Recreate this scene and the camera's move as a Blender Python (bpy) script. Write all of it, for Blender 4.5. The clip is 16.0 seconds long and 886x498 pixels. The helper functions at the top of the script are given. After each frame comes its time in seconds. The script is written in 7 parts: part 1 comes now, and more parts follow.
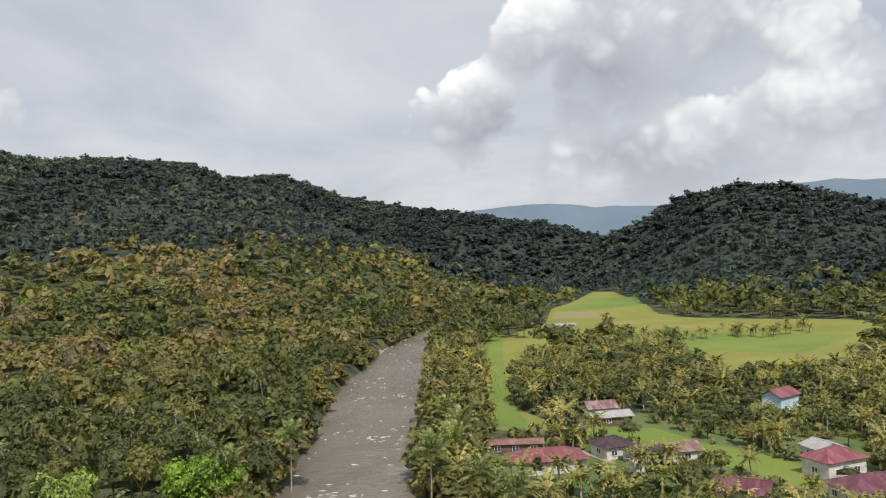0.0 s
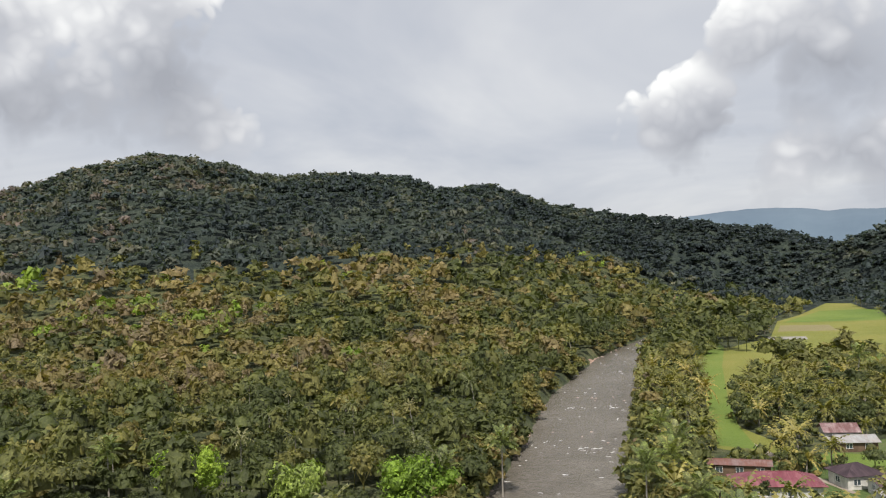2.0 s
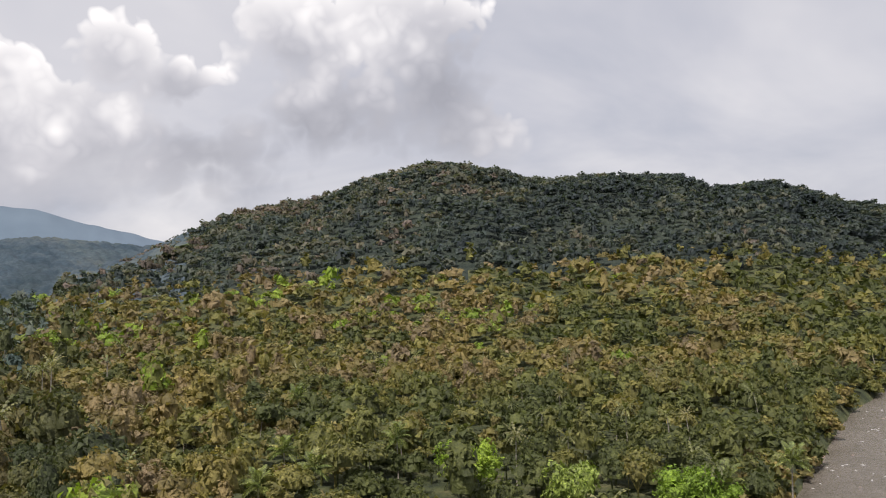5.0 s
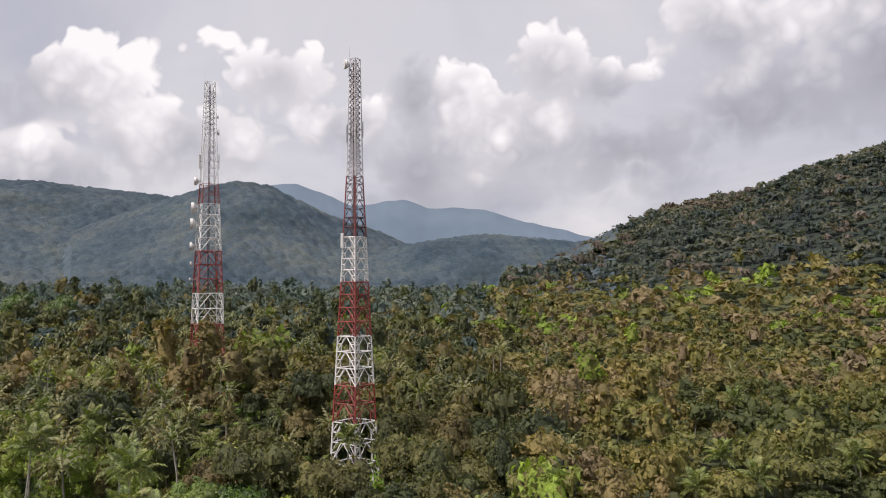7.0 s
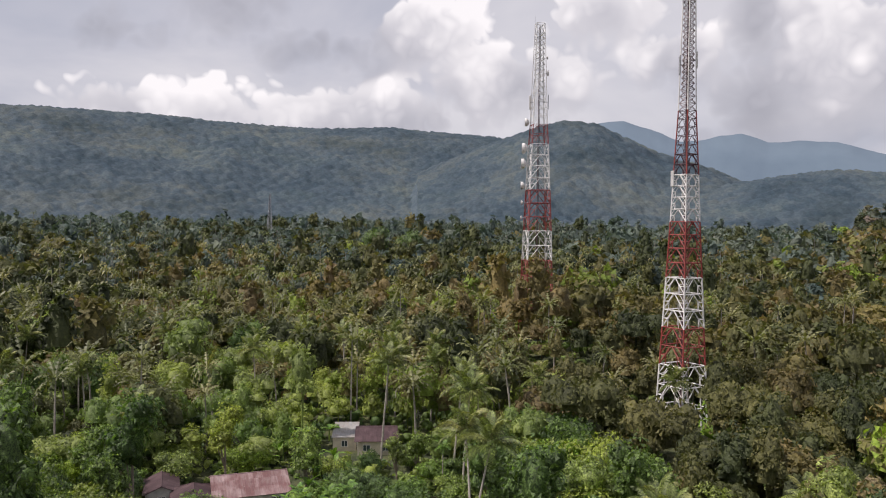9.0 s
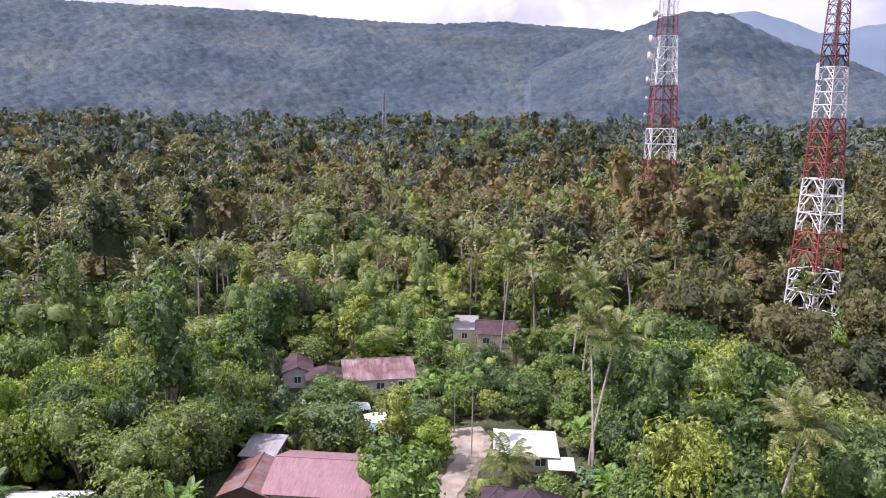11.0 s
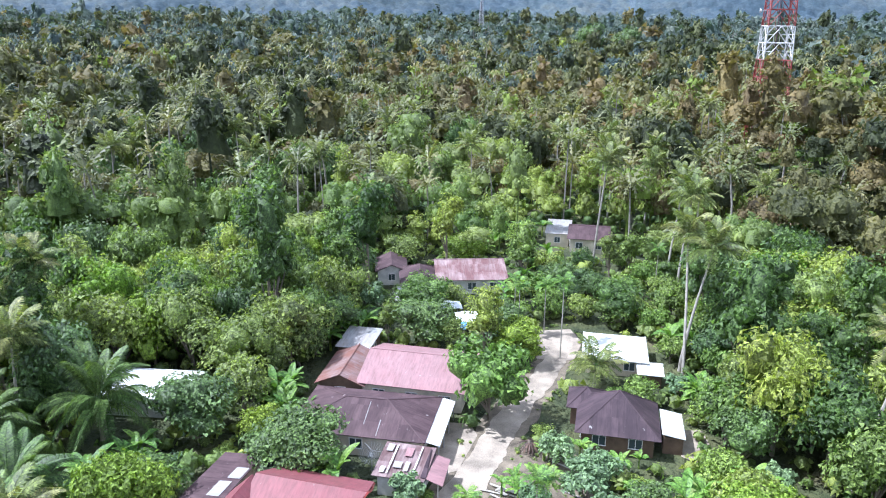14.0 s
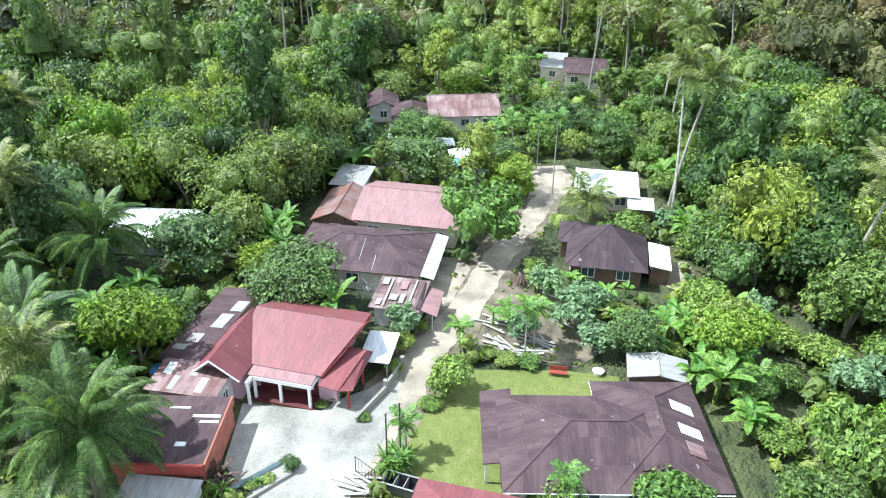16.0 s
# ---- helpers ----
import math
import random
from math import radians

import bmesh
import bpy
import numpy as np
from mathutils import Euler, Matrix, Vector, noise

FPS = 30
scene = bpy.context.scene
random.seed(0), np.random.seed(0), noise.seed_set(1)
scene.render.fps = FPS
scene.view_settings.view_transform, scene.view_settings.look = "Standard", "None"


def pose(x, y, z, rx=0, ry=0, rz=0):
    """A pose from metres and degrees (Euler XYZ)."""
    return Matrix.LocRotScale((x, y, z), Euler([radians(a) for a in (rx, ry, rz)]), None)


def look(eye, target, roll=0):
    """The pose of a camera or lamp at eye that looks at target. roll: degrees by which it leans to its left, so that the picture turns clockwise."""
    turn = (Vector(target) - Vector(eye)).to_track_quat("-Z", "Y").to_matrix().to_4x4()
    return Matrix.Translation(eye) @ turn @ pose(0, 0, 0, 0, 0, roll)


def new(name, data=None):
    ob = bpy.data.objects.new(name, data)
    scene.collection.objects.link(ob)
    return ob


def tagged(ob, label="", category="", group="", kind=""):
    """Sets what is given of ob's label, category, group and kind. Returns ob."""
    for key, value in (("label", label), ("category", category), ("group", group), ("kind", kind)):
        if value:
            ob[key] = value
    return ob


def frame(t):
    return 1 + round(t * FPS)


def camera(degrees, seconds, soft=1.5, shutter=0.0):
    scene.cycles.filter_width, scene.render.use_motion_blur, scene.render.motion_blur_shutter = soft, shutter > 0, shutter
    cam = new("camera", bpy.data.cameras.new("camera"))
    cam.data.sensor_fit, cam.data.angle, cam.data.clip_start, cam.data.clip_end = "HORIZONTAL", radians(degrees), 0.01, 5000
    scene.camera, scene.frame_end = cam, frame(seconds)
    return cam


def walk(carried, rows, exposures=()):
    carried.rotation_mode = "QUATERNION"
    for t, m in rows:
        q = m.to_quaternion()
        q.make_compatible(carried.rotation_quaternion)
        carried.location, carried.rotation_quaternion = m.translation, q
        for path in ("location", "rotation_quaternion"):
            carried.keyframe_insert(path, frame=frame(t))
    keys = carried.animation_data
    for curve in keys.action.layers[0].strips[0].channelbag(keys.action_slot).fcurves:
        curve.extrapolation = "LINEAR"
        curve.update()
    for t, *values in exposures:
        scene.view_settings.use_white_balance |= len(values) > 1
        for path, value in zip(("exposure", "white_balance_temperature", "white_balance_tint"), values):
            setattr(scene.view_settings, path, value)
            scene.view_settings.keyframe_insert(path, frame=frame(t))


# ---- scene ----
cam = camera(59.8, 16.0, soft=1.1)
PATH = [
    (0, (0.08, -0.922, 48.338), (0.075, 1.078, 48.36), -2.7),
    (0.5, (-0.204, -0.823, 48.264), (-0.409, 1.166, 48.309), -2.8),
    (1, (-0.332, -0.503, 48.181), (-0.679, 1.466, 48.242), -2.7),
    (1.5, (-0.442, -0.212, 48.135), (-0.886, 1.736, 48.202), -2.6),
    (2, (-0.523, -0.026, 48.136), (-1.056, 1.9, 48.204), -2.6),
    (2.5, (-0.64, 0.162, 48.145), (-1.254, 2.064, 48.216), -2.5),
    (3, (-0.671, 0.229, 48.15), (-1.348, 2.109, 48.225), -2.6),
    (5.5, (-1.592, -2.193, 48.361), (-2.918, -0.698, 48.464), -1.4),
    (6, (-2.248, -2.673, 48.368), (-3.758, -1.365, 48.473), -0.9),
    (6.5, (-2.819, -2.587, 48.264), (-4.5, -1.51, 48.372), -0.6),
    (7, (-3.503, -2.148, 48.265), (-5.329, -1.34, 48.373), -0.3),
    (7.5, (-3.954, -1.68, 48.295), (-5.895, -1.211, 48.4), 0.2),
    (8, (-4.145, -1.583, 48.306), (-6.137, -1.443, 48.408), 0.5),
    (10.5, (-3.204, -4.66, 47.882), (-5.191, -4.77, 47.69), 0.5),
    (11, (-3.505, -4.968, 47.651), (-5.46, -5.244, 47.335), 0.9),
    (11.5, (-3.748, -5.247, 47.379), (-5.604, -5.876, 46.981), 1.3),
    (12, (-3.86, -5.304, 47.304), (-5.657, -6.062, 46.862), 1.3),
    (12.5, (-3.864, -5.165, 47.308), (-5.667, -5.877, 46.817), 1.1),
    (13, (-3.703, -5.177, 47.39), (-5.536, -5.794, 46.877), 1.0),
    (13.5, (-3.468, -5.079, 47.438), (-5.323, -5.613, 46.916), 0.8),
    (14, (-3.447, -5.034, 47.43), (-5.3, -5.53, 46.866), 0.8),
    (14.5, (-3.457, -4.942, 47.461), (-5.284, -5.414, 46.798), 0.6),
    (15, (-3.335, -4.9, 47.426), (-5.123, -5.355, 46.653), 0.5),
    (15.5, (-3.411, -4.956, 47.388), (-5.158, -5.403, 46.522), 0.5),
    (16, (-3.33, -4.867, 47.379), (-5.034, -5.303, 46.428), 0.5),
]
EXPOSURES = [(0.0, 0.05, 6500, 9), (3.2, 0.05, 6550, 10), (5.3, 0.02, 6600, 15), (8.2, -0.07, 6600, 17), (10.3, 0.2, 6250, 22), (11.0, 0.6, 5900, 32), (12.0, 1.03, 5250, 27), (13.5, 1.14, 5200, 18), (16.0, 1.12, 5450, -1)]
walk(cam, [(t, look(eye, target, roll)) for t, eye, target, roll in PATH], EXPOSURES)

# ---------------------------------------------------------------- world and sun
SUN_AZ, SUN_EL = 191.0, 57.0      # degrees: to the left of +y, above the horizon
sun_dir = Vector((-math.sin(radians(SUN_AZ)) * math.cos(radians(SUN_EL)),
                  math.cos(radians(SUN_AZ)) * math.cos(radians(SUN_EL)), math.sin(radians(SUN_EL))))
sun = new("sun", bpy.data.lights.new("sun", "SUN"))
sun.data.energy, sun.data.angle, sun.data.color = 4.2, radians(0.6), (1.0, 0.95, 0.86)
sun.matrix_basis = look((0, 0, 300), Vector((0, 0, 300)) - sun_dir)


def link(tree, a, b):
    tree.links.new(a, b)


def node(tree, kind, **values):
    n = tree.nodes.new(kind)
    for key, value in values.items():
        if key in n.inputs:
            n.inputs[key].default_value = value
    return n


def math_node(tree, op, a, b=None, clamp=False):
    n = tree.nodes.new("ShaderNodeMath")
    n.operation, n.use_clamp = op, clamp
    if op == "SMOOTH_MAX":
        n.inputs[2].default_value = 0.15
    for slot, v in zip(n.inputs, (a, b)):
        if v is None:
            continue
        if isinstance(v, (int, float)):
            slot.default_value = v
        else:
            link(tree, v, slot)
    return n.outputs[0]


def ramp(tree, fac, stops, ease="LINEAR"):
    n = tree.nodes.new("ShaderNodeValToRGB")
    n.color_ramp.interpolation = ease
    el = n.color_ramp.elements
    while len(el) < len(stops):
        el.new(0.5)
    for e, (p, c) in zip(el, stops):
        e.position = p
        e.color = (*c, 1) if len(c) == 3 else c
    link(tree, fac, n.inputs["Fac"])
    return n.outputs["Color"]


def mix(tree, fac, a, b, blend="MIX"):
    n = tree.nodes.new("ShaderNodeMix")
    n.data_type, n.blend_type = "RGBA", blend
    for slot, v in ((n.inputs[0], fac), (n.inputs[6], a), (n.inputs[7], b)):
        if isinstance(v, (int, float)):
            slot.default_value = v
        elif isinstance(v, tuple):
            slot.default_value = (*v, 1) if len(v) == 3 else v
        else:
            link(tree, v, slot)
    return n.outputs[2]


def noise_tex(tree, vec, scale, detail=3.0, rough=0.55, distort=0.0):
    n = node(tree, "ShaderNodeTexNoise", Scale=scale, Detail=detail, Roughness=rough, Distortion=distort)
    if vec is not None:
        link(tree, vec, n.inputs["Vector"])
    return n.outputs["Fac"]


# Heaped clouds: azimuth left of +y, height, half breadth, half height in degrees, thinness
CLOUDS = [(-12, 12.5, 6, 6.5, -0.35), (-7.5, 15.5, 4, 4, 0.25), (-3.5, 10, 6, 3.5, 0.1), (-25.5, 9.3, 5, 3, 0.2), (-26, 14, 5, 4, 0.15), (-14, 7, 11, 3.5, 0.05), (-20, 16, 7, 4, 0.0), (-36, 10, 8, 6, 0.0),
          (38, 19, 5, 4.5, 0.4), (35, 14.5, 3.8, 5, -0.25), (44, 12.5, 8, 5, -0.15), (33.5, 11.5, 3.5, 3, 0.05), (46, 18, 5, 4, 0.1), (52, 10, 7, 3.5, -0.2),
          (57.5, 17, 3.5, 3, 0.4), (54, 15, 4, 2.5, 0.3), (64.8, 14.3, 3, 3, 0.4), (61, 10.5, 9, 4, -0.15), (68.3, 14, 2.2, 4, -0.3), (68, 9, 4, 4, -0.25),
          (78.5, 15.5, 6, 3.6, 0.35), (91, 14.5, 5, 3, 0.3), (85, 10.5, 8, 4, 0.05), (73, 12, 4, 3, 0.1),
          (106, 17, 8.5, 5, -0.45), (99, 12.8, 5, 2.6, -0.4), (113.5, 13, 4, 2.2, -0.35), (122, 18, 9, 5, -0.3), (112, 8, 14, 3.5, 0.2), (97, 8, 12, 3, 0.2)]


def make_world():
    world = bpy.data.worlds.new("sky")
    scene.world = world
    world.use_nodes = True
    t = world.node_tree
    back = t.nodes["Background"]
    sky = t.nodes.new("ShaderNodeTexSky")
    sky.sky_type, sky.sun_disc = "NISHITA", False
    sky.sun_elevation, sky.sun_rotation = radians(SUN_EL), radians(-SUN_AZ)
    sky.air_density, sky.dust_density = 1.0, 2.0
    coord = t.nodes.new("ShaderNodeTexCoord").outputs["Generated"]
    sep = t.nodes.new("ShaderNodeSeparateXYZ")
    link(t, coord, sep.inputs[0])
    # veil of high cloud: the direction laid onto a plane overhead
    up = math_node(t, "ADD", math_node(t, "MAXIMUM", sep.outputs[2], 0.0), 0.30)
    comb = t.nodes.new("ShaderNodeCombineXYZ")
    link(t, math_node(t, "DIVIDE", sep.outputs[0], up), comb.inputs[0])
    link(t, math_node(t, "DIVIDE", sep.outputs[1], up), comb.inputs[1])
    veil = noise_tex(t, comb.outputs[0], 1.1, 5.0, 0.55, 0.5)
    blue = mix(t, 1.0, sky.outputs["Color"], (0.085, 0.085, 0.085), "MULTIPLY")
    high = ramp(t, veil, [(0.30, (0.49, 0.525, 0.60)), (0.46, (0.61, 0.63, 0.685)), (0.60, (0.73, 0.74, 0.77)), (0.74, (0.86, 0.86, 0.87))])
    base = mix(t, 0.88, blue, high)
    # heaped clouds: blobs with billowing edges, bright rims and grey bodies
    heap = lie = total = None
    for az, el, rx, ry, shade in CLOUDS:
        a, e = radians(az), radians(el)
        side = (-math.cos(a), -math.sin(a), 0)
        rise = (math.sin(e) * math.sin(a), -math.sin(e) * math.cos(a), math.cos(e))
        parts = []
        for way, r in ((side, rx), (rise, ry)):
            d = t.nodes.new("ShaderNodeVectorMath")
            d.operation = "DOT_PRODUCT"
            link(t, coord, d.inputs[0])
            d.inputs[1].default_value = tuple(v / math.sin(radians(r)) for v in way)
            parts.append(d.outputs["Value"])
        m = math_node(t, "SQRT", math_node(t, "ADD", math_node(t, "MULTIPLY", parts[0], parts[0]), math_node(t, "MULTIPLY", parts[1], parts[1])))
        m = math_node(t, "SUBTRACT", 1.0, m)
        w = math_node(t, "POWER", math_node(t, "MAXIMUM", math_node(t, "ADD", m, 0.6), 0.001), 4.0)
        wy = math_node(t, "MULTIPLY", w, math_node(t, "ADD", parts[1], 2.0 * shade))
        heap = m if heap is None else math_node(t, "SMOOTH_MAX", heap, m)
        total, lie = (w, wy) if lie is None else (math_node(t, "ADD", total, w), math_node(t, "ADD", lie, wy))
    lie = math_node(t, "DIVIDE", lie, total)
    billow = None
    for scale, share in ((5.5, 1.0), (11.0, 0.7), (22.0, 0.5), (44.0, 0.34)):
        n = math_node(t, "ABSOLUTE", math_node(t, "SUBTRACT", noise_tex(t, coord, scale, 1.0, 0.5), 0.5))
        n = math_node(t, "MULTIPLY", n, 2.6 * share)
        billow = n if billow is None else math_node(t, "ADD", billow, n)
    billow = math_node(t, "SUBTRACT", billow, 0.64)
    lump = math_node(t, "SUBTRACT", noise_tex(t, coord, 3.4, 3.0, 0.5), 0.5)
    soft = math_node(t, "SUBTRACT", noise_tex(t, coord, 4.2, 4.0, 0.5), 0.5)
    heap = math_node(t, "ADD", heap, math_node(t, "ADD", math_node(t, "MULTIPLY", billow, 0.95), math_node(t, "MULTIPLY", lump, 2.0)))
    # lit tops with bright rims, grey undersides that melt into the veil
    rim = math_node(t, "SUBTRACT", 1.0, math_node(t, "DIVIDE", heap, 0.45, True), True)
    rim = math_node(t, "MULTIPLY", rim, math_node(t, "ADD", math_node(t, "MULTIPLY", lie, 0.6), 0.45, True))
    light = math_node(t, "ADD", math_node(t, "MULTIPLY", lie, 0.30), math_node(t, "ADD", math_node(t, "MULTIPLY", billow, 0.36), math_node(t, "MULTIPLY", soft, 1.0)))
    light = math_node(t, "ADD", light, math_node(t, "MULTIPLY", rim, 0.15))
    body = ramp(t, math_node(t, "ADD", light, 0.42), [(0.14, (0.37, 0.385, 0.43)), (0.36, (0.49, 0.505, 0.55)), (0.52, (0.64, 0.65, 0.685)), (0.66, (0.85, 0.855, 0.865)), (0.78, (1.04, 1.04, 1.03))])
    width = math_node(t, "ADD", 0.17, math_node(t, "MULTIPLY", math_node(t, "MAXIMUM", math_node(t, "SUBTRACT", 0.45, lie), 0.0), 0.7))
    cover = math_node(t, "DIVIDE", heap, width, True)
    colour = mix(t, math_node(t, "MULTIPLY", cover, 0.88), base, body)
    link(t, colour, back.inputs["Color"])
    back.inputs["Strength"].default_value = 1.0


make_world()

# ---------------------------------------------------------------- materials
MATS = {}


def material(name):
    m = bpy.data.materials.new(name)
    m.use_nodes = True
    MATS[name] = m
    t = m.node_tree
    return m, t, t.nodes["Principled BSDF"]


def bump(t, bsdf, height, strength, distance):
    b = node(t, "ShaderNodeBump", Strength=strength, Distance=distance)
    link(t, height, b.inputs["Height"])
    link(t, b.outputs[0], bsdf.inputs["Normal"])


def place_coord(t):
    return t.nodes.new("ShaderNodeNewGeometry").outputs["Position"]


def object_coord(t):
    return t.nodes.new("ShaderNodeTexCoord").outputs["Object"]


def foliage(name, stops, by, spread=0.55, shine=0.35, through_light=0.28, patch=0.03, fine=1.3, relief=0.5, contrast=0.85):
    """Leaves: hue by tree (attribute or object), then by leaf clump and by a patchy noise."""
    m, t, bsdf = material(name)
    if by == "attribute":
        a = t.nodes.new("ShaderNodeAttribute")
        a.attribute_name = "tint"
        pick = a.outputs["Fac"]
    else:
        pick = t.nodes.new("ShaderNodeObjectInfo").outputs["Random"]
    isl = t.nodes.new("ShaderNodeNewGeometry").outputs["Random Per Island"]
    pick = math_node(t, "ADD", pick, math_node(t, "MULTIPLY", math_node(t, "SUBTRACT", isl, 0.5), 0.14))
    base = ramp(t, pick, stops)
    n = noise_tex(t, place_coord(t), patch, 4.0, 0.6)
    base = mix(t, 0.55, base, ramp(t, n, [(0.3, (0.45, 0.5, 0.45)), (0.5, (1, 1, 1)), (0.7, (1.45, 1.35, 1.1))]), "MULTIPLY")
    # shaded gaps between leaves painted dark by fine noise, leaf spots painted bright
    leaf_gap = noise_tex(t, place_coord(t), fine, 3.0, 0.65)
    base = mix(t, contrast, base, ramp(t, leaf_gap, [(0.34, (0.30, 0.33, 0.32)), (0.48, (0.9, 0.9, 0.9)), (0.66, (1.75, 1.7, 1.55))]), "MULTIPLY")
    limb = noise_tex(t, place_coord(t), fine * 0.28, 2.0, 0.6)
    base = mix(t, 0.4 * contrast, base, ramp(t, limb, [(0.34, (0.42, 0.44, 0.44)), (0.5, (1, 1, 1)), (0.66, (1.5, 1.48, 1.35))]), "MULTIPLY")
    bump(t, bsdf, leaf_gap, 1.0, relief)
    value = math_node(t, "ADD", math_node(t, "MULTIPLY", isl, 2 * spread), 1 - spread)
    hsv = t.nodes.new("ShaderNodeHueSaturation")
    link(t, base, hsv.inputs["Color"])
    link(t, value, hsv.inputs["Value"])
    link(t, hsv.outputs[0], bsdf.inputs["Base Color"])
    bsdf.inputs["Roughness"].default_value = 0.55
    bsdf.inputs["Specular IOR Level"].default_value = shine
    if through_light:
        tr = t.nodes.new("ShaderNodeBsdfTranslucent")
        link(t, mix(t, 1.0, hsv.outputs[0], (1.25, 1.35, 0.6), "MULTIPLY"), tr.inputs["Color"])
        ms = t.nodes.new("ShaderNodeMixShader")
        ms.inputs[0].default_value = through_light
        link(t, bsdf.outputs[0], ms.inputs[1])
        link(t, tr.outputs[0], ms.inputs[2])
        link(t, ms.outputs[0], t.nodes["Material Output"].inputs["Surface"])
    return m


WOOD_GREENS = [(0.0, (0.077, 0.094, 0.032)), (0.20, (0.138, 0.146, 0.044)), (0.42, (0.192, 0.174, 0.055)),
               (0.64, (0.216, 0.172, 0.069)), (0.84, (0.226, 0.174, 0.114)), (0.93, (0.200, 0.202, 0.057)), (1.0, (0.197, 0.284, 0.040))]
PLAIN_GREENS = [(0.0, (0.045, 0.060, 0.025)), (0.25, (0.087, 0.098, 0.036)), (0.5, (0.130, 0.125, 0.046)), (0.72, (0.163, 0.134, 0.051)),
                (0.88, (0.183, 0.134, 0.064)), (0.97, (0.154, 0.165, 0.046)), (1.0, (0.163, 0.225, 0.035))]
GARDEN_GREENS = [(0.0, (0.062, 0.116, 0.032)), (0.25, (0.116, 0.186, 0.048)), (0.5, (0.175, 0.245, 0.065)), (0.7, (0.228, 0.279, 0.092)),
                 (0.85, (0.252, 0.306, 0.070)), (1.0, (0.265, 0.316, 0.066))]
foliage("wood_leaves", WOOD_GREENS, "attribute", 0.3, contrast=0.4)
foliage("plain_leaves", PLAIN_GREENS, "attribute", 0.3, contrast=0.4)
# distance haze put into the leaf colour: paler and bluer than plain_leaves
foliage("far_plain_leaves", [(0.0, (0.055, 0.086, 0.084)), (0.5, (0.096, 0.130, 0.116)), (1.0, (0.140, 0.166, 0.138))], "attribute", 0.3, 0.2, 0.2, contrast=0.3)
foliage("garden_leaves", GARDEN_GREENS, "object", 0.5, 0.55, 0.42, fine=4.5, relief=0.12, contrast=1.0)
foliage("garden_leaves_mass", GARDEN_GREENS, "attribute", 0.35, 0.5, 0.38, fine=4.5, relief=0.12, contrast=0.5)
foliage("dark_leaves", [(0, (0.060, 0.112, 0.031)), (1, (0.106, 0.168, 0.043))], "object", 0.45, 0.6, 0.2, fine=4.5, relief=0.12, contrast=1.0)
foliage("lime_leaves", [(0, (0.157, 0.265, 0.032)), (1, (0.216, 0.285, 0.036))], "object", 0.35, fine=4.5, relief=0.12, contrast=1.0)
foliage("shrub_leaves", [(0, (0.124, 0.215, 0.043)), (0.5, (0.185, 0.262, 0.056)), (1, (0.225, 0.282, 0.062))], "object", 0.45, 0.5, fine=4.5, relief=0.12, contrast=1.0)
foliage("pale_leaves", [(0, (0.12, 0.20, 0.095)), (1, (0.19, 0.27, 0.14))], "object", 0.35, 0.5, fine=4.5, relief=0.12, contrast=1.0)
foliage("palm_leaves_mass", [(0, (0.095, 0.118, 0.036)), (0.6, (0.160, 0.170, 0.062)), (1, (0.240, 0.215, 0.098))], "attribute", 0.35, 0.6, fine=3.0, relief=0.05, contrast=0.3)
foliage("palm_leaves_field", [(0, (0.131, 0.140, 0.026)), (0.6, (0.215, 0.200, 0.046)), (1, (0.304, 0.245, 0.075))], "attribute", 0.35, 0.6, fine=3.0, relief=0.05, contrast=0.3)
foliage("palm_leaves", [(0, (0.125, 0.170, 0.045)), (0.6, (0.190, 0.225, 0.068)), (1, (0.25, 0.25, 0.095))], "object", 0.35, 0.5, fine=4.0, relief=0.05)
foliage("oil_palm_leaves", [(0, (0.074, 0.137, 0.037)), (1, (0.135, 0.196, 0.050))], "object", 0.3, 0.5, fine=4.0, relief=0.05)
foliage("cordyline_leaves", [(0, (0.050, 0.030, 0.030)), (1, (0.125, 0.075, 0.060))], "object", 0.3, 0.4, fine=4.0, relief=0.05)
foliage("banana_leaves", [(0, (0.092, 0.198, 0.033)), (1, (0.172, 0.275, 0.048))], "object", 0.3, 0.5, fine=4.0, relief=0.05)
# hill forest: cloud shade and bluish haze are painted into the leaf colour
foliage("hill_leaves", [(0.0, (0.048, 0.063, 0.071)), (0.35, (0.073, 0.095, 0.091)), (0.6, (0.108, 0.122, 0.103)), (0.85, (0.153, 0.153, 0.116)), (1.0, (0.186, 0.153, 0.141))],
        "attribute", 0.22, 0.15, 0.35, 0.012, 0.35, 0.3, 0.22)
# blue of the distant haze is painted into these far leaves
foliage("far_hill_leaves_hazed", [(0.0, (0.054, 0.083, 0.114)), (0.5, (0.083, 0.114, 0.143)), (1.0, (0.117, 0.140, 0.149))],
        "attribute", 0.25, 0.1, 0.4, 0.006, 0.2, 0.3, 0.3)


def plain(name, colour, rough=0.7, metal=0.0, vary=0.25, scale=0.8, grain=30.0, relief=0.02):
    """A plain surface with blotches and grain."""
    m, t, bsdf = material(name)
    c = object_coord(t)
    a, b = noise_tex(t, c, scale, 4.0), noise_tex(t, c, grain, 3.0)
    f = math_node(t, "ADD", math_node(t, "MULTIPLY", a, 0.7), math_node(t, "MULTIPLY", b, 0.3))
    lo, hi = tuple(v * (1 - vary) for v in colour), tuple(min(0.95, v * (1 + vary)) for v in colour)
    link(t, ramp(t, f, [(0.3, lo), (0.7, hi)]), bsdf.inputs["Base Color"])
    bsdf.inputs["Roughness"].default_value, bsdf.inputs["Metallic"].default_value = rough, metal
    if relief:
        bump(t, bsdf, b, 0.4, relief)
    return m


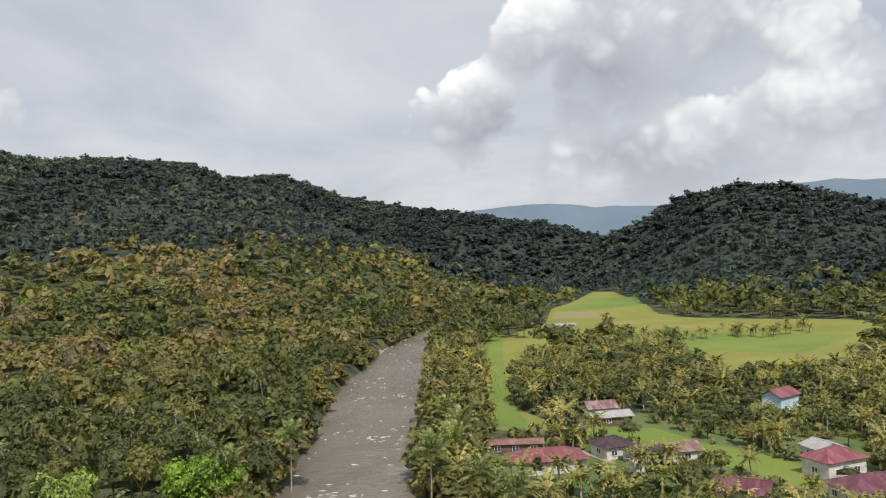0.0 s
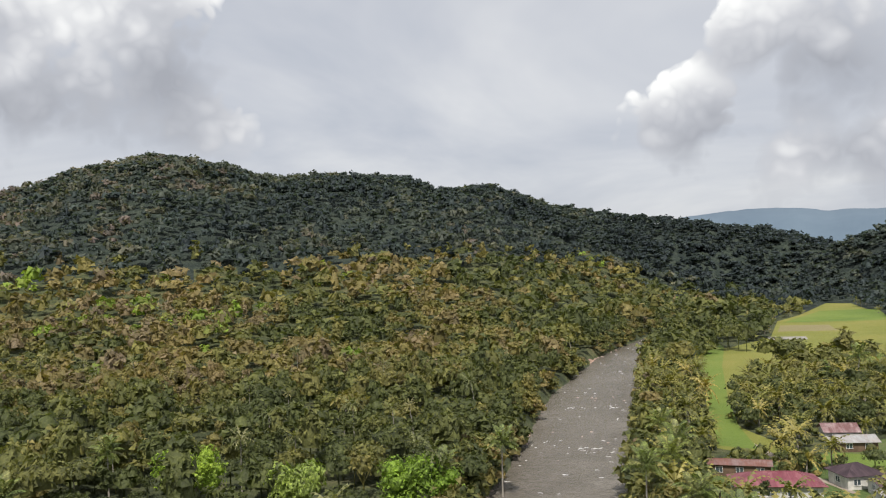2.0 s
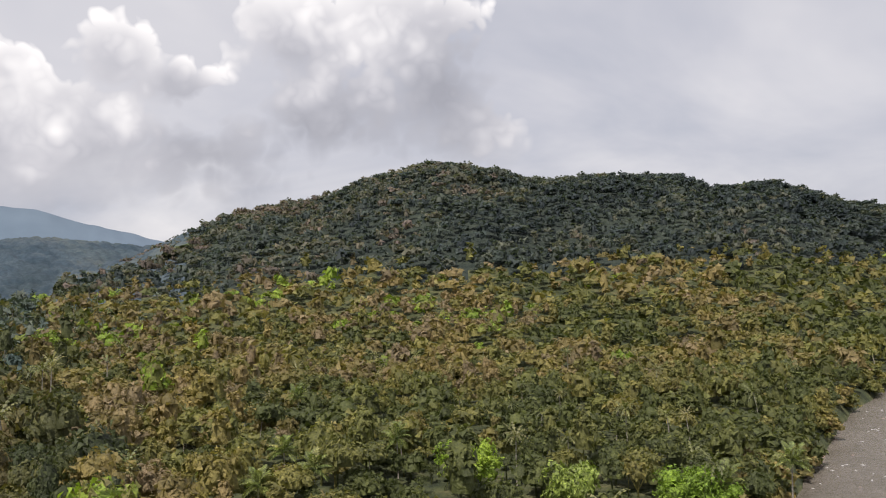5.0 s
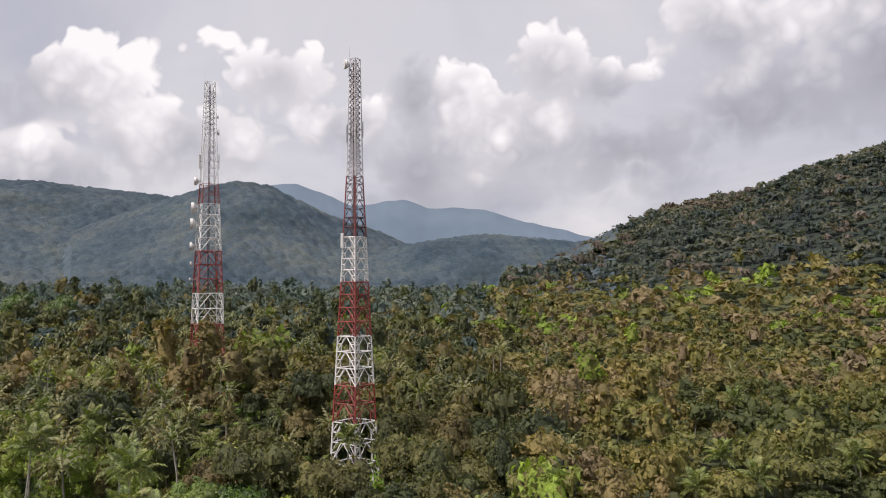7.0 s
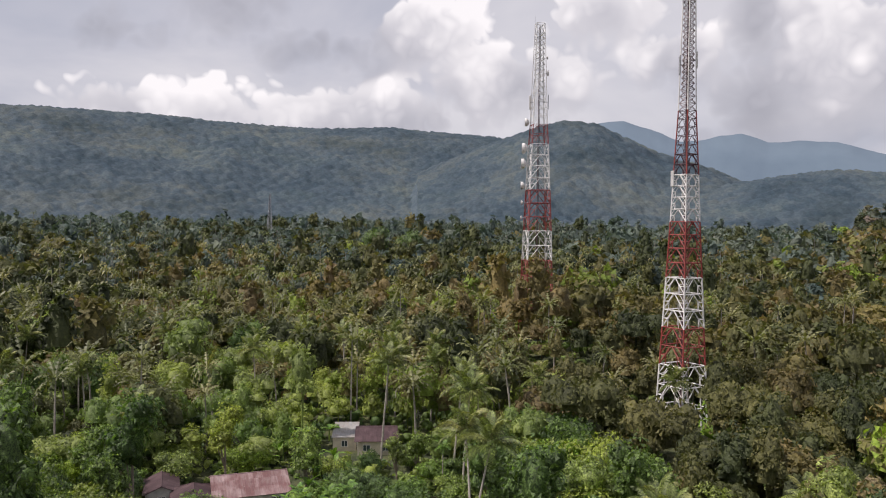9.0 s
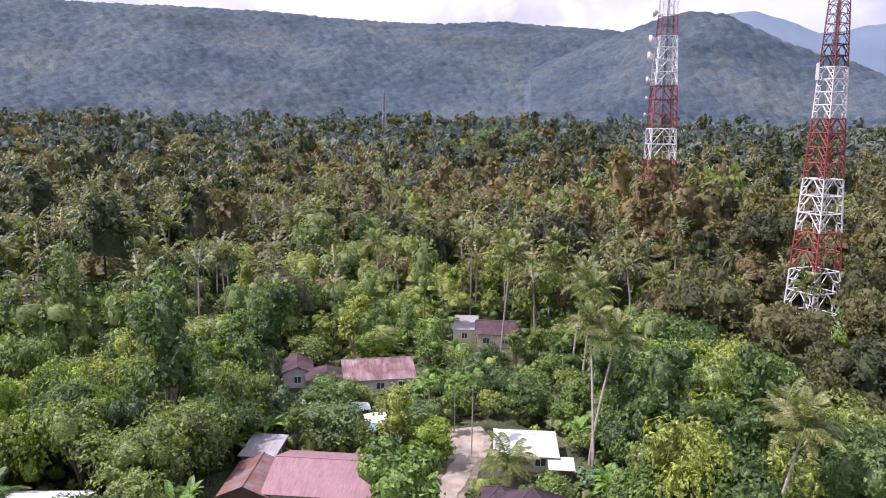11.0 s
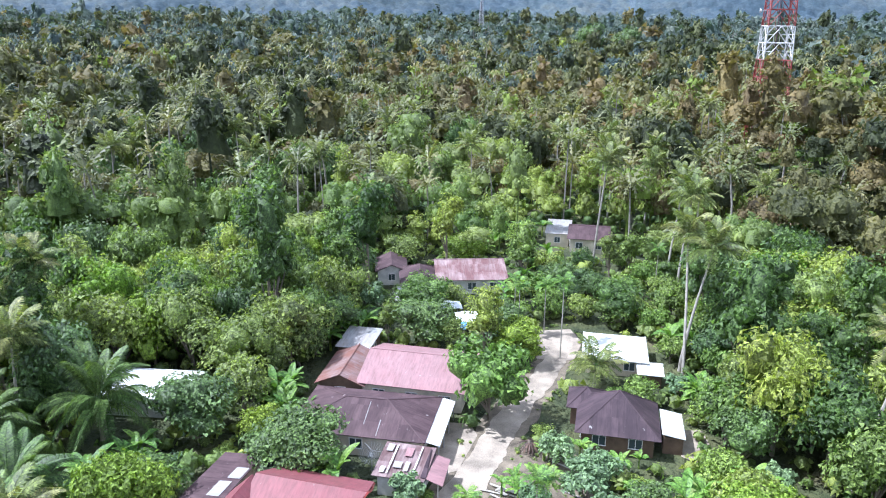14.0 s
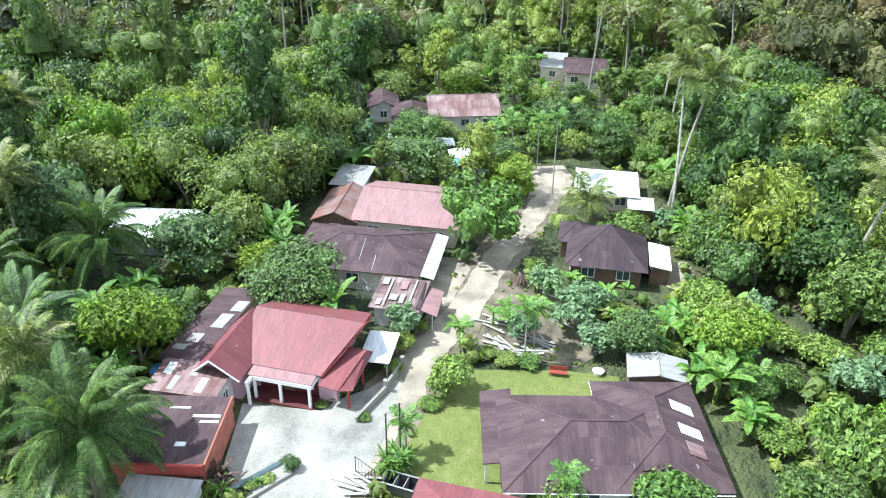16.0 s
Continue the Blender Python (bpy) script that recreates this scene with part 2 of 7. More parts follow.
def roofing(name, clean, worn, amount=0.5, rough=0.5, metal=0.0, rib=0.20):
    """Corrugated sheets: ribs down the slope, streaks of rust or dirt along them, blotches."""
    m, t, bsdf = material(name)
    uv = t.nodes.new("ShaderNodeUVMap").outputs[0]
    sep = t.nodes.new("ShaderNodeSeparateXYZ")
    link(t, uv, sep.inputs[0])
    squeeze = t.nodes.new("ShaderNodeCombineXYZ")
    link(t, math_node(t, "MULTIPLY", sep.outputs[0], 1.0), squeeze.inputs[0])
    link(t, math_node(t, "MULTIPLY", sep.outputs[1], 0.16), squeeze.inputs[1])
    streak = noise_tex(t, squeeze.outputs[0], 1.6, 5.0, 0.65)
    blotch = noise_tex(t, object_coord(t), 0.35, 4.0, 0.6)
    sheet = t.nodes.new("ShaderNodeTexWhiteNoise")
    sheet.noise_dimensions = "2D"
    snap = t.nodes.new("ShaderNodeCombineXYZ")
    link(t, math_node(t, "FLOOR", math_node(t, "MULTIPLY", sep.outputs[0], 1.25)), snap.inputs[0])
    link(t, math_node(t, "FLOOR", math_node(t, "MULTIPLY", sep.outputs[1], 0.42)), snap.inputs[1])
    link(t, snap.outputs[0], sheet.inputs["Vector"])
    f = math_node(t, "ADD", math_node(t, "MULTIPLY", streak, 0.5), math_node(t, "MULTIPLY", blotch, 0.5))
    f = math_node(t, "ADD", f, math_node(t, "MULTIPLY", math_node(t, "SUBTRACT", sheet.outputs["Value"], 0.5), 0.12))
    edge = 0.62 - 0.3 * amount
    base = ramp(t, f, [(edge - 0.10, clean), (edge + 0.14, worn)])
    base = mix(t, 0.5, base, ramp(t, sheet.outputs["Value"], [(0, (0.75, 0.75, 0.75)), (1, (1.2, 1.2, 1.2))]), "MULTIPLY")
    grime = noise_tex(t, squeeze.outputs[0], 4.0, 4.0, 0.7)
    base = mix(t, 0.45, base, ramp(t, grime, [(0.36, (0.55, 0.53, 0.52)), (0.5, (1, 1, 1)), (0.68, (1.3, 1.27, 1.25))]), "MULTIPLY")
    scuff = noise_tex(t, object_coord(t), 0.9, 5.0, 0.75)
    base = mix(t, ramp(t, scuff, [(0.66, (0, 0, 0)), (0.72, (1, 1, 1))]), base, mix(t, 0.6, base, (0.5, 0.47, 0.46), "MIX"), "MIX")
    link(t, base, bsdf.inputs["Base Color"])
    bsdf.inputs["Specular IOR Level"].default_value = 0.25
    bsdf.inputs["Roughness"].default_value, bsdf.inputs["Metallic"].default_value = rough, metal
    wave = math_node(t, "SINE", math_node(t, "MULTIPLY", sep.outputs[0], 2 * math.pi / rib))
    lap = math_node(t, "FRACT", math_node(t, "MULTIPLY", sep.outputs[1], 0.42))
    bump(t, bsdf, math_node(t, "ADD", wave, math_node(t, "MULTIPLY", lap, 1.2)), 0.22, 0.006)
    return m


roofing("roof_red", (0.228, 0.070, 0.080), (0.172, 0.062, 0.068), 0.45)
roofing("roof_pink", (0.300, 0.180, 0.186), (0.255, 0.142, 0.148), 0.4, 0.6)
roofing("roof_crimson", (0.178, 0.046, 0.066), (0.240, 0.105, 0.115), 0.4, 0.6)
roofing("roof_crimson_dark", (0.110, 0.034, 0.054), (0.160, 0.075, 0.090), 0.4, 0.6)
roofing("roof_purple", (0.058, 0.034, 0.040), (0.096, 0.061, 0.066), 0.5, 0.7)
roofing("roof_dark", (0.048, 0.032, 0.040), (0.084, 0.056, 0.064), 0.35, 0.7)
roofing("roof_rust", (0.255, 0.187, 0.183), (0.170, 0.081, 0.065), 0.65, 0.65)
roofing("roof_rust_red", (0.170, 0.088, 0.088), (0.300, 0.225, 0.225), 0.36, 0.65)
roofing("roof_rust_brown", (0.120, 0.070, 0.070), (0.270, 0.205, 0.200), 0.36, 0.65)
roofing("roof_white", (0.702, 0.711, 0.720), (0.558, 0.558, 0.540), 0.25, 0.4)
roofing("roof_zinc", (0.36, 0.36, 0.37), (0.27, 0.24, 0.225), 0.45, 0.5)
plain("wall_cream", (0.62, 0.55, 0.44), 0.85)
plain("wall_white", (0.58, 0.56, 0.53), 0.85, vary=0.35)
plain("wall_pink", (0.55, 0.36, 0.42), 0.85)
plain("wall_blue", (0.45, 0.58, 0.68), 0.85)
plain("wall_wood", (0.14, 0.09, 0.06), 0.85, vary=0.45)
plain("wall_brick", (0.38, 0.13, 0.09), 0.9, vary=0.35)
plain("trim_white", (0.80, 0.78, 0.78), 0.6, vary=0.1)
plain("trim_red", (0.30, 0.05, 0.04), 0.7)
plain("porch_maroon", (0.10, 0.022, 0.024), 0.7)
plain("dark_inside", (0.03, 0.025, 0.025), 0.9)
plain("concrete", (0.285, 0.266, 0.238), 0.9, vary=0.6, scale=0.22, grain=6)
plain("concrete_old", (0.34, 0.32, 0.29), 0.9, vary=0.4, scale=0.35)
plain("road_dirt", (0.300, 0.252, 0.200), 0.95, vary=0.6, scale=0.3, grain=8)
plain("soil", (0.22, 0.15, 0.10), 0.95, vary=0.4, scale=0.2)
plain("rock", (0.30, 0.23, 0.19), 0.9, vary=0.35, scale=0.6, grain=6, relief=0.1)
plain("pink_soil", (0.33, 0.215, 0.165), 0.95, vary=0.45, scale=0.25, grain=3)
plain("garden_soil", (0.150, 0.122, 0.088), 0.95, vary=0.8, scale=0.5, grain=6)
plain("sandy_soil", (0.30, 0.25, 0.20), 0.95, vary=0.5, scale=0.4, grain=5)
plain("foam", (0.55, 0.54, 0.52), 0.6, vary=0.15)
plain("bark", (0.20, 0.165, 0.13), 0.9, vary=0.4, scale=1.5)
plain("palm_stem", (0.29, 0.265, 0.23), 0.9, vary=0.35, scale=1.5)
plain("palm_bark", (0.36, 0.33, 0.29), 0.9, vary=0.35, scale=1.5)
plain("paint_red", (0.27, 0.050, 0.042), 0.55, vary=0.3, scale=0.4)
plain("paint_white", (0.72, 0.70, 0.69), 0.5, vary=0.2, scale=0.4)
plain("steel_grey", (0.40, 0.40, 0.41), 0.45, 0.6)
# reddish grey with strong random blotches, for the upper bracing
plain("brace_mottled", (0.30, 0.24, 0.25), 0.6, vary=0.8, scale=0.5)
plain("cable_maroon", (0.075, 0.035, 0.045), 0.6)
plain("steel_dark", (0.07, 0.07, 0.075), 0.6, 0.4)
plain("tarp_blue", (0.10, 0.28, 0.55), 0.45)
plain("tarp_white", (0.74, 0.78, 0.82), 0.5)
plain("timber_grey", (0.40, 0.37, 0.34), 0.85, vary=0.35)


def ground_material():
    m, t, bsdf = material("undergrowth")
    c = place_coord(t)
    f = math_node(t, "ADD", math_node(t, "MULTIPLY", noise_tex(t, c, 0.16, 5.0, 0.65), 0.65), math_node(t, "MULTIPLY", noise_tex(t, c, 0.02, 4.0, 0.6), 0.35))
    link(t, ramp(t, f, [(0.36, (0.022, 0.032, 0.014)), (0.48, (0.055, 0.068, 0.026)), (0.58, (0.100, 0.105, 0.042)), (0.7, (0.15, 0.125, 0.070))]), bsdf.inputs["Base Color"])
    bsdf.inputs["Roughness"].default_value = 0.95
    bump(t, bsdf, noise_tex(t, c, 0.2, 5.0, 0.7), 1.0, 3.0)


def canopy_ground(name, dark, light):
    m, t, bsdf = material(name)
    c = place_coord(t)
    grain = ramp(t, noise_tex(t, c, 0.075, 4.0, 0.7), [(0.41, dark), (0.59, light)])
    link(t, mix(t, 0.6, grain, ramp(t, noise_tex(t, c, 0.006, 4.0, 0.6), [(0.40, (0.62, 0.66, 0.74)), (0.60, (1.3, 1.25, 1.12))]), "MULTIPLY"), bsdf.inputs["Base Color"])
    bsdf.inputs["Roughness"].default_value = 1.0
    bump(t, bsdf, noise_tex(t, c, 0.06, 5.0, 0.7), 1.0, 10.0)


# shade between the hill crowns painted into the ground colour
canopy_ground("hill_floor_shaded", (0.018, 0.029, 0.024), (0.042, 0.056, 0.042))
# far ground painted with the same haze blue as its forest
canopy_ground("far_floor_hazed", (0.052, 0.080, 0.110), (0.080, 0.112, 0.140))


def field_material(name, a, b, c3):
    m, t, bsdf = material(name)
    c = place_coord(t)
    f = math_node(t, "ADD", math_node(t, "MULTIPLY", noise_tex(t, c, 0.02, 4.0, 0.6), 0.6), math_node(t, "MULTIPLY", noise_tex(t, c, 0.9, 5.0, 0.7), 0.4))
    link(t, ramp(t, f, [(0.36, a), (0.5, b), (0.64, c3)]), bsdf.inputs["Base Color"])
    bsdf.inputs["Roughness"].default_value = 0.9
    bump(t, bsdf, noise_tex(t, c, 3.0, 4.0, 0.7), 0.8, 0.25)


def water_material():
    m, t, bsdf = material("river_water")
    c = place_coord(t)
    link(t, ramp(t, noise_tex(t, c, 0.035, 5.0, 0.6, 0.6), [(0.35, (0.135, 0.118, 0.098)), (0.65, (0.185, 0.165, 0.142))]), bsdf.inputs["Base Color"])
    bsdf.inputs["Roughness"].default_value = 0.2
    bsdf.inputs["IOR"].default_value = 1.33
    w = math_node(t, "ADD", math_node(t, "MULTIPLY", noise_tex(t, c, 0.35, 5.0, 0.7), 0.7), math_node(t, "MULTIPLY", noise_tex(t, c, 1.6, 4.0), 0.3))
    bump(t, bsdf, w, 0.8, 0.9)



ground_material()
field_material("rice_green", (0.090, 0.145, 0.018), (0.128, 0.185, 0.025), (0.175, 0.210, 0.038))
field_material("rice_yellow", (0.135, 0.150, 0.024), (0.185, 0.190, 0.032), (0.235, 0.212, 0.052))
field_material("rice_stubble", (0.19, 0.16, 0.07), (0.22, 0.19, 0.085), (0.25, 0.22, 0.10))
field_material("scrub_grass", (0.045, 0.075, 0.018), (0.085, 0.130, 0.030), (0.17, 0.15, 0.08))
field_material("lawn_grass", (0.105, 0.135, 0.026), (0.165, 0.185, 0.046), (0.28, 0.25, 0.12))
water_material()
m, t, bsdf = material("distant_mountain_haze_glow")
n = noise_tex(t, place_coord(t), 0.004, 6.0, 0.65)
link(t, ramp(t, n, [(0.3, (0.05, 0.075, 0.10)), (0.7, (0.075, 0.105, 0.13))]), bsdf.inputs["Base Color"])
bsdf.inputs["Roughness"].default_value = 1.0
# weak blue glow of the backdrop stands in for haze over the mountains
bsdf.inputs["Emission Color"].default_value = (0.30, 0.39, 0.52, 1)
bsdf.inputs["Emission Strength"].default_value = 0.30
m, t, bsdf = material("window_glass")
bsdf.inputs["Base Color"].default_value = (0.06, 0.08, 0.09, 1)
bsdf.inputs["Roughness"].default_value = 0.08

# ---------------------------------------------------------------- mesh helpers


def mesh_object(name, bm, mat, parent=None, label=""):
    me = bpy.data.meshes.new(name)
    bm.to_mesh(me)
    bm.free()
    me.materials.append(MATS[mat])
    ob = new(name, me)
    ob.parent = parent
    if label:
        ob["label"] = label
    return ob


def part(name, bm, mat, parent, label=""):
    return mesh_object(name, bm, mat, parent, label)


def thing(name, label, category, group="", kind="", m=None):
    ob = new(name)
    if m is not None:
        ob.matrix_basis = m
    return tagged(ob, label, category, group, kind)


def add_box(bm, x0, x1, y0, y1, z0, z1, bevel=0.0):
    res = bmesh.ops.create_cube(bm, size=1.0, matrix=Matrix.LocRotScale(((x0 + x1) / 2, (y0 + y1) / 2, (z0 + z1) / 2), None, (x1 - x0, y1 - y0, z1 - z0)))
    if bevel:
        edges = {e for v in res["verts"] for e in v.link_edges}
        bmesh.ops.bevel(bm, geom=list(edges), offset=bevel, segments=1, affect="EDGES")
    return bm


def box(*args, bevel=0.0):
    return add_box(bmesh.new(), *args, bevel=bevel)


def add_bar(bm, a, b, r, sides=5, r2=None):
    a, b = Vector(a), Vector(b)
    d = b - a
    m = Matrix.Translation((a + b) / 2) @ d.to_track_quat("Z", "Y").to_matrix().to_4x4()
    bmesh.ops.create_cone(bm, cap_ends=True, segments=sides, radius1=r, radius2=r if r2 is None else r2, depth=d.length, matrix=m)
    return bm


def slab(corners, thick, uv_down=True):
    """A thin roof sheet from three or four corners given round it (the first two along the eave), with UVs in metres along and up the slope."""
    bm = bmesh.new()
    c = [Vector(p) for p in corners]
    n = (c[1] - c[0]).cross(c[-1] - c[0]).normalized()
    if n.z < 0:
        n = -n
    top = [bm.verts.new(p + n * thick) for p in c]
    low = [bm.verts.new(p) for p in c]
    bm.faces.new(top)
    bm.faces.new(list(reversed(low)))
    for i in range(len(c)):
        j = (i + 1) % len(c)
        bm.faces.new((low[i], low[j], top[j], top[i]))
    bmesh.ops.recalc_face_normals(bm, faces=bm.faces)
    uv = bm.loops.layers.uv.new("UVMap")
    u = (c[1] - c[0]).normalized()
    v = n.cross(u).normalized()
    for f in bm.faces:
        for l in f.loops:
            d = l.vert.co - c[0]
            l[uv].uv = (d.dot(u), d.dot(v))
    return bm


def big_mesh(name, verts, tris, quads, mat, tint=None, soft_cores=True):
    """One mesh from numpy arrays; tint is a value per vertex."""
    me = bpy.data.meshes.new(name)
    me.vertices.add(len(verts))
    me.vertices.foreach_set("co", np.ascontiguousarray(verts, np.float32).ravel())
    loops = np.concatenate([np.asarray(tris, np.int32).ravel(), np.asarray(quads, np.int32).ravel()])
    me.loops.add(len(loops))
    me.loops.foreach_set("vertex_index", loops)
    sizes = np.concatenate([np.full(len(tris), 3), np.full(len(quads), 4)]).astype(np.int32)
    me.polygons.add(len(sizes))
    me.polygons.foreach_set("loop_start", np.concatenate([[0], np.cumsum(sizes)[:-1]]).astype(np.int32))
    if tint is not None:
        at = me.attributes.new("tint", "FLOAT", "POINT")
        at.data.foreach_set("value", np.asarray(tint, np.float32))
    me.polygons.foreach_set("use_smooth", np.arange(len(sizes)) < (len(tris) if soft_cores else 0))
    me.update(calc_edges=True)
    me.materials.append(MATS[mat])
    return me


def value_noise(x, y, seed=0):
    """Smooth random values in 0..1 over the plane, vectorised."""
    xi, yi = np.floor(x).astype(np.int64), np.floor(y).astype(np.int64)
    fx, fy = x - xi, y - yi
    fx, fy = fx * fx * (3 - 2 * fx), fy * fy * (3 - 2 * fy)

    def h(a, b):
        k = (a * 374761393 + b * 668265263 + seed * 974634541) & 0x7FFFFFFF
        k = ((k ^ (k >> 13)) * 1274126177) & 0x7FFFFFFF
        return ((k ^ (k >> 16)) & 0xFFFF) / 65535.0

    return (h(xi, yi) * (1 - fx) + h(xi + 1, yi) * fx) * (1 - fy) + (h(xi, yi + 1) * (1 - fx) + h(xi + 1, yi + 1) * fx) * fy


def fbm(x, y, seed=0, octaves=4):
    return sum(value_noise(x * 2**k, y * 2**k, seed + k) / 2**k for k in range(octaves)) / sum(1 / 2**k for k in range(octaves))


def smooth(v):
    v = np.clip(v, 0, 1)
    return v * v * (3 - 2 * v)


# ---------------------------------------------------------------- the lie of the land
# Ranges of hills: crest distance, breadth of the near and far slope, and the crest's rise in degrees by azimuth (left of +y).
HILLS = {
    "west_bank_hill": (1250, 900, 500, [(-14, 0.4), (-11, 1.3), (-7, 2.4), (-3, 3.0), (3, 3.95), (8, 5.0), (11.7, 6.4), (15.7, 6.2), (18, 7.3), (24.5, 7.6),
                                       (28, 7.4), (31, 8.3), (36, 9.1), (41, 8.0), (44, 6.8), (50, 5.8), (53, 4.6), (57, 2.6), (62, 1.5)]),
    "east_hill": (1100, 320, 600, [(-60, 3.0), (-45, 2.0), (-35, 1.8), (-30, 2.3), (-25, 3.7), (-21.5, 4.2), (-17, 3.6), (-13.7, 1.8), (-11, 0.6), (-8, -2)]),
    "middle_ridge": (1700, 700, 600, [(48, 2.5), (54, 3.3), (58, 3.6), (63, 4.1), (68, 3.5), (71, 3.1), (76, 3.4), (82, 3)]),
    "tower_hill": (1900, 900, 700, [(66, 2.0), (71, 4.3), (74.5, 5.4), (79, 7.5), (81, 7.8), (83, 7.4), (86, 6.4), (92, 4)]),
    "long_ridge": (2400, 1300, 800, [(80, 5.0), (86, 6.6), (90, 6.9), (94, 7.2), (100, 7.0), (106, 7.2), (111, 7.5), (117, 7.5), (123, 7.4), (130, 7.2), (150, 6.5), (180, 4)]),
}
RIVER = [(-400, 190), (-200, 110), (-60, 60), (60, 15), (120, -14), (175, -26), (245, -26), (320, -29), (455, -24), (555, -12), (625, 1), (700, 22), (800, 70), (950, 160)]
RIVER_HALF = [(-400, 17), (175, 17.8), (245, 18.3), (320, 20), (455, 15.5), (555, 11), (625, 8), (950, 8)]
WATER_Z = -5.0


def river_x(y):
    return np.interp(y, [a for a, _ in RIVER], [b for _, b in RIVER])


def river_half(y):
    return np.interp(y, [a for a, _ in RIVER_HALF], [b for _, b in RIVER_HALF])


def land(x, y):
    """Height of the ground."""
    x, y = np.asarray(x, float), np.asarray(y, float)
    r, az = np.hypot(x, y), np.degrees(np.arctan2(-x, y))
    west = smooth((az - 4) / 40) * smooth((200 - az) / 40)
    z = west * 44 * smooth((r - 330) / 850)
    z = z + 7 * west * (fbm(x / 160, y / 160, 5) - 0.5) * smooth((r - 260) / 200)
    for k, (R, near, far, crest) in enumerate(HILLS.values()):
        el = np.interp(az, [a for a, _ in crest], [e for _, e in crest], left=-3, right=-3)
        top = np.maximum(48 + R * np.tan(np.radians(el)) - 9, 0)
        near = near * np.interp(az, [-14, -5, 2, 12], [0.22, 0.3, 0.5, 1.0]) if k == 0 else near * np.interp(az, [-20, -12], [1, 0.4]) if k == 1 else near
        rise = np.where(r < R, smooth((r - (R - near)) / near) ** 1.15, 1 - smooth((r - R) / far))
        spur = 1 - 0.42 * (fbm(az * R / 57 / 330, r / 420, 20 + k, 4) - 0.30) * np.clip(4 * rise * (1 - rise), 0, 1)
        z = np.maximum(z, top * rise * spur)
    z = z + 12 * smooth((52 - np.hypot(x + 248, y - 29)) / 40)
    d = np.abs(x - river_x(y)) - river_half(y)
    wander = 3.0 * (fbm(x / 14, y / 14, 9, 3) - 0.5)
    bank = smooth((d + wander + 2.5) / 4)
    return np.where(y < 1000, -7.5 * (1 - bank) + z * bank, z)


def is_hill(xy):
    """Where the open woodland gives way to the hill forest, coloured dark for cloud shade: by the height angle from the
    village.
    """
    az, r = np.degrees(np.arctan2(-xy[:, 0], xy[:, 1])), np.hypot(xy[:, 0], xy[:, 1])
    line = np.interp(az, [-40, -8, 0, 5, 16, 30, 38, 45, 54, 60, 66, 75], [-3.4, -3.3, -1.2, 1.0, 2.2, 1.6, 1.6, 1.4, 0.5, 0.2, 1.2, 2.5])
    line = line + 1.8 * (fbm(xy[:, 0] / 90, xy[:, 1] / 90, 61, 3) - 0.5) + 1.6 * (value_noise(xy[:, 0] / 7, xy[:, 1] / 7, 62) - 0.5)
    return (np.degrees(np.arctan2(land(xy[:, 0], xy[:, 1]) + 8 - 48, r)) > line) & (r > 420)


def make_ground():
    az = np.concatenate([np.arange(-40, 151, 0.75), np.arange(151, 320, 3.0)])
    rr = np.concatenate([[0.0], np.geomspace(8, 4900, 130)])
    A, R = np.meshgrid(np.radians(az), rr)
    x, y = -np.sin(A) * R, np.cos(A) * R
    v = np.stack([x, y, land(x, y)], -1).reshape(-1, 3)
    n = len(az)
    i, j = np.meshgrid(np.arange(len(rr) - 1), np.arange(n), indexing="ij")
    q = np.stack([i * n + j, i * n + (j + 1) % n, (i + 1) * n + (j + 1) % n, (i + 1) * n + j], -1).reshape(-1, 4)[:, ::-1]
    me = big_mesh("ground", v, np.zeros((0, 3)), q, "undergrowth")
    me.materials.append(MATS["hill_floor_shaded"])
    me.materials.append(MATS["far_floor_hazed"])
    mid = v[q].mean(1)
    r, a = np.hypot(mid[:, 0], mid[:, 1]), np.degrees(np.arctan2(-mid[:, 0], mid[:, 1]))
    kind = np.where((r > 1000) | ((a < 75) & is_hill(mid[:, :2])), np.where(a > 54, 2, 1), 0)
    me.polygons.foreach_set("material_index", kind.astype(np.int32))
    me.polygons.foreach_set("use_smooth", np.ones(len(q), bool))
    tagged(new("ground", me), "rolling ground covered in dark green undergrowth and brown soil", "ground", kind="structure")


def make_river():
    ys = np.arange(-380, 760, 8.0)
    cx, hw = river_x(ys), river_half(ys) + 6
    v, q = [], []
    across = 9
    for a, b, c in zip(ys, cx, hw):
        for k in range(across):
            s = -1 + 2 * k / (across - 1)
            v.append((b + s * c, a, WATER_Z))
    for a in range(len(ys) - 1):
        for k in range(across - 1):
            i = a * across + k
            q.append((i, i + 1, i + across + 1, i + across))
    me = big_mesh("river_water", np.array(v), np.zeros((0, 3)), np.array(q), "river_water")
    tagged(new("water", me), "muddy grey-brown river with small ripples", "river", kind="structure")


def patch_sheet(name, outline, z, mat, label, category, cell=6.0, lift=0.0):
    """A flat patch of ground that follows an outline."""
    bm = bmesh.new()
    f = bm.faces.new([bm.verts.new((x, y, z)) for x, y in outline])
    if f.normal.z < 0:
        f.normal_flip()
    bmesh.ops.triangulate(bm, faces=bm.faces)
    ob = mesh_object(name, bm, mat)
    return tagged(ob, label, category, kind="structure")


make_ground()
make_river()


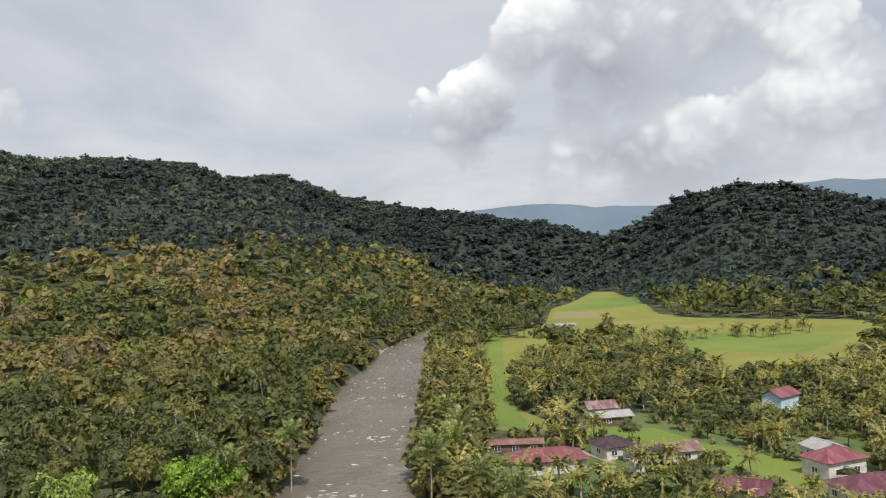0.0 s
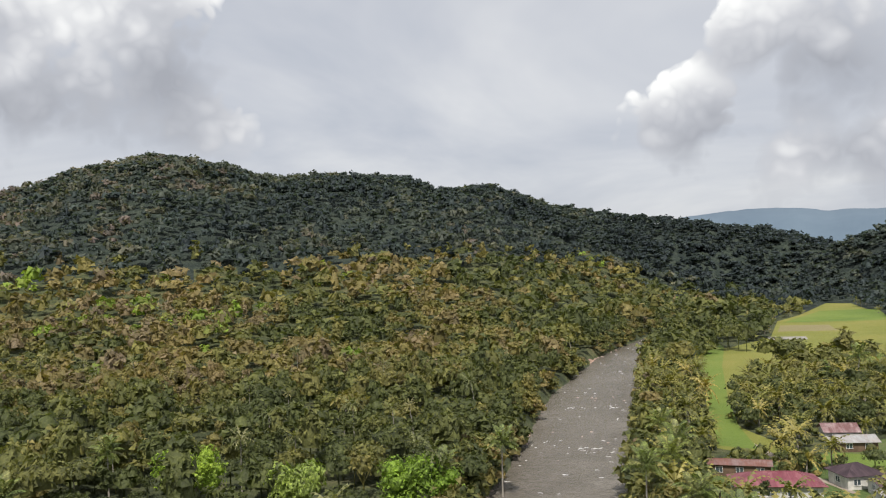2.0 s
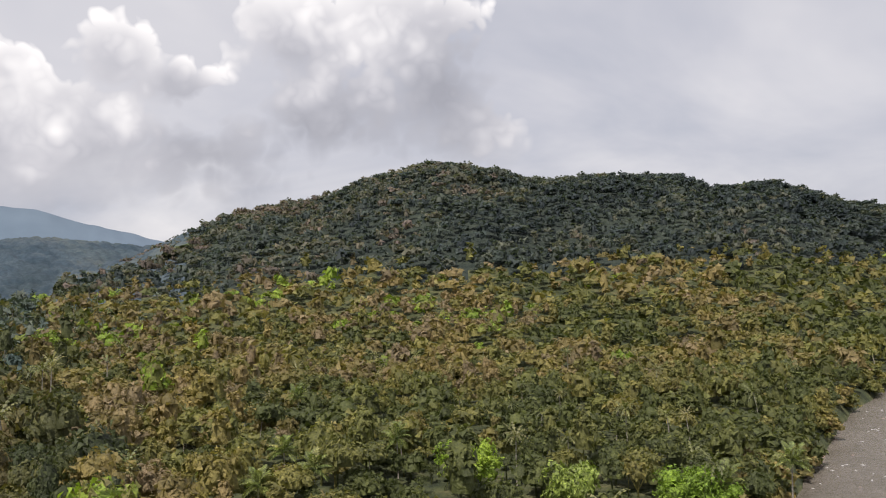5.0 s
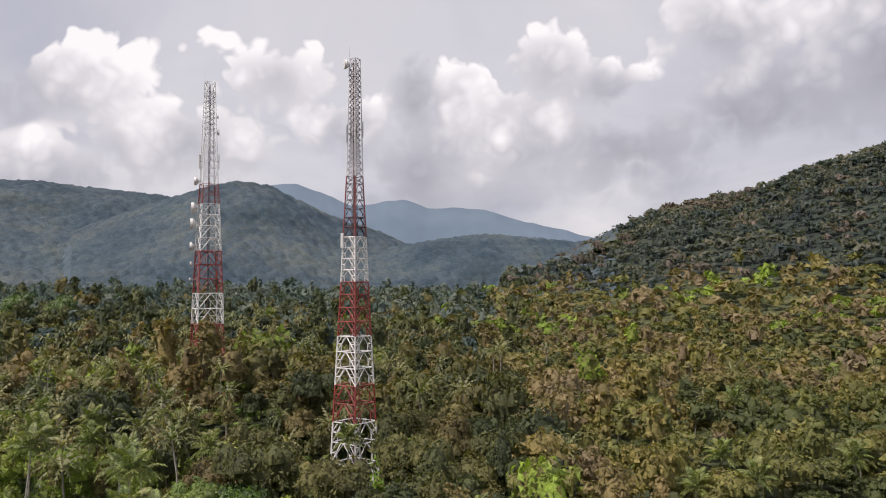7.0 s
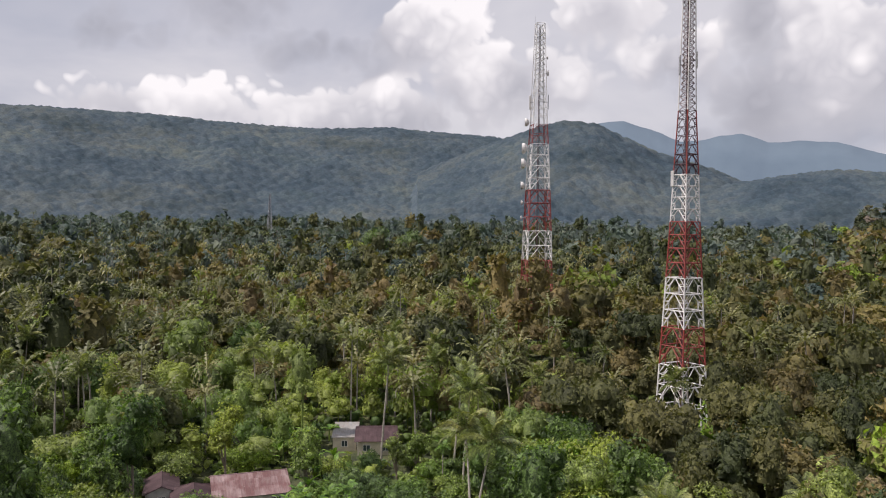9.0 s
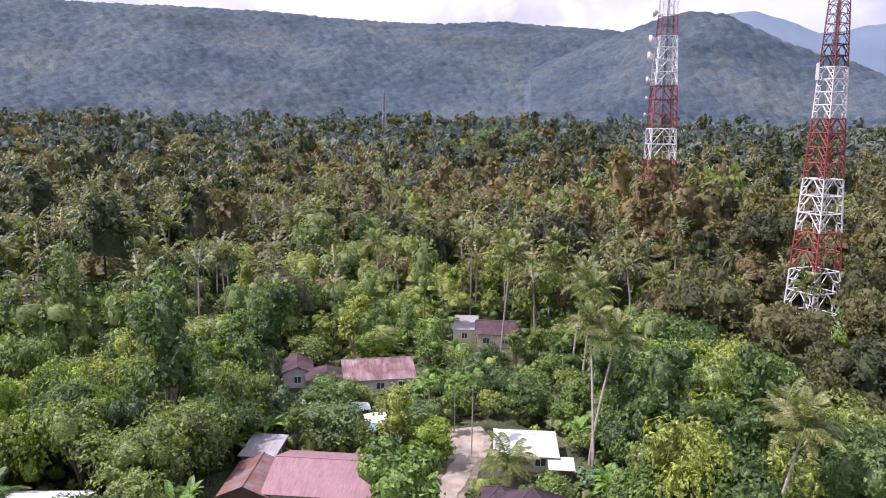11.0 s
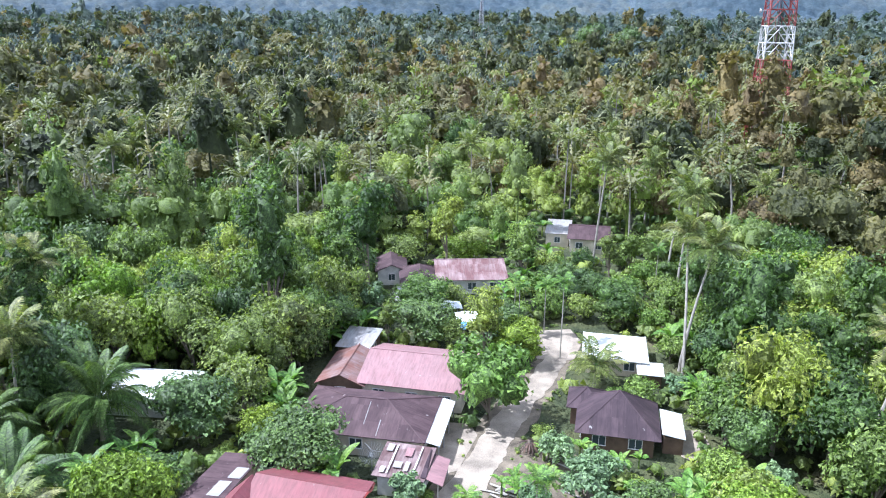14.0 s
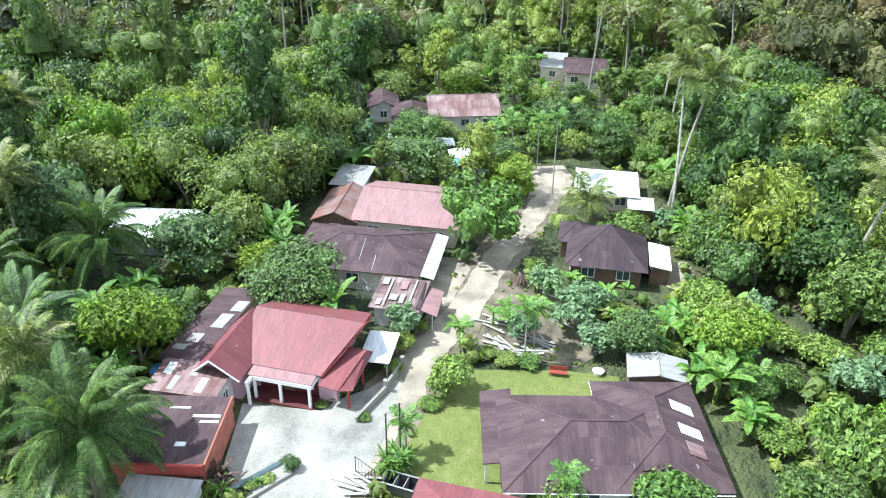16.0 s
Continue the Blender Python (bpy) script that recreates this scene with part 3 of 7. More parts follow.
def backdrop_range(name, R, crest, seed):
    """A far mountain range as a solid ridge on the horizon."""
    az = np.arange(crest[0][0], crest[-1][0], 0.25)
    el = np.interp(az, [a for a, _ in crest], [e for _, e in crest])
    el = el + 0.35 * (fbm(az / 2.2, az * 0, seed, 4) - 0.5)
    rings = [(R - 500, -0.15), (R - 330, 0.35), (R - 160, 0.75), (R, 1.0), (R + 300, 0.2)]
    v = []
    for d, f in rings:
        for a, e in zip(az, el):
            top = 48 + R * math.tan(radians(e))
            w = 60 * (fbm(np.array(a / 1.3), np.array(d / 130), seed + 7, 3) - 0.5) * (f * (1 - f) * 4)
            v.append((-math.sin(radians(a)) * d, math.cos(radians(a)) * d, top * f + w))
    n = len(az)
    q = [(i * n + j, (i + 1) * n + j, (i + 1) * n + j + 1, i * n + j + 1) for i in range(len(rings) - 1) for j in range(n - 1)]
    me = big_mesh(name, np.array(v), np.zeros((0, 3)), np.array(q), "distant_mountain_haze_glow")
    for p in me.polygons:
        p.use_smooth = True
    tagged(new("backdrop", me), "blue mountain range on the horizon, its haze painted as a weak glow", "mountains", kind="structure")


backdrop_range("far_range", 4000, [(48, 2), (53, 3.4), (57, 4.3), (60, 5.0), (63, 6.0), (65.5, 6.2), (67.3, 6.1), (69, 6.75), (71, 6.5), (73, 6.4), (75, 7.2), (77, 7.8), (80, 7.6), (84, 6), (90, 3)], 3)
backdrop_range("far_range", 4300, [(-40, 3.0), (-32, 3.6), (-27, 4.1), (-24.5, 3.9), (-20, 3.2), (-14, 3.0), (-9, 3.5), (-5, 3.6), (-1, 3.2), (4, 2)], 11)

# ---------------------------------------------------------------- plants: templates as numpy arrays


class Shape:
    """Vertices, triangles and quads gathered bit by bit."""

    def __init__(self):
        self.v, self.t, self.q, self.n = [], [], [], 0

    def add(self, v, t=(), q=()):
        v = np.asarray(v, float)
        if len(t):
            self.t.append(np.asarray(t) + self.n)
        if len(q):
            self.q.append(np.asarray(q) + self.n)
        self.v.append(v)
        self.n += len(v)

    def done(self):
        return (np.concatenate(self.v), np.concatenate(self.t) if self.t else np.zeros((0, 3), int),
                np.concatenate(self.q) if self.q else np.zeros((0, 4), int))


PHI = (1 + 5**0.5) / 2
ICO_V = np.array([(-1, PHI, 0), (1, PHI, 0), (-1, -PHI, 0), (1, -PHI, 0), (0, -1, PHI), (0, 1, PHI), (0, -1, -PHI), (0, 1, -PHI),
                  (PHI, 0, -1), (PHI, 0, 1), (-PHI, 0, -1), (-PHI, 0, 1)]) / math.sqrt(1 + PHI * PHI)
ICO_F = np.array([(0, 11, 5), (0, 5, 1), (0, 1, 7), (0, 7, 10), (0, 10, 11), (1, 5, 9), (5, 11, 4), (11, 10, 2), (10, 7, 6), (7, 1, 8),
                  (3, 9, 4), (3, 4, 2), (3, 2, 6), (3, 6, 8), (3, 8, 9), (4, 9, 5), (2, 4, 11), (6, 2, 10), (8, 6, 7), (9, 8, 1)])


def leaves_on(shape, rng, blobs, count, size, up=0.35, stray=0.5):
    """Leaf clumps: pointed sprays scattered over and inside ellipsoids (centre, radii)."""
    vol = np.array([b[1][0] * b[1][1] for b in blobs])
    pick = rng.choice(len(blobs), count, p=vol / vol.sum())
    c, rad = np.array([b[0] for b in blobs])[pick], np.array([b[1] for b in blobs])[pick]
    d = rng.normal(size=(count, 3))
    d /= np.linalg.norm(d, axis=1, keepdims=True)
    d[:, 2] = np.where(d[:, 2] < -0.35, -d[:, 2], d[:, 2])
    at = c + d * rad * rng.uniform(0.72, 1.18, (count, 1))
    n = d * 1.1 + rng.normal(size=(count, 3)) * stray + (0, 0, up)
    n /= np.linalg.norm(n, axis=1, keepdims=True)
    a = np.cross(n, rng.normal(size=(count, 3)))
    a /= np.linalg.norm(a, axis=1, keepdims=True)
    b = np.cross(n, a)
    s = size * rng.uniform(0.55, 1.4, (count, 1))
    v = np.stack([at - a * s * 0.7 - b * s * 0.6, at - a * s * 0.7 + b * s * 0.6, at + a * s - n * s * 0.3], 1).reshape(-1, 3)
    shape.add(v, t=np.arange(count * 3).reshape(-1, 3))


def core(shape, rng, blobs, shrink=0.8, rough=0.22):
    for c, rad in blobs:
        v = ICO_V * (1 + rough * (rng.random((12, 1)) - 0.5) * 2)
        shape.add(np.array(c) + v * np.array(rad) * shrink, t=ICO_F)


def crown_blobs(rng, h, w, base, n, spread=0.62):
    """Ellipsoids that make up a crown of height h and breadth w above base."""
    out = [((0, 0, base + h * 0.5), (w * 0.30, w * 0.30, h * 0.42))]
    for k in range(n):
        a = 2 * math.pi * (k + rng.uniform(-0.3, 0.3)) / n
        z = base + h * rng.uniform(0.25, 0.78)
        d = w * 0.5 * spread * rng.uniform(0.65, 1.1)
        r = w * rng.uniform(0.17, 0.27)
        out.append(((math.cos(a) * d, math.sin(a) * d, z), (r, r, r * rng.uniform(0.6, 0.9))))
    return out


def tube(shape, pts, radii, sides=6):
    """A tapered tube along points."""
    pts = np.asarray(pts, float)
    ring = np.arange(sides) * 2 * math.pi / sides
    v = []
    for i, p in enumerate(pts):
        d = pts[min(i + 1, len(pts) - 1)] - pts[max(i - 1, 0)]
        d = d / np.linalg.norm(d)
        a = np.cross(d, (0.3, 1, 0.1))
        a /= np.linalg.norm(a)
        b = np.cross(d, a)
        v.append(p + radii[i] * (np.cos(ring)[:, None] * a + np.sin(ring)[:, None] * b))
    q = [(i * sides + k, i * sides + (k + 1) % sides, (i + 1) * sides + (k + 1) % sides, (i + 1) * sides + k) for i in range(len(pts) - 1) for k in range(sides)]
    shape.add(np.concatenate(v), q=q)


def frond(rng, length, droop, lift, leaflets, width, hang):
    """A feather leaf along +x: a rib that rises and droops, with leaflets to both sides."""
    s = Shape()
    k = np.linspace(0, 1, 8)
    rib = np.stack([length * (k - 0.22 * droop * k**2), 0 * k, length * (lift * k - droop * k**2)], -1)
    tube(s, rib, 0.035 * length / 4 * (1.15 - k), 3)
    for side in (-1, 1):
        for i in range(leaflets):
            u = 0.14 + 0.86 * (i + rng.uniform(-0.2, 0.2)) / leaflets
            p = np.array([np.interp(u, k, rib[:, 0]), 0, np.interp(u, k, rib[:, 2])])
            ll = width * (math.sin(math.pi * min(1, 0.16 + 0.82 * u)) ** 0.7) * rng.uniform(0.85, 1.1)
            fwd = 0.55 + 0.5 * u
            tip = p + ll * np.array([fwd * 0.75, side * 0.8, -hang * rng.uniform(0.7, 1.3)])
            mid = p + ll * np.array([fwd * 0.38, side * 0.5, 0.04])
            w = np.array([length * 0.6 / leaflets, 0, 0])
            s.add([p - w * 0.5, p + w * 0.5, mid + w * 0.75, mid - w * 0.75, tip], q=[(0, 1, 2, 3)], t=[(3, 2, 4)])
    return s.done()


def palm_crown_low(rng, n, length, broad=0.15):
    """A small palm crown: each leaf a bent rib with saw-toothed halves that hang."""
    s = Shape()
    for k in range(n):
        a = 2 * math.pi * k / n * 2.4 + rng.uniform(-0.2, 0.2)
        young = k / n
        lift, droop = -0.02 + 1.35 * young + rng.uniform(-0.1, 0.1), rng.uniform(0.52, 0.78)
        L = length * rng.uniform(0.85, 1.08)
        u = np.linspace(0.04, 1, 6)
        r, z = L * (u - (0.34 - 0.2 * young) * u * u), L * (lift * u - droop * u * u)
        w = L * broad * np.array([0.35, 0.9, 1.0, 0.9, 0.65, 0.25])
        ca, sa = math.cos(a), math.sin(a)
        mid = np.stack([r * ca, r * sa, z], -1)
        for sgn in (-1, 1):
            tip = mid[1:] + np.stack([-sa * w * sgn, ca * w * sgn, -0.5 * w], -1)[1:]
            v = np.concatenate([mid, tip])
            s.add(v, t=[(i, i + 1, 6 + i) for i in range(5)])
    return s.done()


def spread_copies(templates, xyz, turn, scale, pick, tints):
    """Many templates laid out as one set of arrays."""
    V, T, Q, C, n = [], [], [], [], 0
    for k, (v, t, q) in enumerate(templates):
        sel = np.where(pick == k)[0]
        if not len(sel):
            continue
        c, s = np.cos(turn[sel])[:, None], np.sin(turn[sel])[:, None]
        sc = scale[sel]
        x, y, z = v[:, 0] * sc[:, :1], v[:, 1] * sc[:, :1], v[:, 2] * sc[:, 1:]
        out = np.stack([x * c - y * s, x * s + y * c, z], -1) + xyz[sel][:, None]
        V.append(out.reshape(-1, 3))
        off = n + np.arange(len(sel))[:, None, None] * len(v)
        T.append((t[None] + off).reshape(-1, 3))
        Q.append((q[None] + off).reshape(-1, 4))
        C.append(np.repeat(tints[sel], len(v)))
        n += len(sel) * len(v)
    return np.concatenate(V), np.concatenate(T), np.concatenate(Q), np.concatenate(C)


def scatter(rng, az0, az1, r0, r1, area, grow=1.0):
    """Jittered places in a sector, one for so many square metres."""
    total = 0.5 * radians(az1 - az0) * (r1 * r1 - r0 * r0)
    n = int(total / area)
    a = np.radians(rng.uniform(az0, az1, n))
    r = np.sqrt(rng.uniform(r0 * r0, r1 * r1, n))
    return np.stack([-np.sin(a) * r, np.cos(a) * r], -1)


def thin(xy, gap, rng):
    """Drop places that stand closer than gap to one kept before (a grid of cells)."""
    seen, keep = {}, []
    for i, (x, y) in enumerate(xy):
        c = (int(x // gap), int(y // gap))
        near = [p for dx in (-1, 0, 1) for dy in (-1, 0, 1) for p in seen.get((c[0] + dx, c[1] + dy), ())]
        if all((x - p[0]) ** 2 + (y - p[1]) ** 2 > gap * gap for p in near):
            seen.setdefault(c, []).append((x, y))
            keep.append(i)
    return xy[keep]


def inside(xy, poly):
    x, y = xy[:, 0], xy[:, 1]
    hit = np.zeros(len(xy), bool)
    for (x0, y0), (x1, y1) in zip(poly, poly[1:] + poly[:1]):
        cross = ((y0 > y) != (y1 > y)) & (x < (x1 - x0) * (y - y0) / (y1 - y0 + 1e-12) + x0)
        hit ^= cross
    return hit


def near_line(xy, line, width):
    out = np.zeros(len(xy), bool)
    for (x0, y0), (x1, y1) in zip(line, line[1:]):
        d = np.array([x1 - x0, y1 - y0])
        k = np.clip(((xy - (x0, y0)) @ d) / (d @ d), 0, 1)
        out |= np.hypot(*(xy - (x0, y0) - k[:, None] * d).T) < width
    return out


# ---------------------------------------------------------------- plan of the open places
LANE = [(-36, -28), (-41, -27.2), (-45.2, -26), (-50.5, -24.3), (-56.6, -23.1), (-62.3, -23), (-67.5, -22.2), (-72.9, -20.9), (-78, -20.1), (-82, -19.8), (-87.3, -19.2), (-94.5, -18.4), (-100, -16.8), (-108.6, -15.9), (-114.5, -15.5), (-119, -16.5)]
LAWN = [(-64, -18.5), (-66.5, -9), (-67, -3), (-58, -2), (-45, -8), (-40, -11), (-40, -20), (-46, -20.5), (-52, -20.5), (-58, -20)]
COURT = [(-53.6, -37), (-54.5, -29.5), (-56.5, -28.5), (-58.6, -26.4), (-60.5, -25.2), (-60.5, -23.6), (-53, -22.6), (-44, -23.2), (-41, -25.5), (-43.4, -30.5), (-44.6, -33), (-46, -34.8)]
SOIL = [(-67.6, -18.2), (-76, -17.6), (-83, -16.5), (-84.5, -12), (-82, -9), (-77, -6.5), (-70.5, -5), (-67.4, -7.2)]
FIELDS = {
    "long_field": [(12, 213), (11, 240), (13, 277), (14.5, 353), (24, 447), (38, 467), (65, 518), (88, 655), (115, 722), (170, 900), (190, 880), (170, 660), (153, 560), (166, 515), (205, 482),
                   (245, 458), (226, 395), (149, 297), (112, 268), (106, 300), (104, 340), (98, 366), (92, 388), (70, 385), (45, 360), (27, 320), (22, 285), (18, 250), (22, 235), (30, 215), (24, 203)],
    "near_field": [(30, 204), (40, 210), (54, 206), (61, 189), (69, 178), (77, 162), (75, 155), (67, 150), (60, 165), (50, 181), (42, 193)],
    "clearing": [(-318, 186), (-300, 192), (-288, 206), (-300, 214), (-330, 204)],
}
# Footprints kept free of trees: centre, half sizes, turn in degrees
YARDS = [(-60, -36, 9, 10, 5), (-47, -39.5, 7, 6, 5), (-81, -34, 7.5, 10.5, 5), (-95, -33, 8.5, 9.5, 3), (-97, -43, 7, 5, 3), (-136, -40, 10, 13, 20), (-116, -36, 5, 8, 10),
         (-172, -19, 12, 9, 0), (-110, -7, 7.5, 8, 3), (-102, -8, 4, 7, 3), (-88.5, -5.5, 6.5, 7.5, 5), (-56.5, -2.5, 11, 11, 14), (-72, -26, 4.5, 5, 3), (-40.5, -13, 6.5, 6, 0), (-119, -15, 4, 5, 0), (-80, -64, 5.5, 7.5, 10), (-73, -62, 4, 5, 0),
         (20, 172, 12, 9, 0), (14, 189, 9, 6, 0), (42, 177, 15, 8, 0), (93, 221, 10, 9, 0), (77, 160, 9, 8, 0), (77, 141, 12, 8, 0), (53, 143, 7, 6, 0), (44, 219, 9, 10, 0),
         (-191.5, 57, 8, 8, 0), (-176, 52, 9, 7, 0), (-161, 48, 10, 5, -16), (-282, 31, 8, 8, 0), (88, 172, 6, 5, 0)]


def is_open(xy, margin=0.0):
    out = near_line(xy, LANE, 3.0 + margin) | inside(xy, SOIL)
    for poly in (LAWN, COURT, *FIELDS.values()):
        out |= inside(xy, poly)
    for cx, cy, hx, hy, turn in YARDS:
        a = radians(turn)
        dx, dy = xy[:, 0] - cx, xy[:, 1] - cy
        out |= (np.abs(dx * math.cos(a) + dy * math.sin(a)) < hx + margin) & (np.abs(-dx * math.sin(a) + dy * math.cos(a)) < hy + margin)
    d = np.abs(xy[:, 0] - river_x(xy[:, 1])) - river_half(xy[:, 1])
    return out | ((d < 0.8) & (xy[:, 1] < 720))


def laid(xy):
    return np.column_stack([xy, land(xy[:, 0], xy[:, 1])])


# ---------------------------------------------------------------- forest as masses
rng = np.random.default_rng(4)
RING = np.arange(5) * 2 * math.pi / 5
CAP_V = np.concatenate([np.stack([np.cos(RING), np.sin(RING), 0 * RING - 0.35], -1), np.stack([0.76 * np.cos(RING + 0.63), 0.76 * np.sin(RING + 0.63), 0 * RING + 0.58], -1), [(0, 0, 0.96)]])
CAP_F = np.array([f for i in range(5) for f in ((i, (i + 1) % 5, 5 + i), ((i + 1) % 5, 5 + (i + 1) % 5, 5 + i), (5 + i, 5 + (i + 1) % 5, 10))])


def caps(shape, blobs, shrink, rough=0.2):
    """Rounded clumps of dense twigs inside the leaves, turned at random."""
    for c, rad in blobs:
        a = rng.uniform(0, 6.28)
        v = CAP_V * rng.uniform(1 - rough, 1 + rough, (len(CAP_V), 1))
        v = np.stack([v[:, 0] * math.cos(a) - v[:, 1] * math.sin(a), v[:, 0] * math.sin(a) + v[:, 1] * math.cos(a), v[:, 2]], -1)
        shape.add(np.array(c) + v * np.array(rad) * shrink, t=CAP_F)


def lumps(h, w, base, n):
    """A crown as a body with lumps over its upper side; the body comes first."""
    out = [((0, 0, base + h * 0.48), (w * 0.36, w * 0.36, h * 0.42))]
    for k in range(n):
        a, z = k * 2.4 + rng.uniform(-0.5, 0.5), rng.uniform(-0.25, 0.95)
        flat = math.sqrt(max(0.05, 1 - z * z))
        far = rng.uniform(0.62, 0.92)
        r = w * rng.uniform(0.12, 0.22)
        out.append(((math.cos(a) * flat * w * 0.42 * far, math.sin(a) * flat * w * 0.42 * far, base + h * 0.48 + z * h * 0.44 * far), (r, r, r * rng.uniform(0.65, 0.95))))
    return out


# Habits of the wild trees: height and breadth of the crown, height of its foot, lumps, share of leaves
HABITS = [(7.5, 8.5, 1.8, 10, 1.0), (6.0, 9.5, 2.2, 11, 1.0), (11.0, 7.5, 3.0, 12, 1.0), (5.0, 12.0, 5.5, 13, 0.9), (4.5, 6.5, 0.4, 7, 1.0),
          (9.0, 9.5, 2.4, 12, 1.0), (7.0, 7.0, 2.8, 9, 0.55), (12.5, 6.0, 2.0, 11, 1.0), (6.5, 10.5, 3.4, 12, 0.8), (3.8, 8.0, 0.3, 8, 1.0)]


def crowns(leaves, size, bodies, trunk=False):
    """One template for each habit; leaves: how many sprays, size: their half length, bodies: how many lumps have a core."""
    out = []
    for h, w, base, n, share in HABITS:
        s = Shape()
        h, w = h * rng.uniform(0.9, 1.1), w * rng.uniform(0.9, 1.1)
        blobs = lumps(h, w, base, n)
        if share < 0.6:
            caps(s, [((0, 0, base + h * 0.45), (w * 0.2, w * 0.2, h * 0.3))], 1.0, 0.3)
        else:
            caps(s, blobs[:1 + bodies], 0.86, 0.25)
        leaves_on(s, rng, blobs[1:] + blobs[:1], max(4, int(leaves * share * w * (w + h) / 135)), size, 0.3, 0.62)
        if trunk:
            lean = rng.uniform(-0.6, 0.6, 2)
            tube(s, [(0, 0, -0.5), (lean[0] * 0.4, lean[1] * 0.4, base + 0.2 * h), (lean[0], lean[1], base + 0.6 * h)], [0.24, 0.18, 0.08], 4)
            if share < 0.6:
                for c, _ in blobs[1:7]:
                    tube(s, [(lean[0] * 0.4, lean[1] * 0.4, base), c], [0.12, 0.04], 3)
        out.append(s.done())
    return out


CLOSE, FINE, MID, LOW, DOME = crowns(640, 0.36, 7, True), crowns(290, 0.56, 5, True), crowns(125, 0.86, 3), crowns(50, 1.32, 1), crowns(23, 1.9, 0)
HILL = crowns(25, 1.75, 0)


def forest(name, label, xy, templates, mat, size, tall=(0.8, 1.35), kind_of="trees", hue=None, sink=0.0):
    n = len(xy)
    xyz = laid(xy)
    xyz[:, 2] -= sink
    sc = size[0] + (size[1] - size[0]) * rng.beta(1.3, 2.6, n)
    scale = np.stack([sc, sc * rng.uniform(*tall, n)], -1)
    tint = rng.beta(1.6, 1.9, n) if hue is None else hue
    v, t, q, c = spread_copies(templates, xyz, rng.uniform(0, 6.28, n), scale, rng.integers(0, len(templates), n), tint)
    tagged(new(name, big_mesh(name, v, t, q, mat, c)), label, kind_of, kind="stuff")


def patchy(xy, seed, grain=70, loose=0.2):
    """Hue that drifts over the land, so that stands of one kind lie together."""
    f = fbm(xy[:, 0] / grain, xy[:, 1] / grain, seed, 3)
    west = smooth((np.degrees(np.arctan2(-xy[:, 0], xy[:, 1])) - 12) / 40)
    return np.clip((f - 0.5) * 1.7 + 0.27 + 0.27 * west + rng.normal(size=len(xy)) * loose, 0, 1)


def in_sight(xy, tall=14.0):
    """Places that a hill crest does not hide from the village side."""
    r = np.hypot(xy[:, 0], xy[:, 1])
    best = np.full(len(xy), -9.0)
    for k in np.linspace(0.15, 0.97, 42):
        best = np.maximum(best, (land(xy[:, 0] * k, xy[:, 1] * k) - 48) / (r * k))
    return (land(xy[:, 0], xy[:, 1]) + tall - 48) / r >= best


def azimuth(xy):
    return np.degrees(np.arctan2(-xy[:, 0], xy[:, 1]))


FIELD_VIEW = [(98, 262), (150, 280), (220, 350), (225, 400), (120, 380), (98, 340)]
HAMLET = [(6, 118), (6, 205), (24, 203), (40, 212), (60, 232), (110, 235), (125, 125)]
xy = np.concatenate([thin(scatter(rng, -36, 66, 105, 360, 9), 5.0, rng), thin(scatter(rng, 66, 147, 165, 360, 10), 5.9, rng)])
BRIGHT = np.array([(-99.0, 146), (-104, 150), (-71, 139), (-50, 144.5), (-45, 148), (-168, 61), (-161, 66), (-174, 66)])
room = np.min([np.hypot(xy[:, 0] - k * x, xy[:, 1] - k * y) for x, y in BRIGHT for k in (1.0, 0.95, 0.9)], 0)
xy = xy[~is_open(xy) & ~inside(xy, FIELD_VIEW) & (room > 7.5)]
east, home = xy[:, 0] > river_x(xy[:, 1]), inside(xy, HAMLET)
xy = xy[(rng.random(len(xy)) < np.where(home | ~east, 1.0, 0.75))]
east, home = xy[:, 0] > river_x(xy[:, 1]), inside(xy, HAMLET)
az, dist = azimuth(xy), np.hypot(xy[:, 0], xy[:, 1])
plain_side = az + 6 * (fbm(xy[:, 0] / 60, xy[:, 1] / 60, 12, 2) - 0.5) > 63
green = plain_side & (dist < 310) & (rng.random(len(xy)) < np.clip((az - 88) / 16, 0, 0.75) * np.clip((315 - dist) / 90, 0, 1))
wild = ~home & ~east
for sel, shapes, mat, size, tall, label in [
        (wild & ~plain_side & (dist < 205), FINE, "wood_leaves", (0.55, 1.6), (0.75, 1.3), "dense mixed broadleaf trees, olive, brown and fresh green"),
        (wild & ~plain_side & (dist >= 205), MID, "wood_leaves", (0.55, 1.6), (0.75, 1.3), "dense mixed broadleaf trees, olive, brown and green"),
        (wild & green, CLOSE, "garden_leaves_mass", (0.65, 1.6), (0.85, 1.4), "tall mixed trees behind the gardens, deep green"),
        (wild & plain_side & ~green & (dist < 235), CLOSE, "plain_leaves", (0.65, 1.7), (0.85, 1.4), "tall mixed broadleaf trees of the plain, grey-green and olive"),
        (wild & plain_side & ~green & (dist >= 235), MID, "plain_leaves", (0.8, 1.9), (0.85, 1.4), "mixed broadleaf trees of the plain, grey-green and olive"),
        (~home & east, MID, "wood_leaves", (0.5, 1.05), (0.7, 1.05), "dark green trees between the houses and rice fields"),
        (home, FINE, "wood_leaves", (0.35, 0.85), (0.7, 1.05), "low garden trees and shrubs round the houses")]:
    hue = patchy(xy[sel], 31) * (0.5 if size[1] < 1.1 else 1.0)
    if mat == "wood_leaves":
        hue = np.clip(hue - 0.42 * np.exp(-np.abs(xy[sel][:, 0] - river_x(xy[sel][:, 1])) / 55), 0, 1)
    forest("woodland", label, xy[sel], shapes, mat, size, tall, hue=hue)

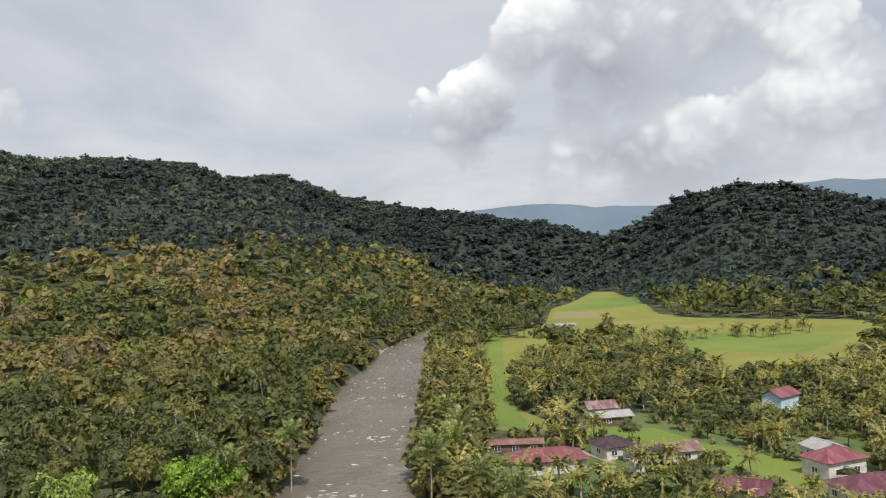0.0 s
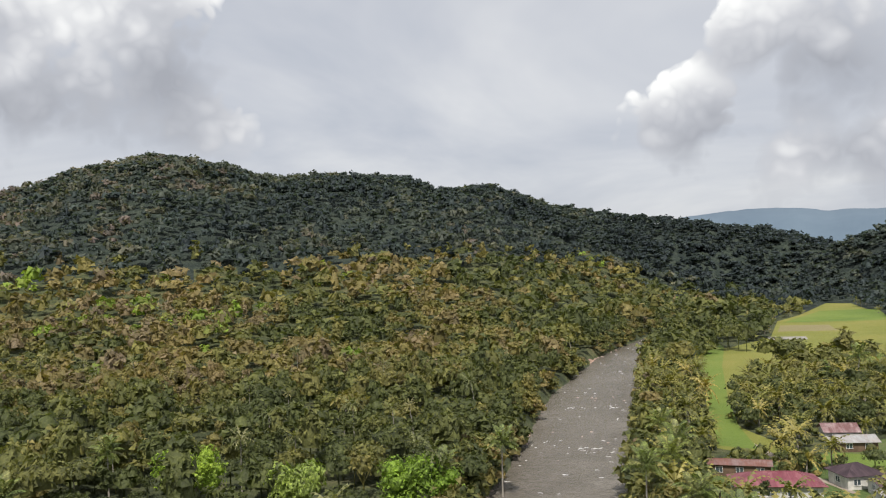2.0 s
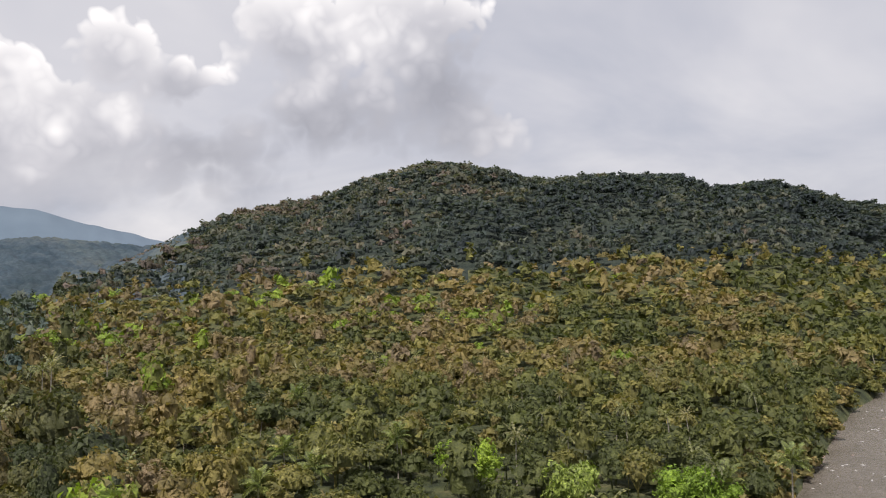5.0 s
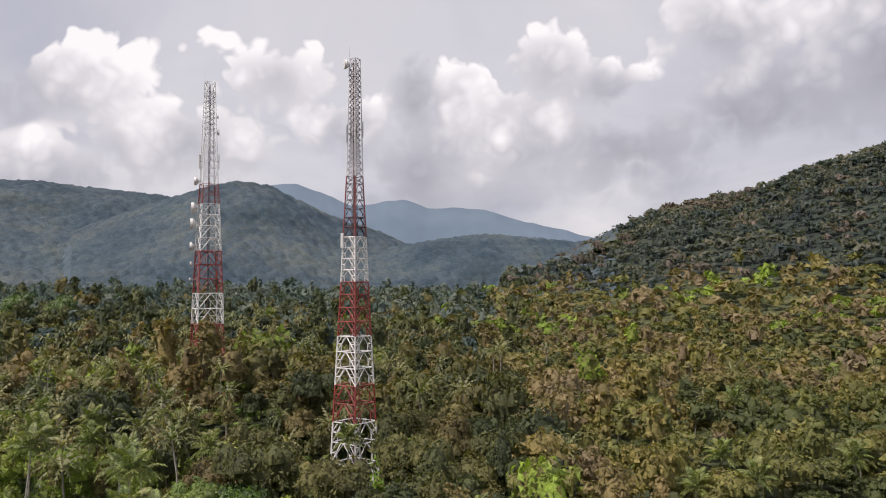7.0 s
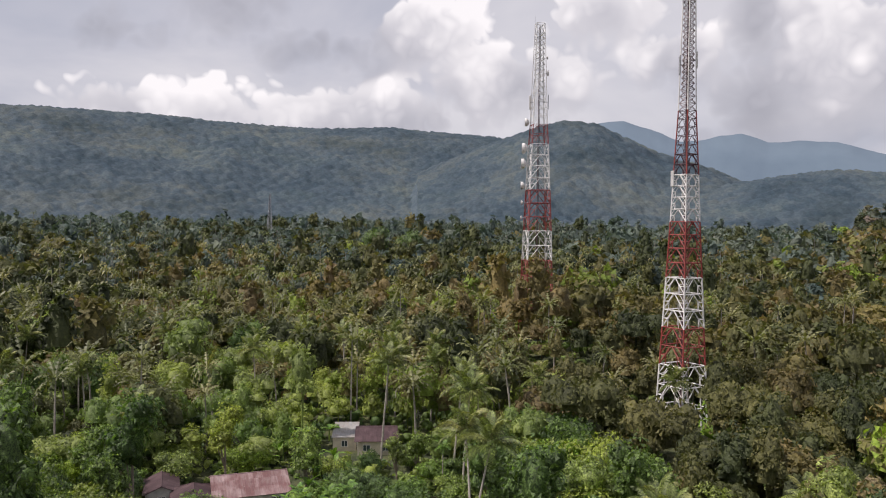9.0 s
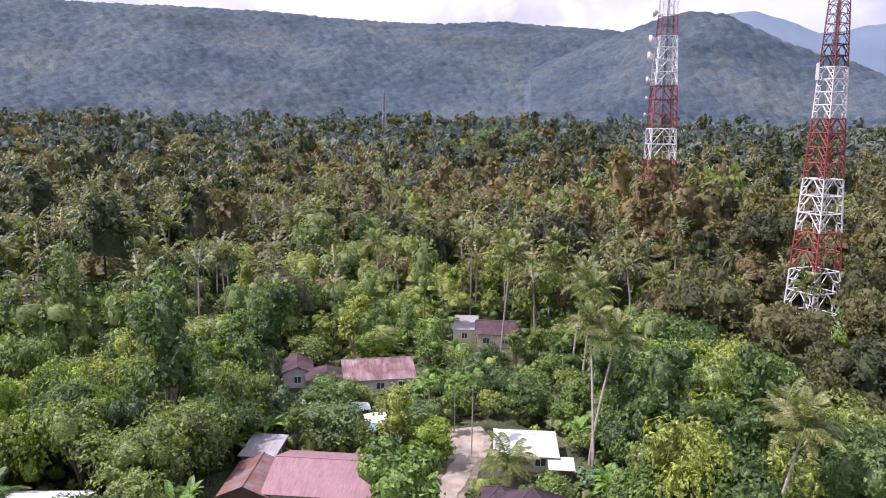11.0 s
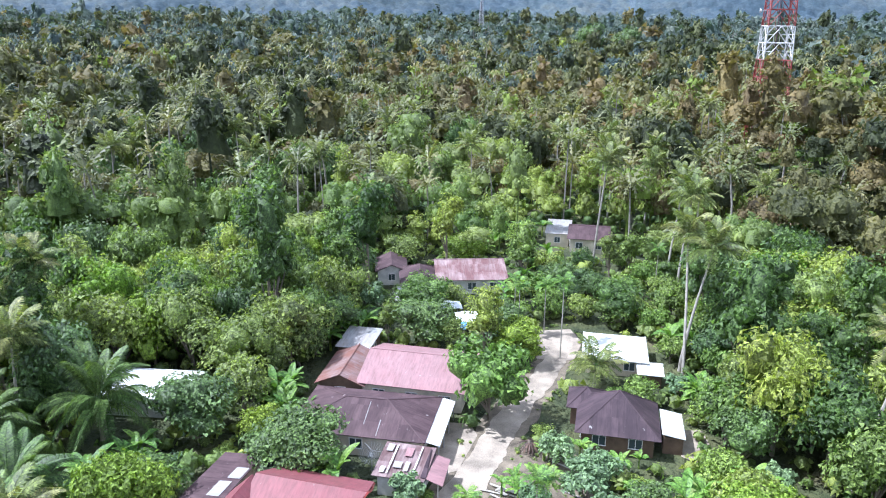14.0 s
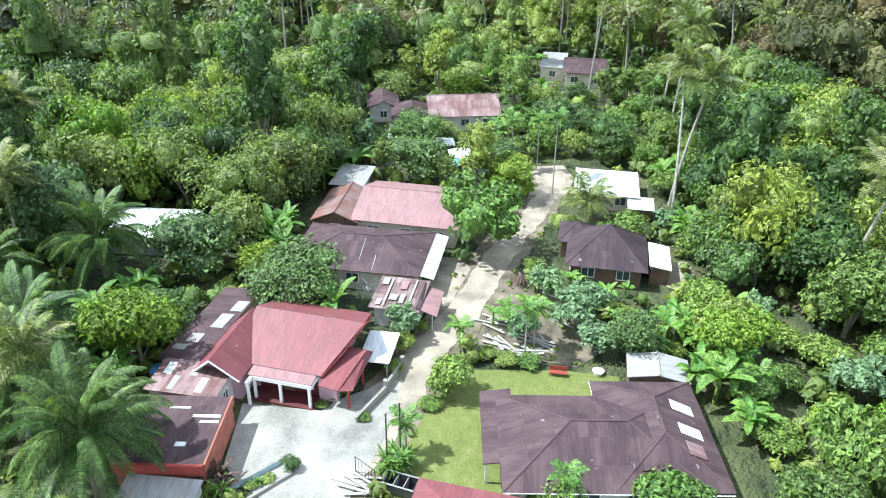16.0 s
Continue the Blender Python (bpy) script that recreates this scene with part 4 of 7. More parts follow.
# farther woodland, up to the foot of the hills
for r0, r1, area, gap, shapes, size in [(355, 580, 25, 6.4, LOW, (0.85, 1.9)), (580, 1015, 40, 8.4, DOME, (1.0, 2.2))]:
    xy = thin(scatter(rng, -36, 147, r0, r1, area), gap, rng)
    xy = xy[~is_open(xy)]
    flat_far = (xy[:, 0] > river_x(xy[:, 1])) & (land(xy[:, 0], xy[:, 1]) < 6)
    xy = xy[(rng.random(len(xy)) < np.where(flat_far, 0.75, 1.0)) & in_sight(xy)]
    on_hill = is_hill(xy) & (azimuth(xy) < 76)
    plain_side = azimuth(xy) > 63
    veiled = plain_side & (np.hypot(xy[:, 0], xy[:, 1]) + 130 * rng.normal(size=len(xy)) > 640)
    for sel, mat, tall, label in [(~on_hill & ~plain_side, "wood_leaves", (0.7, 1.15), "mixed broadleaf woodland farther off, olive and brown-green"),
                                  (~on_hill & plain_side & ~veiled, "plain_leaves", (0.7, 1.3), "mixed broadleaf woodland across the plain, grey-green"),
                                  (~on_hill & veiled, "far_plain_leaves", (0.7, 1.3), "woodland at the foot of the far hills, pale haze blue put into its leaves"),
                                  (on_hill, "hill_leaves", (0.7, 1.15), "forest on the lower hillside, cloud shade and haze painted into its leaves")]:
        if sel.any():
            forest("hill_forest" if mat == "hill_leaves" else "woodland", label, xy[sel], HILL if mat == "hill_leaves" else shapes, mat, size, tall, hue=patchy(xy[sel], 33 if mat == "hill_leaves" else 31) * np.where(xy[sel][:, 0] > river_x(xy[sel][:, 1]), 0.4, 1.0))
xy = np.concatenate([scatter(rng, -38, 58, 1005, 1320, 56), scatter(rng, -17, 2, 1340, 1900, 100)])
xy = xy[in_sight(xy)]
# tint lowered and raised by azimuth to paint the cloud shade's extent
hue = np.clip(patchy(xy, 33, 110) + np.interp(azimuth(xy), [5, 22, 34, 50], [-0.22, -0.1, 0.2, 0.1]), 0, 1)
forest("hill_forest", "forest covering the hill up to its crest, cloud shade and haze painted into its leaves", xy, HILL, "hill_leaves", (0.9, 2.1), (0.5, 0.85), hue=hue, sink=1.5)


def crown_field(x, y, cell, seed):
    """Rounded crowns standing close together: height share of the crown at each place, and its random number."""
    gx, gy = np.floor(x / cell), np.floor(y / cell)
    best, own = np.zeros_like(x), np.zeros_like(x)
    for dx in (-1, 0, 1):
        for dy in (-1, 0, 1):
            cx, cy = gx + dx, gy + dy
            u, v, w = (value_noise(cx + 0.001, cy + 0.001, seed + k) for k in (1, 2, 3))
            d = np.hypot(x - (cx + u) * cell, y - (cy + v) * cell) / (cell * (0.55 + 0.5 * w))
            h = np.sqrt(np.maximum(0, 1 - d * d)) * (0.55 + 0.6 * w)
            own = np.where(h > best, value_noise(cx + 0.001, cy + 0.001, seed + 9), own)
            best = np.maximum(best, h)
    return best, own


def far_canopy():
    """The forest on the far hills as it closes over them: crown beside crown."""
    az, rr = np.arange(53.5, 146, 0.155), np.arange(1005, 2460, 7.5)
    A, R = np.meshgrid(np.radians(az), rr)
    x, y = -np.sin(A) * R, np.cos(A) * R
    big, own = crown_field(x, y, 15.0, 71)
    small, other = crown_field(x, y, 8.5, 83)
    z = land(x, y) + 0.6 + np.maximum(12.0 * big, 8.0 * small) + rng.normal(size=x.shape) * 0.7
    tint = np.clip((fbm(x / 150, y / 150, 35, 3) - 0.5) * 1.5 + 0.4 + 0.6 * (np.where(12.0 * big > 8.0 * small, own, other) - 0.5), 0, 1)
    n = len(az)
    i, j = np.meshgrid(np.arange(len(rr) - 1), np.arange(n - 1), indexing="ij")
    q = np.stack([i * n + j, (i + 1) * n + j, (i + 1) * n + j + 1, i * n + j + 1], -1).reshape(-1, 4)
    v = np.stack([x, y, z], -1).reshape(-1, 3)
    used, where = np.unique(q[in_sight(v[q].mean(1)[:, :2], 16.0)], return_inverse=True)
    q = where.reshape(-1, 4)
    me = big_mesh("hill_forest", v[used], np.zeros((0, 3)), q, "far_hill_leaves_hazed", tint.ravel()[used])
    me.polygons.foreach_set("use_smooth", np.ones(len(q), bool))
    tagged(new("hill_forest", me), "forest closing over the far hills up to their crest, haze blue painted into its leaves", "trees", kind="stuff")


far_canopy()

# palms among the trees, far and middle distance
PALMS, FAR_PALMS, SHORT_PALMS = [], [], []
for k in range(6):
    stem, h, bend = Shape(), rng.uniform(13, 17), rng.uniform(-1.6, 1.6, 2)
    z = np.linspace(0, 1, 4)
    tube(stem, np.stack([bend[0] * z**2, bend[1] * z**2, h * z], -1), 0.27 - 0.12 * z, 4)
    v, t, q = palm_crown_low(rng, 18, 5.9, 0.12)
    PALMS.append((stem.done(), (v + (bend[0], bend[1], h), t, q)))
for k in range(5):
    stem, h = Shape(), rng.uniform(3.5, 6.5)
    tube(stem, [(0, 0, 0), (0.2, 0.1, h * 0.5), (0.3, 0.3, h)], [0.3, 0.24, 0.2], 4)
    v, t, q = palm_crown_low(rng, 20, 5.8, 0.14)
    SHORT_PALMS.append((stem.done(), (v + (0.3, 0.3, h), t, q)))
for k in range(5):
    stem, s, h = Shape(), Shape(), rng.uniform(11, 15)
    tube(stem, [(0, 0, 0), (0.3, 0.2, h)], [0.26, 0.16], 3)
    for i in range(11):
        a, lift = i * 2.4, -0.15 + 1.25 * i / 11
        L, w = 4.6 * rng.uniform(0.85, 1.1), 0.5
        c, d = np.array([math.cos(a), math.sin(a), 0]), np.array([-math.sin(a), math.cos(a), 0]) * w
        at, m, e = np.array([0.3, 0.2, h]), c * L * 0.5 + (0, 0, lift * 2.2 + 0.3), c * L * (0.98 - 0.3 * lift) + (0, 0, lift * 3.0 - 1.5)
        s.add([at, at + m + d, at + m - d, at + e], t=[(0, 1, 2), (1, 3, 2)])
    FAR_PALMS.append((stem.done(), s.done()))


def palm_mass(label, xy, size=(0.75, 1.2), shapes=None, mat="palm_leaves_mass"):
    """Many palms: one mesh of crowns, with the trunks as its part."""
    shapes, n = shapes or PALMS, len(xy)
    sc = rng.uniform(*size, n)
    place = (laid(xy), rng.uniform(0, 6.28, n), np.stack([sc, sc * rng.uniform(0.95, 1.3, n)], -1), rng.integers(0, len(shapes), n), rng.beta(1.6, 1.9, n))
    v, t, q, c = spread_copies([s[1] for s in shapes], *place)
    heads = new("palm_grove", big_mesh("palm_grove", v, t, q, mat, c, False))
    tagged(heads, label, "palms", kind="stuff")
    stems = new("palm_trunks", big_mesh("palm_trunks", *spread_copies([s[0] for s in shapes], *place)[:3], "palm_stem", None, False))
    stems.parent = heads


def towards_plain(xy):
    """Share of palms: none in the woods, most on the plain, in loose stands."""
    return np.clip((azimuth(xy) - 54) / 34, 0, 1) * np.clip(3.2 * fbm(xy[:, 0] / 55, xy[:, 1] / 55, 91, 2) - 0.85, 0.12, 1)


xy = thin(scatter(rng, -36, 4, 110, 360, 34), 4.7, rng)
xy = xy[~inside(xy, FIELD_VIEW)]
xy = xy[~is_open(xy, -1.0) & (xy[:, 0] > river_x(xy[:, 1]))]
homes = inside(xy, HAMLET)
palm_mass("coconut palms between houses and rice fields", xy[~homes], (0.7, 1.1), SHORT_PALMS, "palm_leaves_field")
few = xy[homes & ~is_open(xy, 1.0) & (rng.random(len(xy)) < np.where(xy[:, 1] < 150, 0.9, 0.5))]
palm_mass("young coconut palms round the houses", few, (0.65, 1.0), SHORT_PALMS, "palm_leaves_field")
xy = thin(scatter(rng, 62, 147, 165, 390, 105), 5.5, rng)
xy = xy[rng.random(len(xy)) < towards_plain(xy)]
palm_mass("coconut palms rising above the plain's trees", xy[~is_open(xy)], (0.75, 1.15))
xy = thin(scatter(rng, 52, 147, 390, 1000, 90), 6.0, rng)
xy = xy[rng.random(len(xy)) < towards_plain(xy)]
xy = xy[~is_open(xy)]
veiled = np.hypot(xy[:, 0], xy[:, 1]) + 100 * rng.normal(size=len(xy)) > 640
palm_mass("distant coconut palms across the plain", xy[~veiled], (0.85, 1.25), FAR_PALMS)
palm_mass("far coconut palms before the hills, haze paleness put into their leaves", xy[veiled], (0.85, 1.25), FAR_PALMS, "far_plain_leaves")
xy = thin(scatter(rng, 3, 62, 110, 420, 900), 8.0, rng)
palm_mass("scattered coconut palms in the woodland", xy[~is_open(xy)], (0.55, 0.8))
xy = scatter(rng, -36, 4, 330, 900, 500)
d = xy[:, 0] - river_x(xy[:, 1]) - river_half(xy[:, 1])
xy = xy[(d > 0) & ~is_open(xy, -2) & (land(xy[:, 0], xy[:, 1]) < 20)]
palm_mass("coconut palms along the rice fields", xy, (0.7, 1.1), SHORT_PALMS, "palm_leaves_field")
# loose palms and trees on the field itself
a, b = rng.uniform(0, 1, 52), rng.normal(size=52) * 10
xy = np.stack([60 + 135 * a + b * 0.4, 385 + 30 * a + b * 1.3], -1)
palm_mass("row of coconut palms across the rice field", xy, (0.5, 0.9), SHORT_PALMS, "palm_leaves_field")
xy = np.array([(40, 452), (36, 462), (30, 470), (34, 447), (43, 441), (27, 458)], float)
forest("field_trees", "clump of dark trees beside the drying floor", xy, FINE, "wood_leaves", (1.0, 1.5), (0.9, 1.2), hue=np.full(len(xy), 0.12))

# tall dark trees that stand above the rest of the plain
xy = thin(scatter(rng, 60, 147, 175, 900, 760), 13.0, rng)
xy = xy[~is_open(xy)]
near = np.hypot(xy[:, 0], xy[:, 1]) < 330
for sel, shapes in ((near, FINE), (~near, MID)):
    forest("emergent_trees", "tall full-crowned dark trees above the plain's woodland", xy[sel], shapes, "plain_leaves", (1.25, 2.1), (1.1, 1.5), hue=rng.beta(0.8, 3.6, sel.sum()))
forest("emergent_trees", "great spreading brown-green trees beside the far tower", np.array([(-256.0, 29), (-250, 44), (-263, 14), (-243, 58), (-270, 48)]), FINE, "plain_leaves", (1.6, 2.0), (1.1, 1.25), hue=np.array([0.72, 0.5, 0.3, 0.6, 0.4]))

# ---------------------------------------------------------------- fields, lane, lawn
patch_sheet("field", FIELDS["long_field"], 0.06, "rice_yellow", "yellow-green rice field beside the river", "rice field")
for outline, mat, label in [
        ([(12.5, 216), (13.5, 277), (17.5, 445), (30, 500), (34, 470), (26, 380), (21, 290), (20, 240), (22, 212)], "rice_green", "bright green strip of young rice"),
        ([(60, 350), (75, 352), (98, 338), (120, 350), (150, 330), (205, 385), (160, 420), (100, 425), (62, 400)], "rice_green", "green rice plot beyond the palms"),
        ([(75, 560), (112, 560), (116, 610), (84, 612)], "rice_stubble", "harvested brown rice plot"),
        ([(90, 640), (165, 640), (190, 780), (140, 770)], "rice_green", "green rice plot at the far end"),
        ([(62, 503), (84, 503), (86, 522), (64, 524)], "concrete", "pale concrete drying floor in the rice field")]:
    patch_sheet("field", outline, 0.10, mat, label, "rice field" if "rice" in mat else "drying floor")
patch_sheet("field", FIELDS["near_field"], 0.06, "rice_green", "bright green rice field between houses", "rice field")
patch_sheet("field", FIELDS["clearing"], 0.8, "rice_yellow", "small pale green clearing in the woodland", "clearing")
patch_sheet("grass", [(8, 115), (8, 200), (24, 201), (34, 207), (60, 232), (112, 238), (130, 120)], 0.03, "scrub_grass", "rough green grass and bare soil round the houses", "grass")
patch_sheet("lawn", LAWN, 0.05, "lawn_grass", "mown yellow-green lawn beside the house", "lawn")


def strip(name, line, width, z, mat, label, category):
    """A lane of given width along a line, with slightly uneven edges."""
    bm = bmesh.new()
    pts = [Vector((*p, 0)) for p in line]
    fine = [pts[i].lerp(pts[i + 1], k / 6) for i in range(len(pts) - 1) for k in range(6)] + [pts[-1]]
    rows = []
    r = random.Random(3)
    for i, p in enumerate(fine):
        d = (fine[min(i + 1, len(fine) - 1)] - fine[max(i - 1, 0)]).normalized()
        side = Vector((-d.y, d.x, 0))
        wide = width * (1.0 - 0.3 * i / len(fine))
        rows.append([bm.verts.new(p + side * (s * wide / 2 * r.uniform(0.85, 1.12)) + Vector((0, 0, z))) for s in (-1, 0, 1)])
    for a, b in zip(rows, rows[1:]):
        for k in range(2):
            f = bm.faces.new((a[k], a[k + 1], b[k + 1], b[k]))
            if f.normal.z < 0:
                f.normal_flip()
    bmesh.ops.recalc_face_normals(bm, faces=bm.faces)
    return tagged(mesh_object(name, bm, mat), label, category, kind="structure")


strip("soil_verge", LANE, 7.6, 0.03, "garden_soil", "bare sandy verge along the lane", "soil")
strip("road", LANE, 4.6, 0.09, "road_dirt", "pale sandy village lane", "lane")
strip("road", [(17, 276), (15.5, 250), (18, 228), (24, 207), (28, 191), (36, 174)], 2.2, 0.09, "road_dirt", "narrow pale footpath along the rice field", "path")
patch_sheet("pavement", COURT, 0.12, "concrete", "sunlit pale concrete forecourt", "forecourt")

# ---------------------------------------------------------------- lattice towers


def lattice_tower(label, base, turn, height, foot, taper, bands, dishes):
    """A square steel tower; bands: (share of the height where it ends, paint)."""
    tower = thing("radio_tower", label, "radio tower", m=pose(base[0], base[1], base[2], 0, 0, turn))
    shape = [(u, foot * f) for u, f in taper]

    def half(u):
        return float(np.interp(u, [a for a, _ in shape], [b for _, b in shape])) / 2

    def corner(u, k):
        s = half(u)
        return Vector(((-s, s, s, -s)[k], (-s, -s, s, s)[k], u * height))

    marks, u = [0.0], 0.0
    while u < 0.985:
        u = min(1.0, u + max(0.013, 2 * half(u) / height * 0.62))
        marks.append(u)
    marks[-1] = 1.0
    start = 0.0
    for stop, paint, *lace in bands:
        mine = [(a, b) for a, b in zip(marks, marks[1:]) if start <= (a + b) / 2 < stop]
        start = stop
        if not mine:
            continue
        for k in range(4):
            bm = bmesh.new()
            add_bar(bm, corner(mine[0][0], k), corner(mine[-1][1], k), 0.19 * (1.15 - mine[0][0] * 0.6), 4)
            part("leg", bm, paint, tower)
        for a, b in mine:
            for k in range(4):
                bm = bmesh.new()
                j = (k + 1) % 4
                r = 0.14 if a < 0.6 else 0.075
                add_bar(bm, corner(b, k), corner(b, j), r, 4)
                if half(a) > 1.6:
                    mid = (corner(b, k) + corner(b, j)) / 2
                    add_bar(bm, corner(a, k), mid, r, 4)
                    add_bar(bm, corner(a, j), mid, r, 4)
                    low = (corner(a, k) + corner(a, j)) / 2
                    add_bar(bm, corner(a, k).lerp(mid, 0.5), low.lerp(corner(a, k), 0.5), r * 0.7, 3)
                    add_bar(bm, corner(a, j).lerp(mid, 0.5), low.lerp(corner(a, j), 0.5), r * 0.7, 3)
                    for c, e in ((k, j), (j, k)):
                        add_bar(bm, corner(a, c).lerp(mid, 0.5), corner(a, c).lerp(corner(b, c), 0.5), r * 0.7, 3)
                        add_bar(bm, corner(a, c).lerp(corner(b, c), 0.5), corner(b, c).lerp(corner(b, e), 0.25), r * 0.6, 3)
                else:
                    add_bar(bm, corner(a, k), corner(b, j), r, 4)
                    add_bar(bm, corner(b, k), corner(a, j), r, 4)
                part("bracing", bm, lace[0] if lace else paint, tower)
    ladder = bmesh.new()
    for s in (-0.28, 0.28):
        add_bar(ladder, (s, 0.25, 1), (s, 0.25, height - 0.5), 0.06, 4)
    for i in range(int(height / 1.2)):
        add_bar(ladder, (-0.25, 0.3, 1 + i * 1.2), (0.25, 0.3, 1 + i * 1.2), 0.03, 3)
    part("ladder", ladder, "steel_dark", tower, "dark steel climbing ladder and cable tray")
    for way in ((-0.25, -0.1), (0.3, -0.2)):
        bm = bmesh.new()
        for k in range(3):
            add_bar(bm, (way[0] + 0.16 * (k - 1), way[1], 1), (way[0] + 0.16 * (k - 1), way[1], height * 0.99), 0.07, 4)
        part("cable_run", bm, "cable_maroon", tower, "dark maroon bundle of feeder cables")
    for u, kind, side, size in dishes:
        a = radians(side)
        d = Vector((math.cos(a), math.sin(a), 0))
        rim = half(u) * 1.25
        at = d * (rim + 0.7) + Vector((0, 0, u * height))
        if kind == "dish":
            bm = bmesh.new()
            m = Matrix.Translation(at) @ d.to_track_quat("Z", "Y").to_matrix().to_4x4()
            bmesh.ops.create_cone(bm, cap_ends=True, segments=18, radius1=size * 0.42, radius2=size, depth=size * 0.55, matrix=m)
            bmesh.ops.create_cone(bm, cap_ends=True, segments=18, radius1=size, radius2=size, depth=size * 0.5, matrix=m @ Matrix.Translation((0, 0, size * 0.5)))
            dish = part("dish_antenna", bm, "paint_white", tower, "round white microwave dish")
            bm = bmesh.new()
            add_bar(bm, d * rim * 0.7 + Vector((0, 0, u * height)), at, 0.09, 5)
            part("bracket", bm, "steel_grey", dish)
        else:
            side_way = Vector((-d.y, d.x, 0))
            for k in (-1, 0, 1):
                bm = bmesh.new()
                p = at + side_way * k * 0.75
                m = Matrix.Translation(p) @ Matrix.Rotation(a, 4, "Z")
                bmesh.ops.create_cube(bm, size=1, matrix=m @ Matrix.Diagonal((0.25, 0.4, size, 1)))
                bmesh.ops.bevel(bm, geom=bm.edges[:], offset=0.06, segments=1, affect="EDGES")
                panel = part("panel_antenna", bm, "steel_grey" if kind == "dark" else "paint_white", tower, "upright panel antenna")
                bm = bmesh.new()
                add_bar(bm, d * rim * 0.6 + Vector((0, 0, u * height)), p, 0.06, 4)
                part("bracket", bm, "steel_grey", panel)
    rod = bmesh.new()
    add_bar(rod, (-half(1), -half(1), height - 0.5), (-half(1), -half(1), height + 3.2), 0.06, 4, 0.02)
    part("lightning_rod", rod, "steel_grey", tower)
    for k in range(4):
        c = corner(0, k)
        part("footing", box(c.x - 0.8, c.x + 0.8, c.y - 0.8, c.y + 0.8, -0.6, 0.5, bevel=0.06), "concrete_old", tower)
    return tower


R_, W_ = "paint_red", "paint_white"
lattice_tower("tall square lattice tower painted in red and white bands", (-191.6, 56.5, 0), 30, 108.0, 8.8,
              [(0, 1), (0.23, 0.78), (0.47, 0.55), (0.58, 0.465), (0.72, 0.33), (0.79, 0.24), (1, 0.22)],
              [(0.126, W_), (0.23, R_), (0.343, W_), (0.471, R_), (0.583, W_), (0.715, R_, "cable_maroon"), (1.01, W_, "brace_mottled")],
              [(0.985, "dish", 235, 1.2), (0.82, "dark", 230, 4.5), (0.83, "light", 50, 4.0), (0.83, "light", 140, 3.6), (0.565, "light", 240, 3.8)])
lattice_tower("tall square lattice tower with many round dishes, red and white", (-281.8, 31.5, 0), 8, 122.0, 11.0,
              [(0, 1), (0.287, 0.80), (0.404, 0.74), (0.509, 0.65), (0.646, 0.53), (0.74, 0.42), (0.84, 0.28), (1, 0.26)],
              [(0.287, R_), (0.404, W_), (0.509, R_), (0.646, W_), (0.69, R_), (1.01, W_)],
              [(0.90, "dish", 75, 0.6), (0.855, "dish", 75, 1.0), (0.77, "light", 240, 5.0), (0.77, "dark", 75, 5.0), (0.712, "dish", 250, 1.4), (0.635, "dish", 255, 1.9),
               (0.59, "dish", 255, 1.8), (0.525, "dish", 255, 1.4), (0.475, "dish", 255, 0.8), (0.43, "dish", 255, 0.7)])

# ---------------------------------------------------------------- houses
WALL_T = 0.2


def roof_parts(house, x0, x1, y0, y1, eave, ridge, kind, mat, over=0.6, ridge_cap="", sub="roof"):
    """A roof over a rectangle: gable_x, gable_y (ridge along that axis), hip_x, hip_y, pyramid, or lean:+x etc."""
    x0, x1, y0, y1 = x0 - over, x1 + over, y0 - over, y1 + over
    T = 0.09
    cx, cy = (x0 + x1) / 2, (y0 + y1) / 2
    faces = []
    if kind.startswith("lean"):
        hi = {"+x": (0, 1, 1, 0), "-x": (1, 0, 0, 1), "+y": (0, 0, 1, 1), "-y": (1, 1, 0, 0)}[kind[5:]]
        z = [eave + (ridge - eave) * h for h in hi]
        c = [(x0, y0, z[0]), (x1, y0, z[1]), (x1, y1, z[2]), (x0, y1, z[3])]
        while not (c[0][2] == min(z) and c[1][2] == min(z)):
            c = c[1:] + c[:1]
        faces.append(c)
    else:
        along = kind[-1]
        if kind == "pyramid":
            a = b = Vector((cx, cy, ridge))
        elif along == "x":
            cut = min((y1 - y0) / 2, (x1 - x0) / 2) if kind.startswith("hip") else 0
            a, b = Vector((x0 + cut, cy, ridge)), Vector((x1 - cut, cy, ridge))
        else:
            cut = min((x1 - x0) / 2, (y1 - y0) / 2) if kind.startswith("hip") else 0
            a, b = Vector((cx, y0 + cut, ridge)), Vector((cx, y1 - cut, ridge))
        p00, p10, p11, p01 = (Vector((x, y, eave)) for x, y in ((x0, y0), (x1, y0), (x1, y1), (x0, y1)))
        if kind == "pyramid":
            faces += [(p00, p10, a), (p10, p11, a), (p11, p01, a), (p01, p00, a)]
        elif along == "x":
            faces += [(p00, p10, b, a), (p11, p01, a, b)]
            if kind.startswith("hip"):
                faces += [(p10, p11, b), (p01, p00, a)]
        else:
            faces += [(p10, p11, b, a), (p01, p00, a, b)]
            if kind.startswith("hip"):
                faces += [(p00, p10, a), (p11, p01, b)]
        if kind != "pyramid":
            bm = bmesh.new()
            add_bar(bm, a + Vector((0, 0, T)), b + Vector((0, 0, T)), 0.11, 6)
            part("ridge_cap", bm, mat, house)
        if kind.startswith("hip") or kind == "pyramid":
            for p, e in ((p00, a), (p10, a if along == "y" or kind == "pyramid" else b), (p11, b), (p01, b if along == "y" and kind != "pyramid" else a)):
                bm = bmesh.new()
                add_bar(bm, p + Vector((0, 0, T)), e + Vector((0, 0, T)), 0.09, 5)
                part("hip_cap", bm, mat, house)
    for f in faces:
        part("roof_slope", slab(f, T), mat, house)


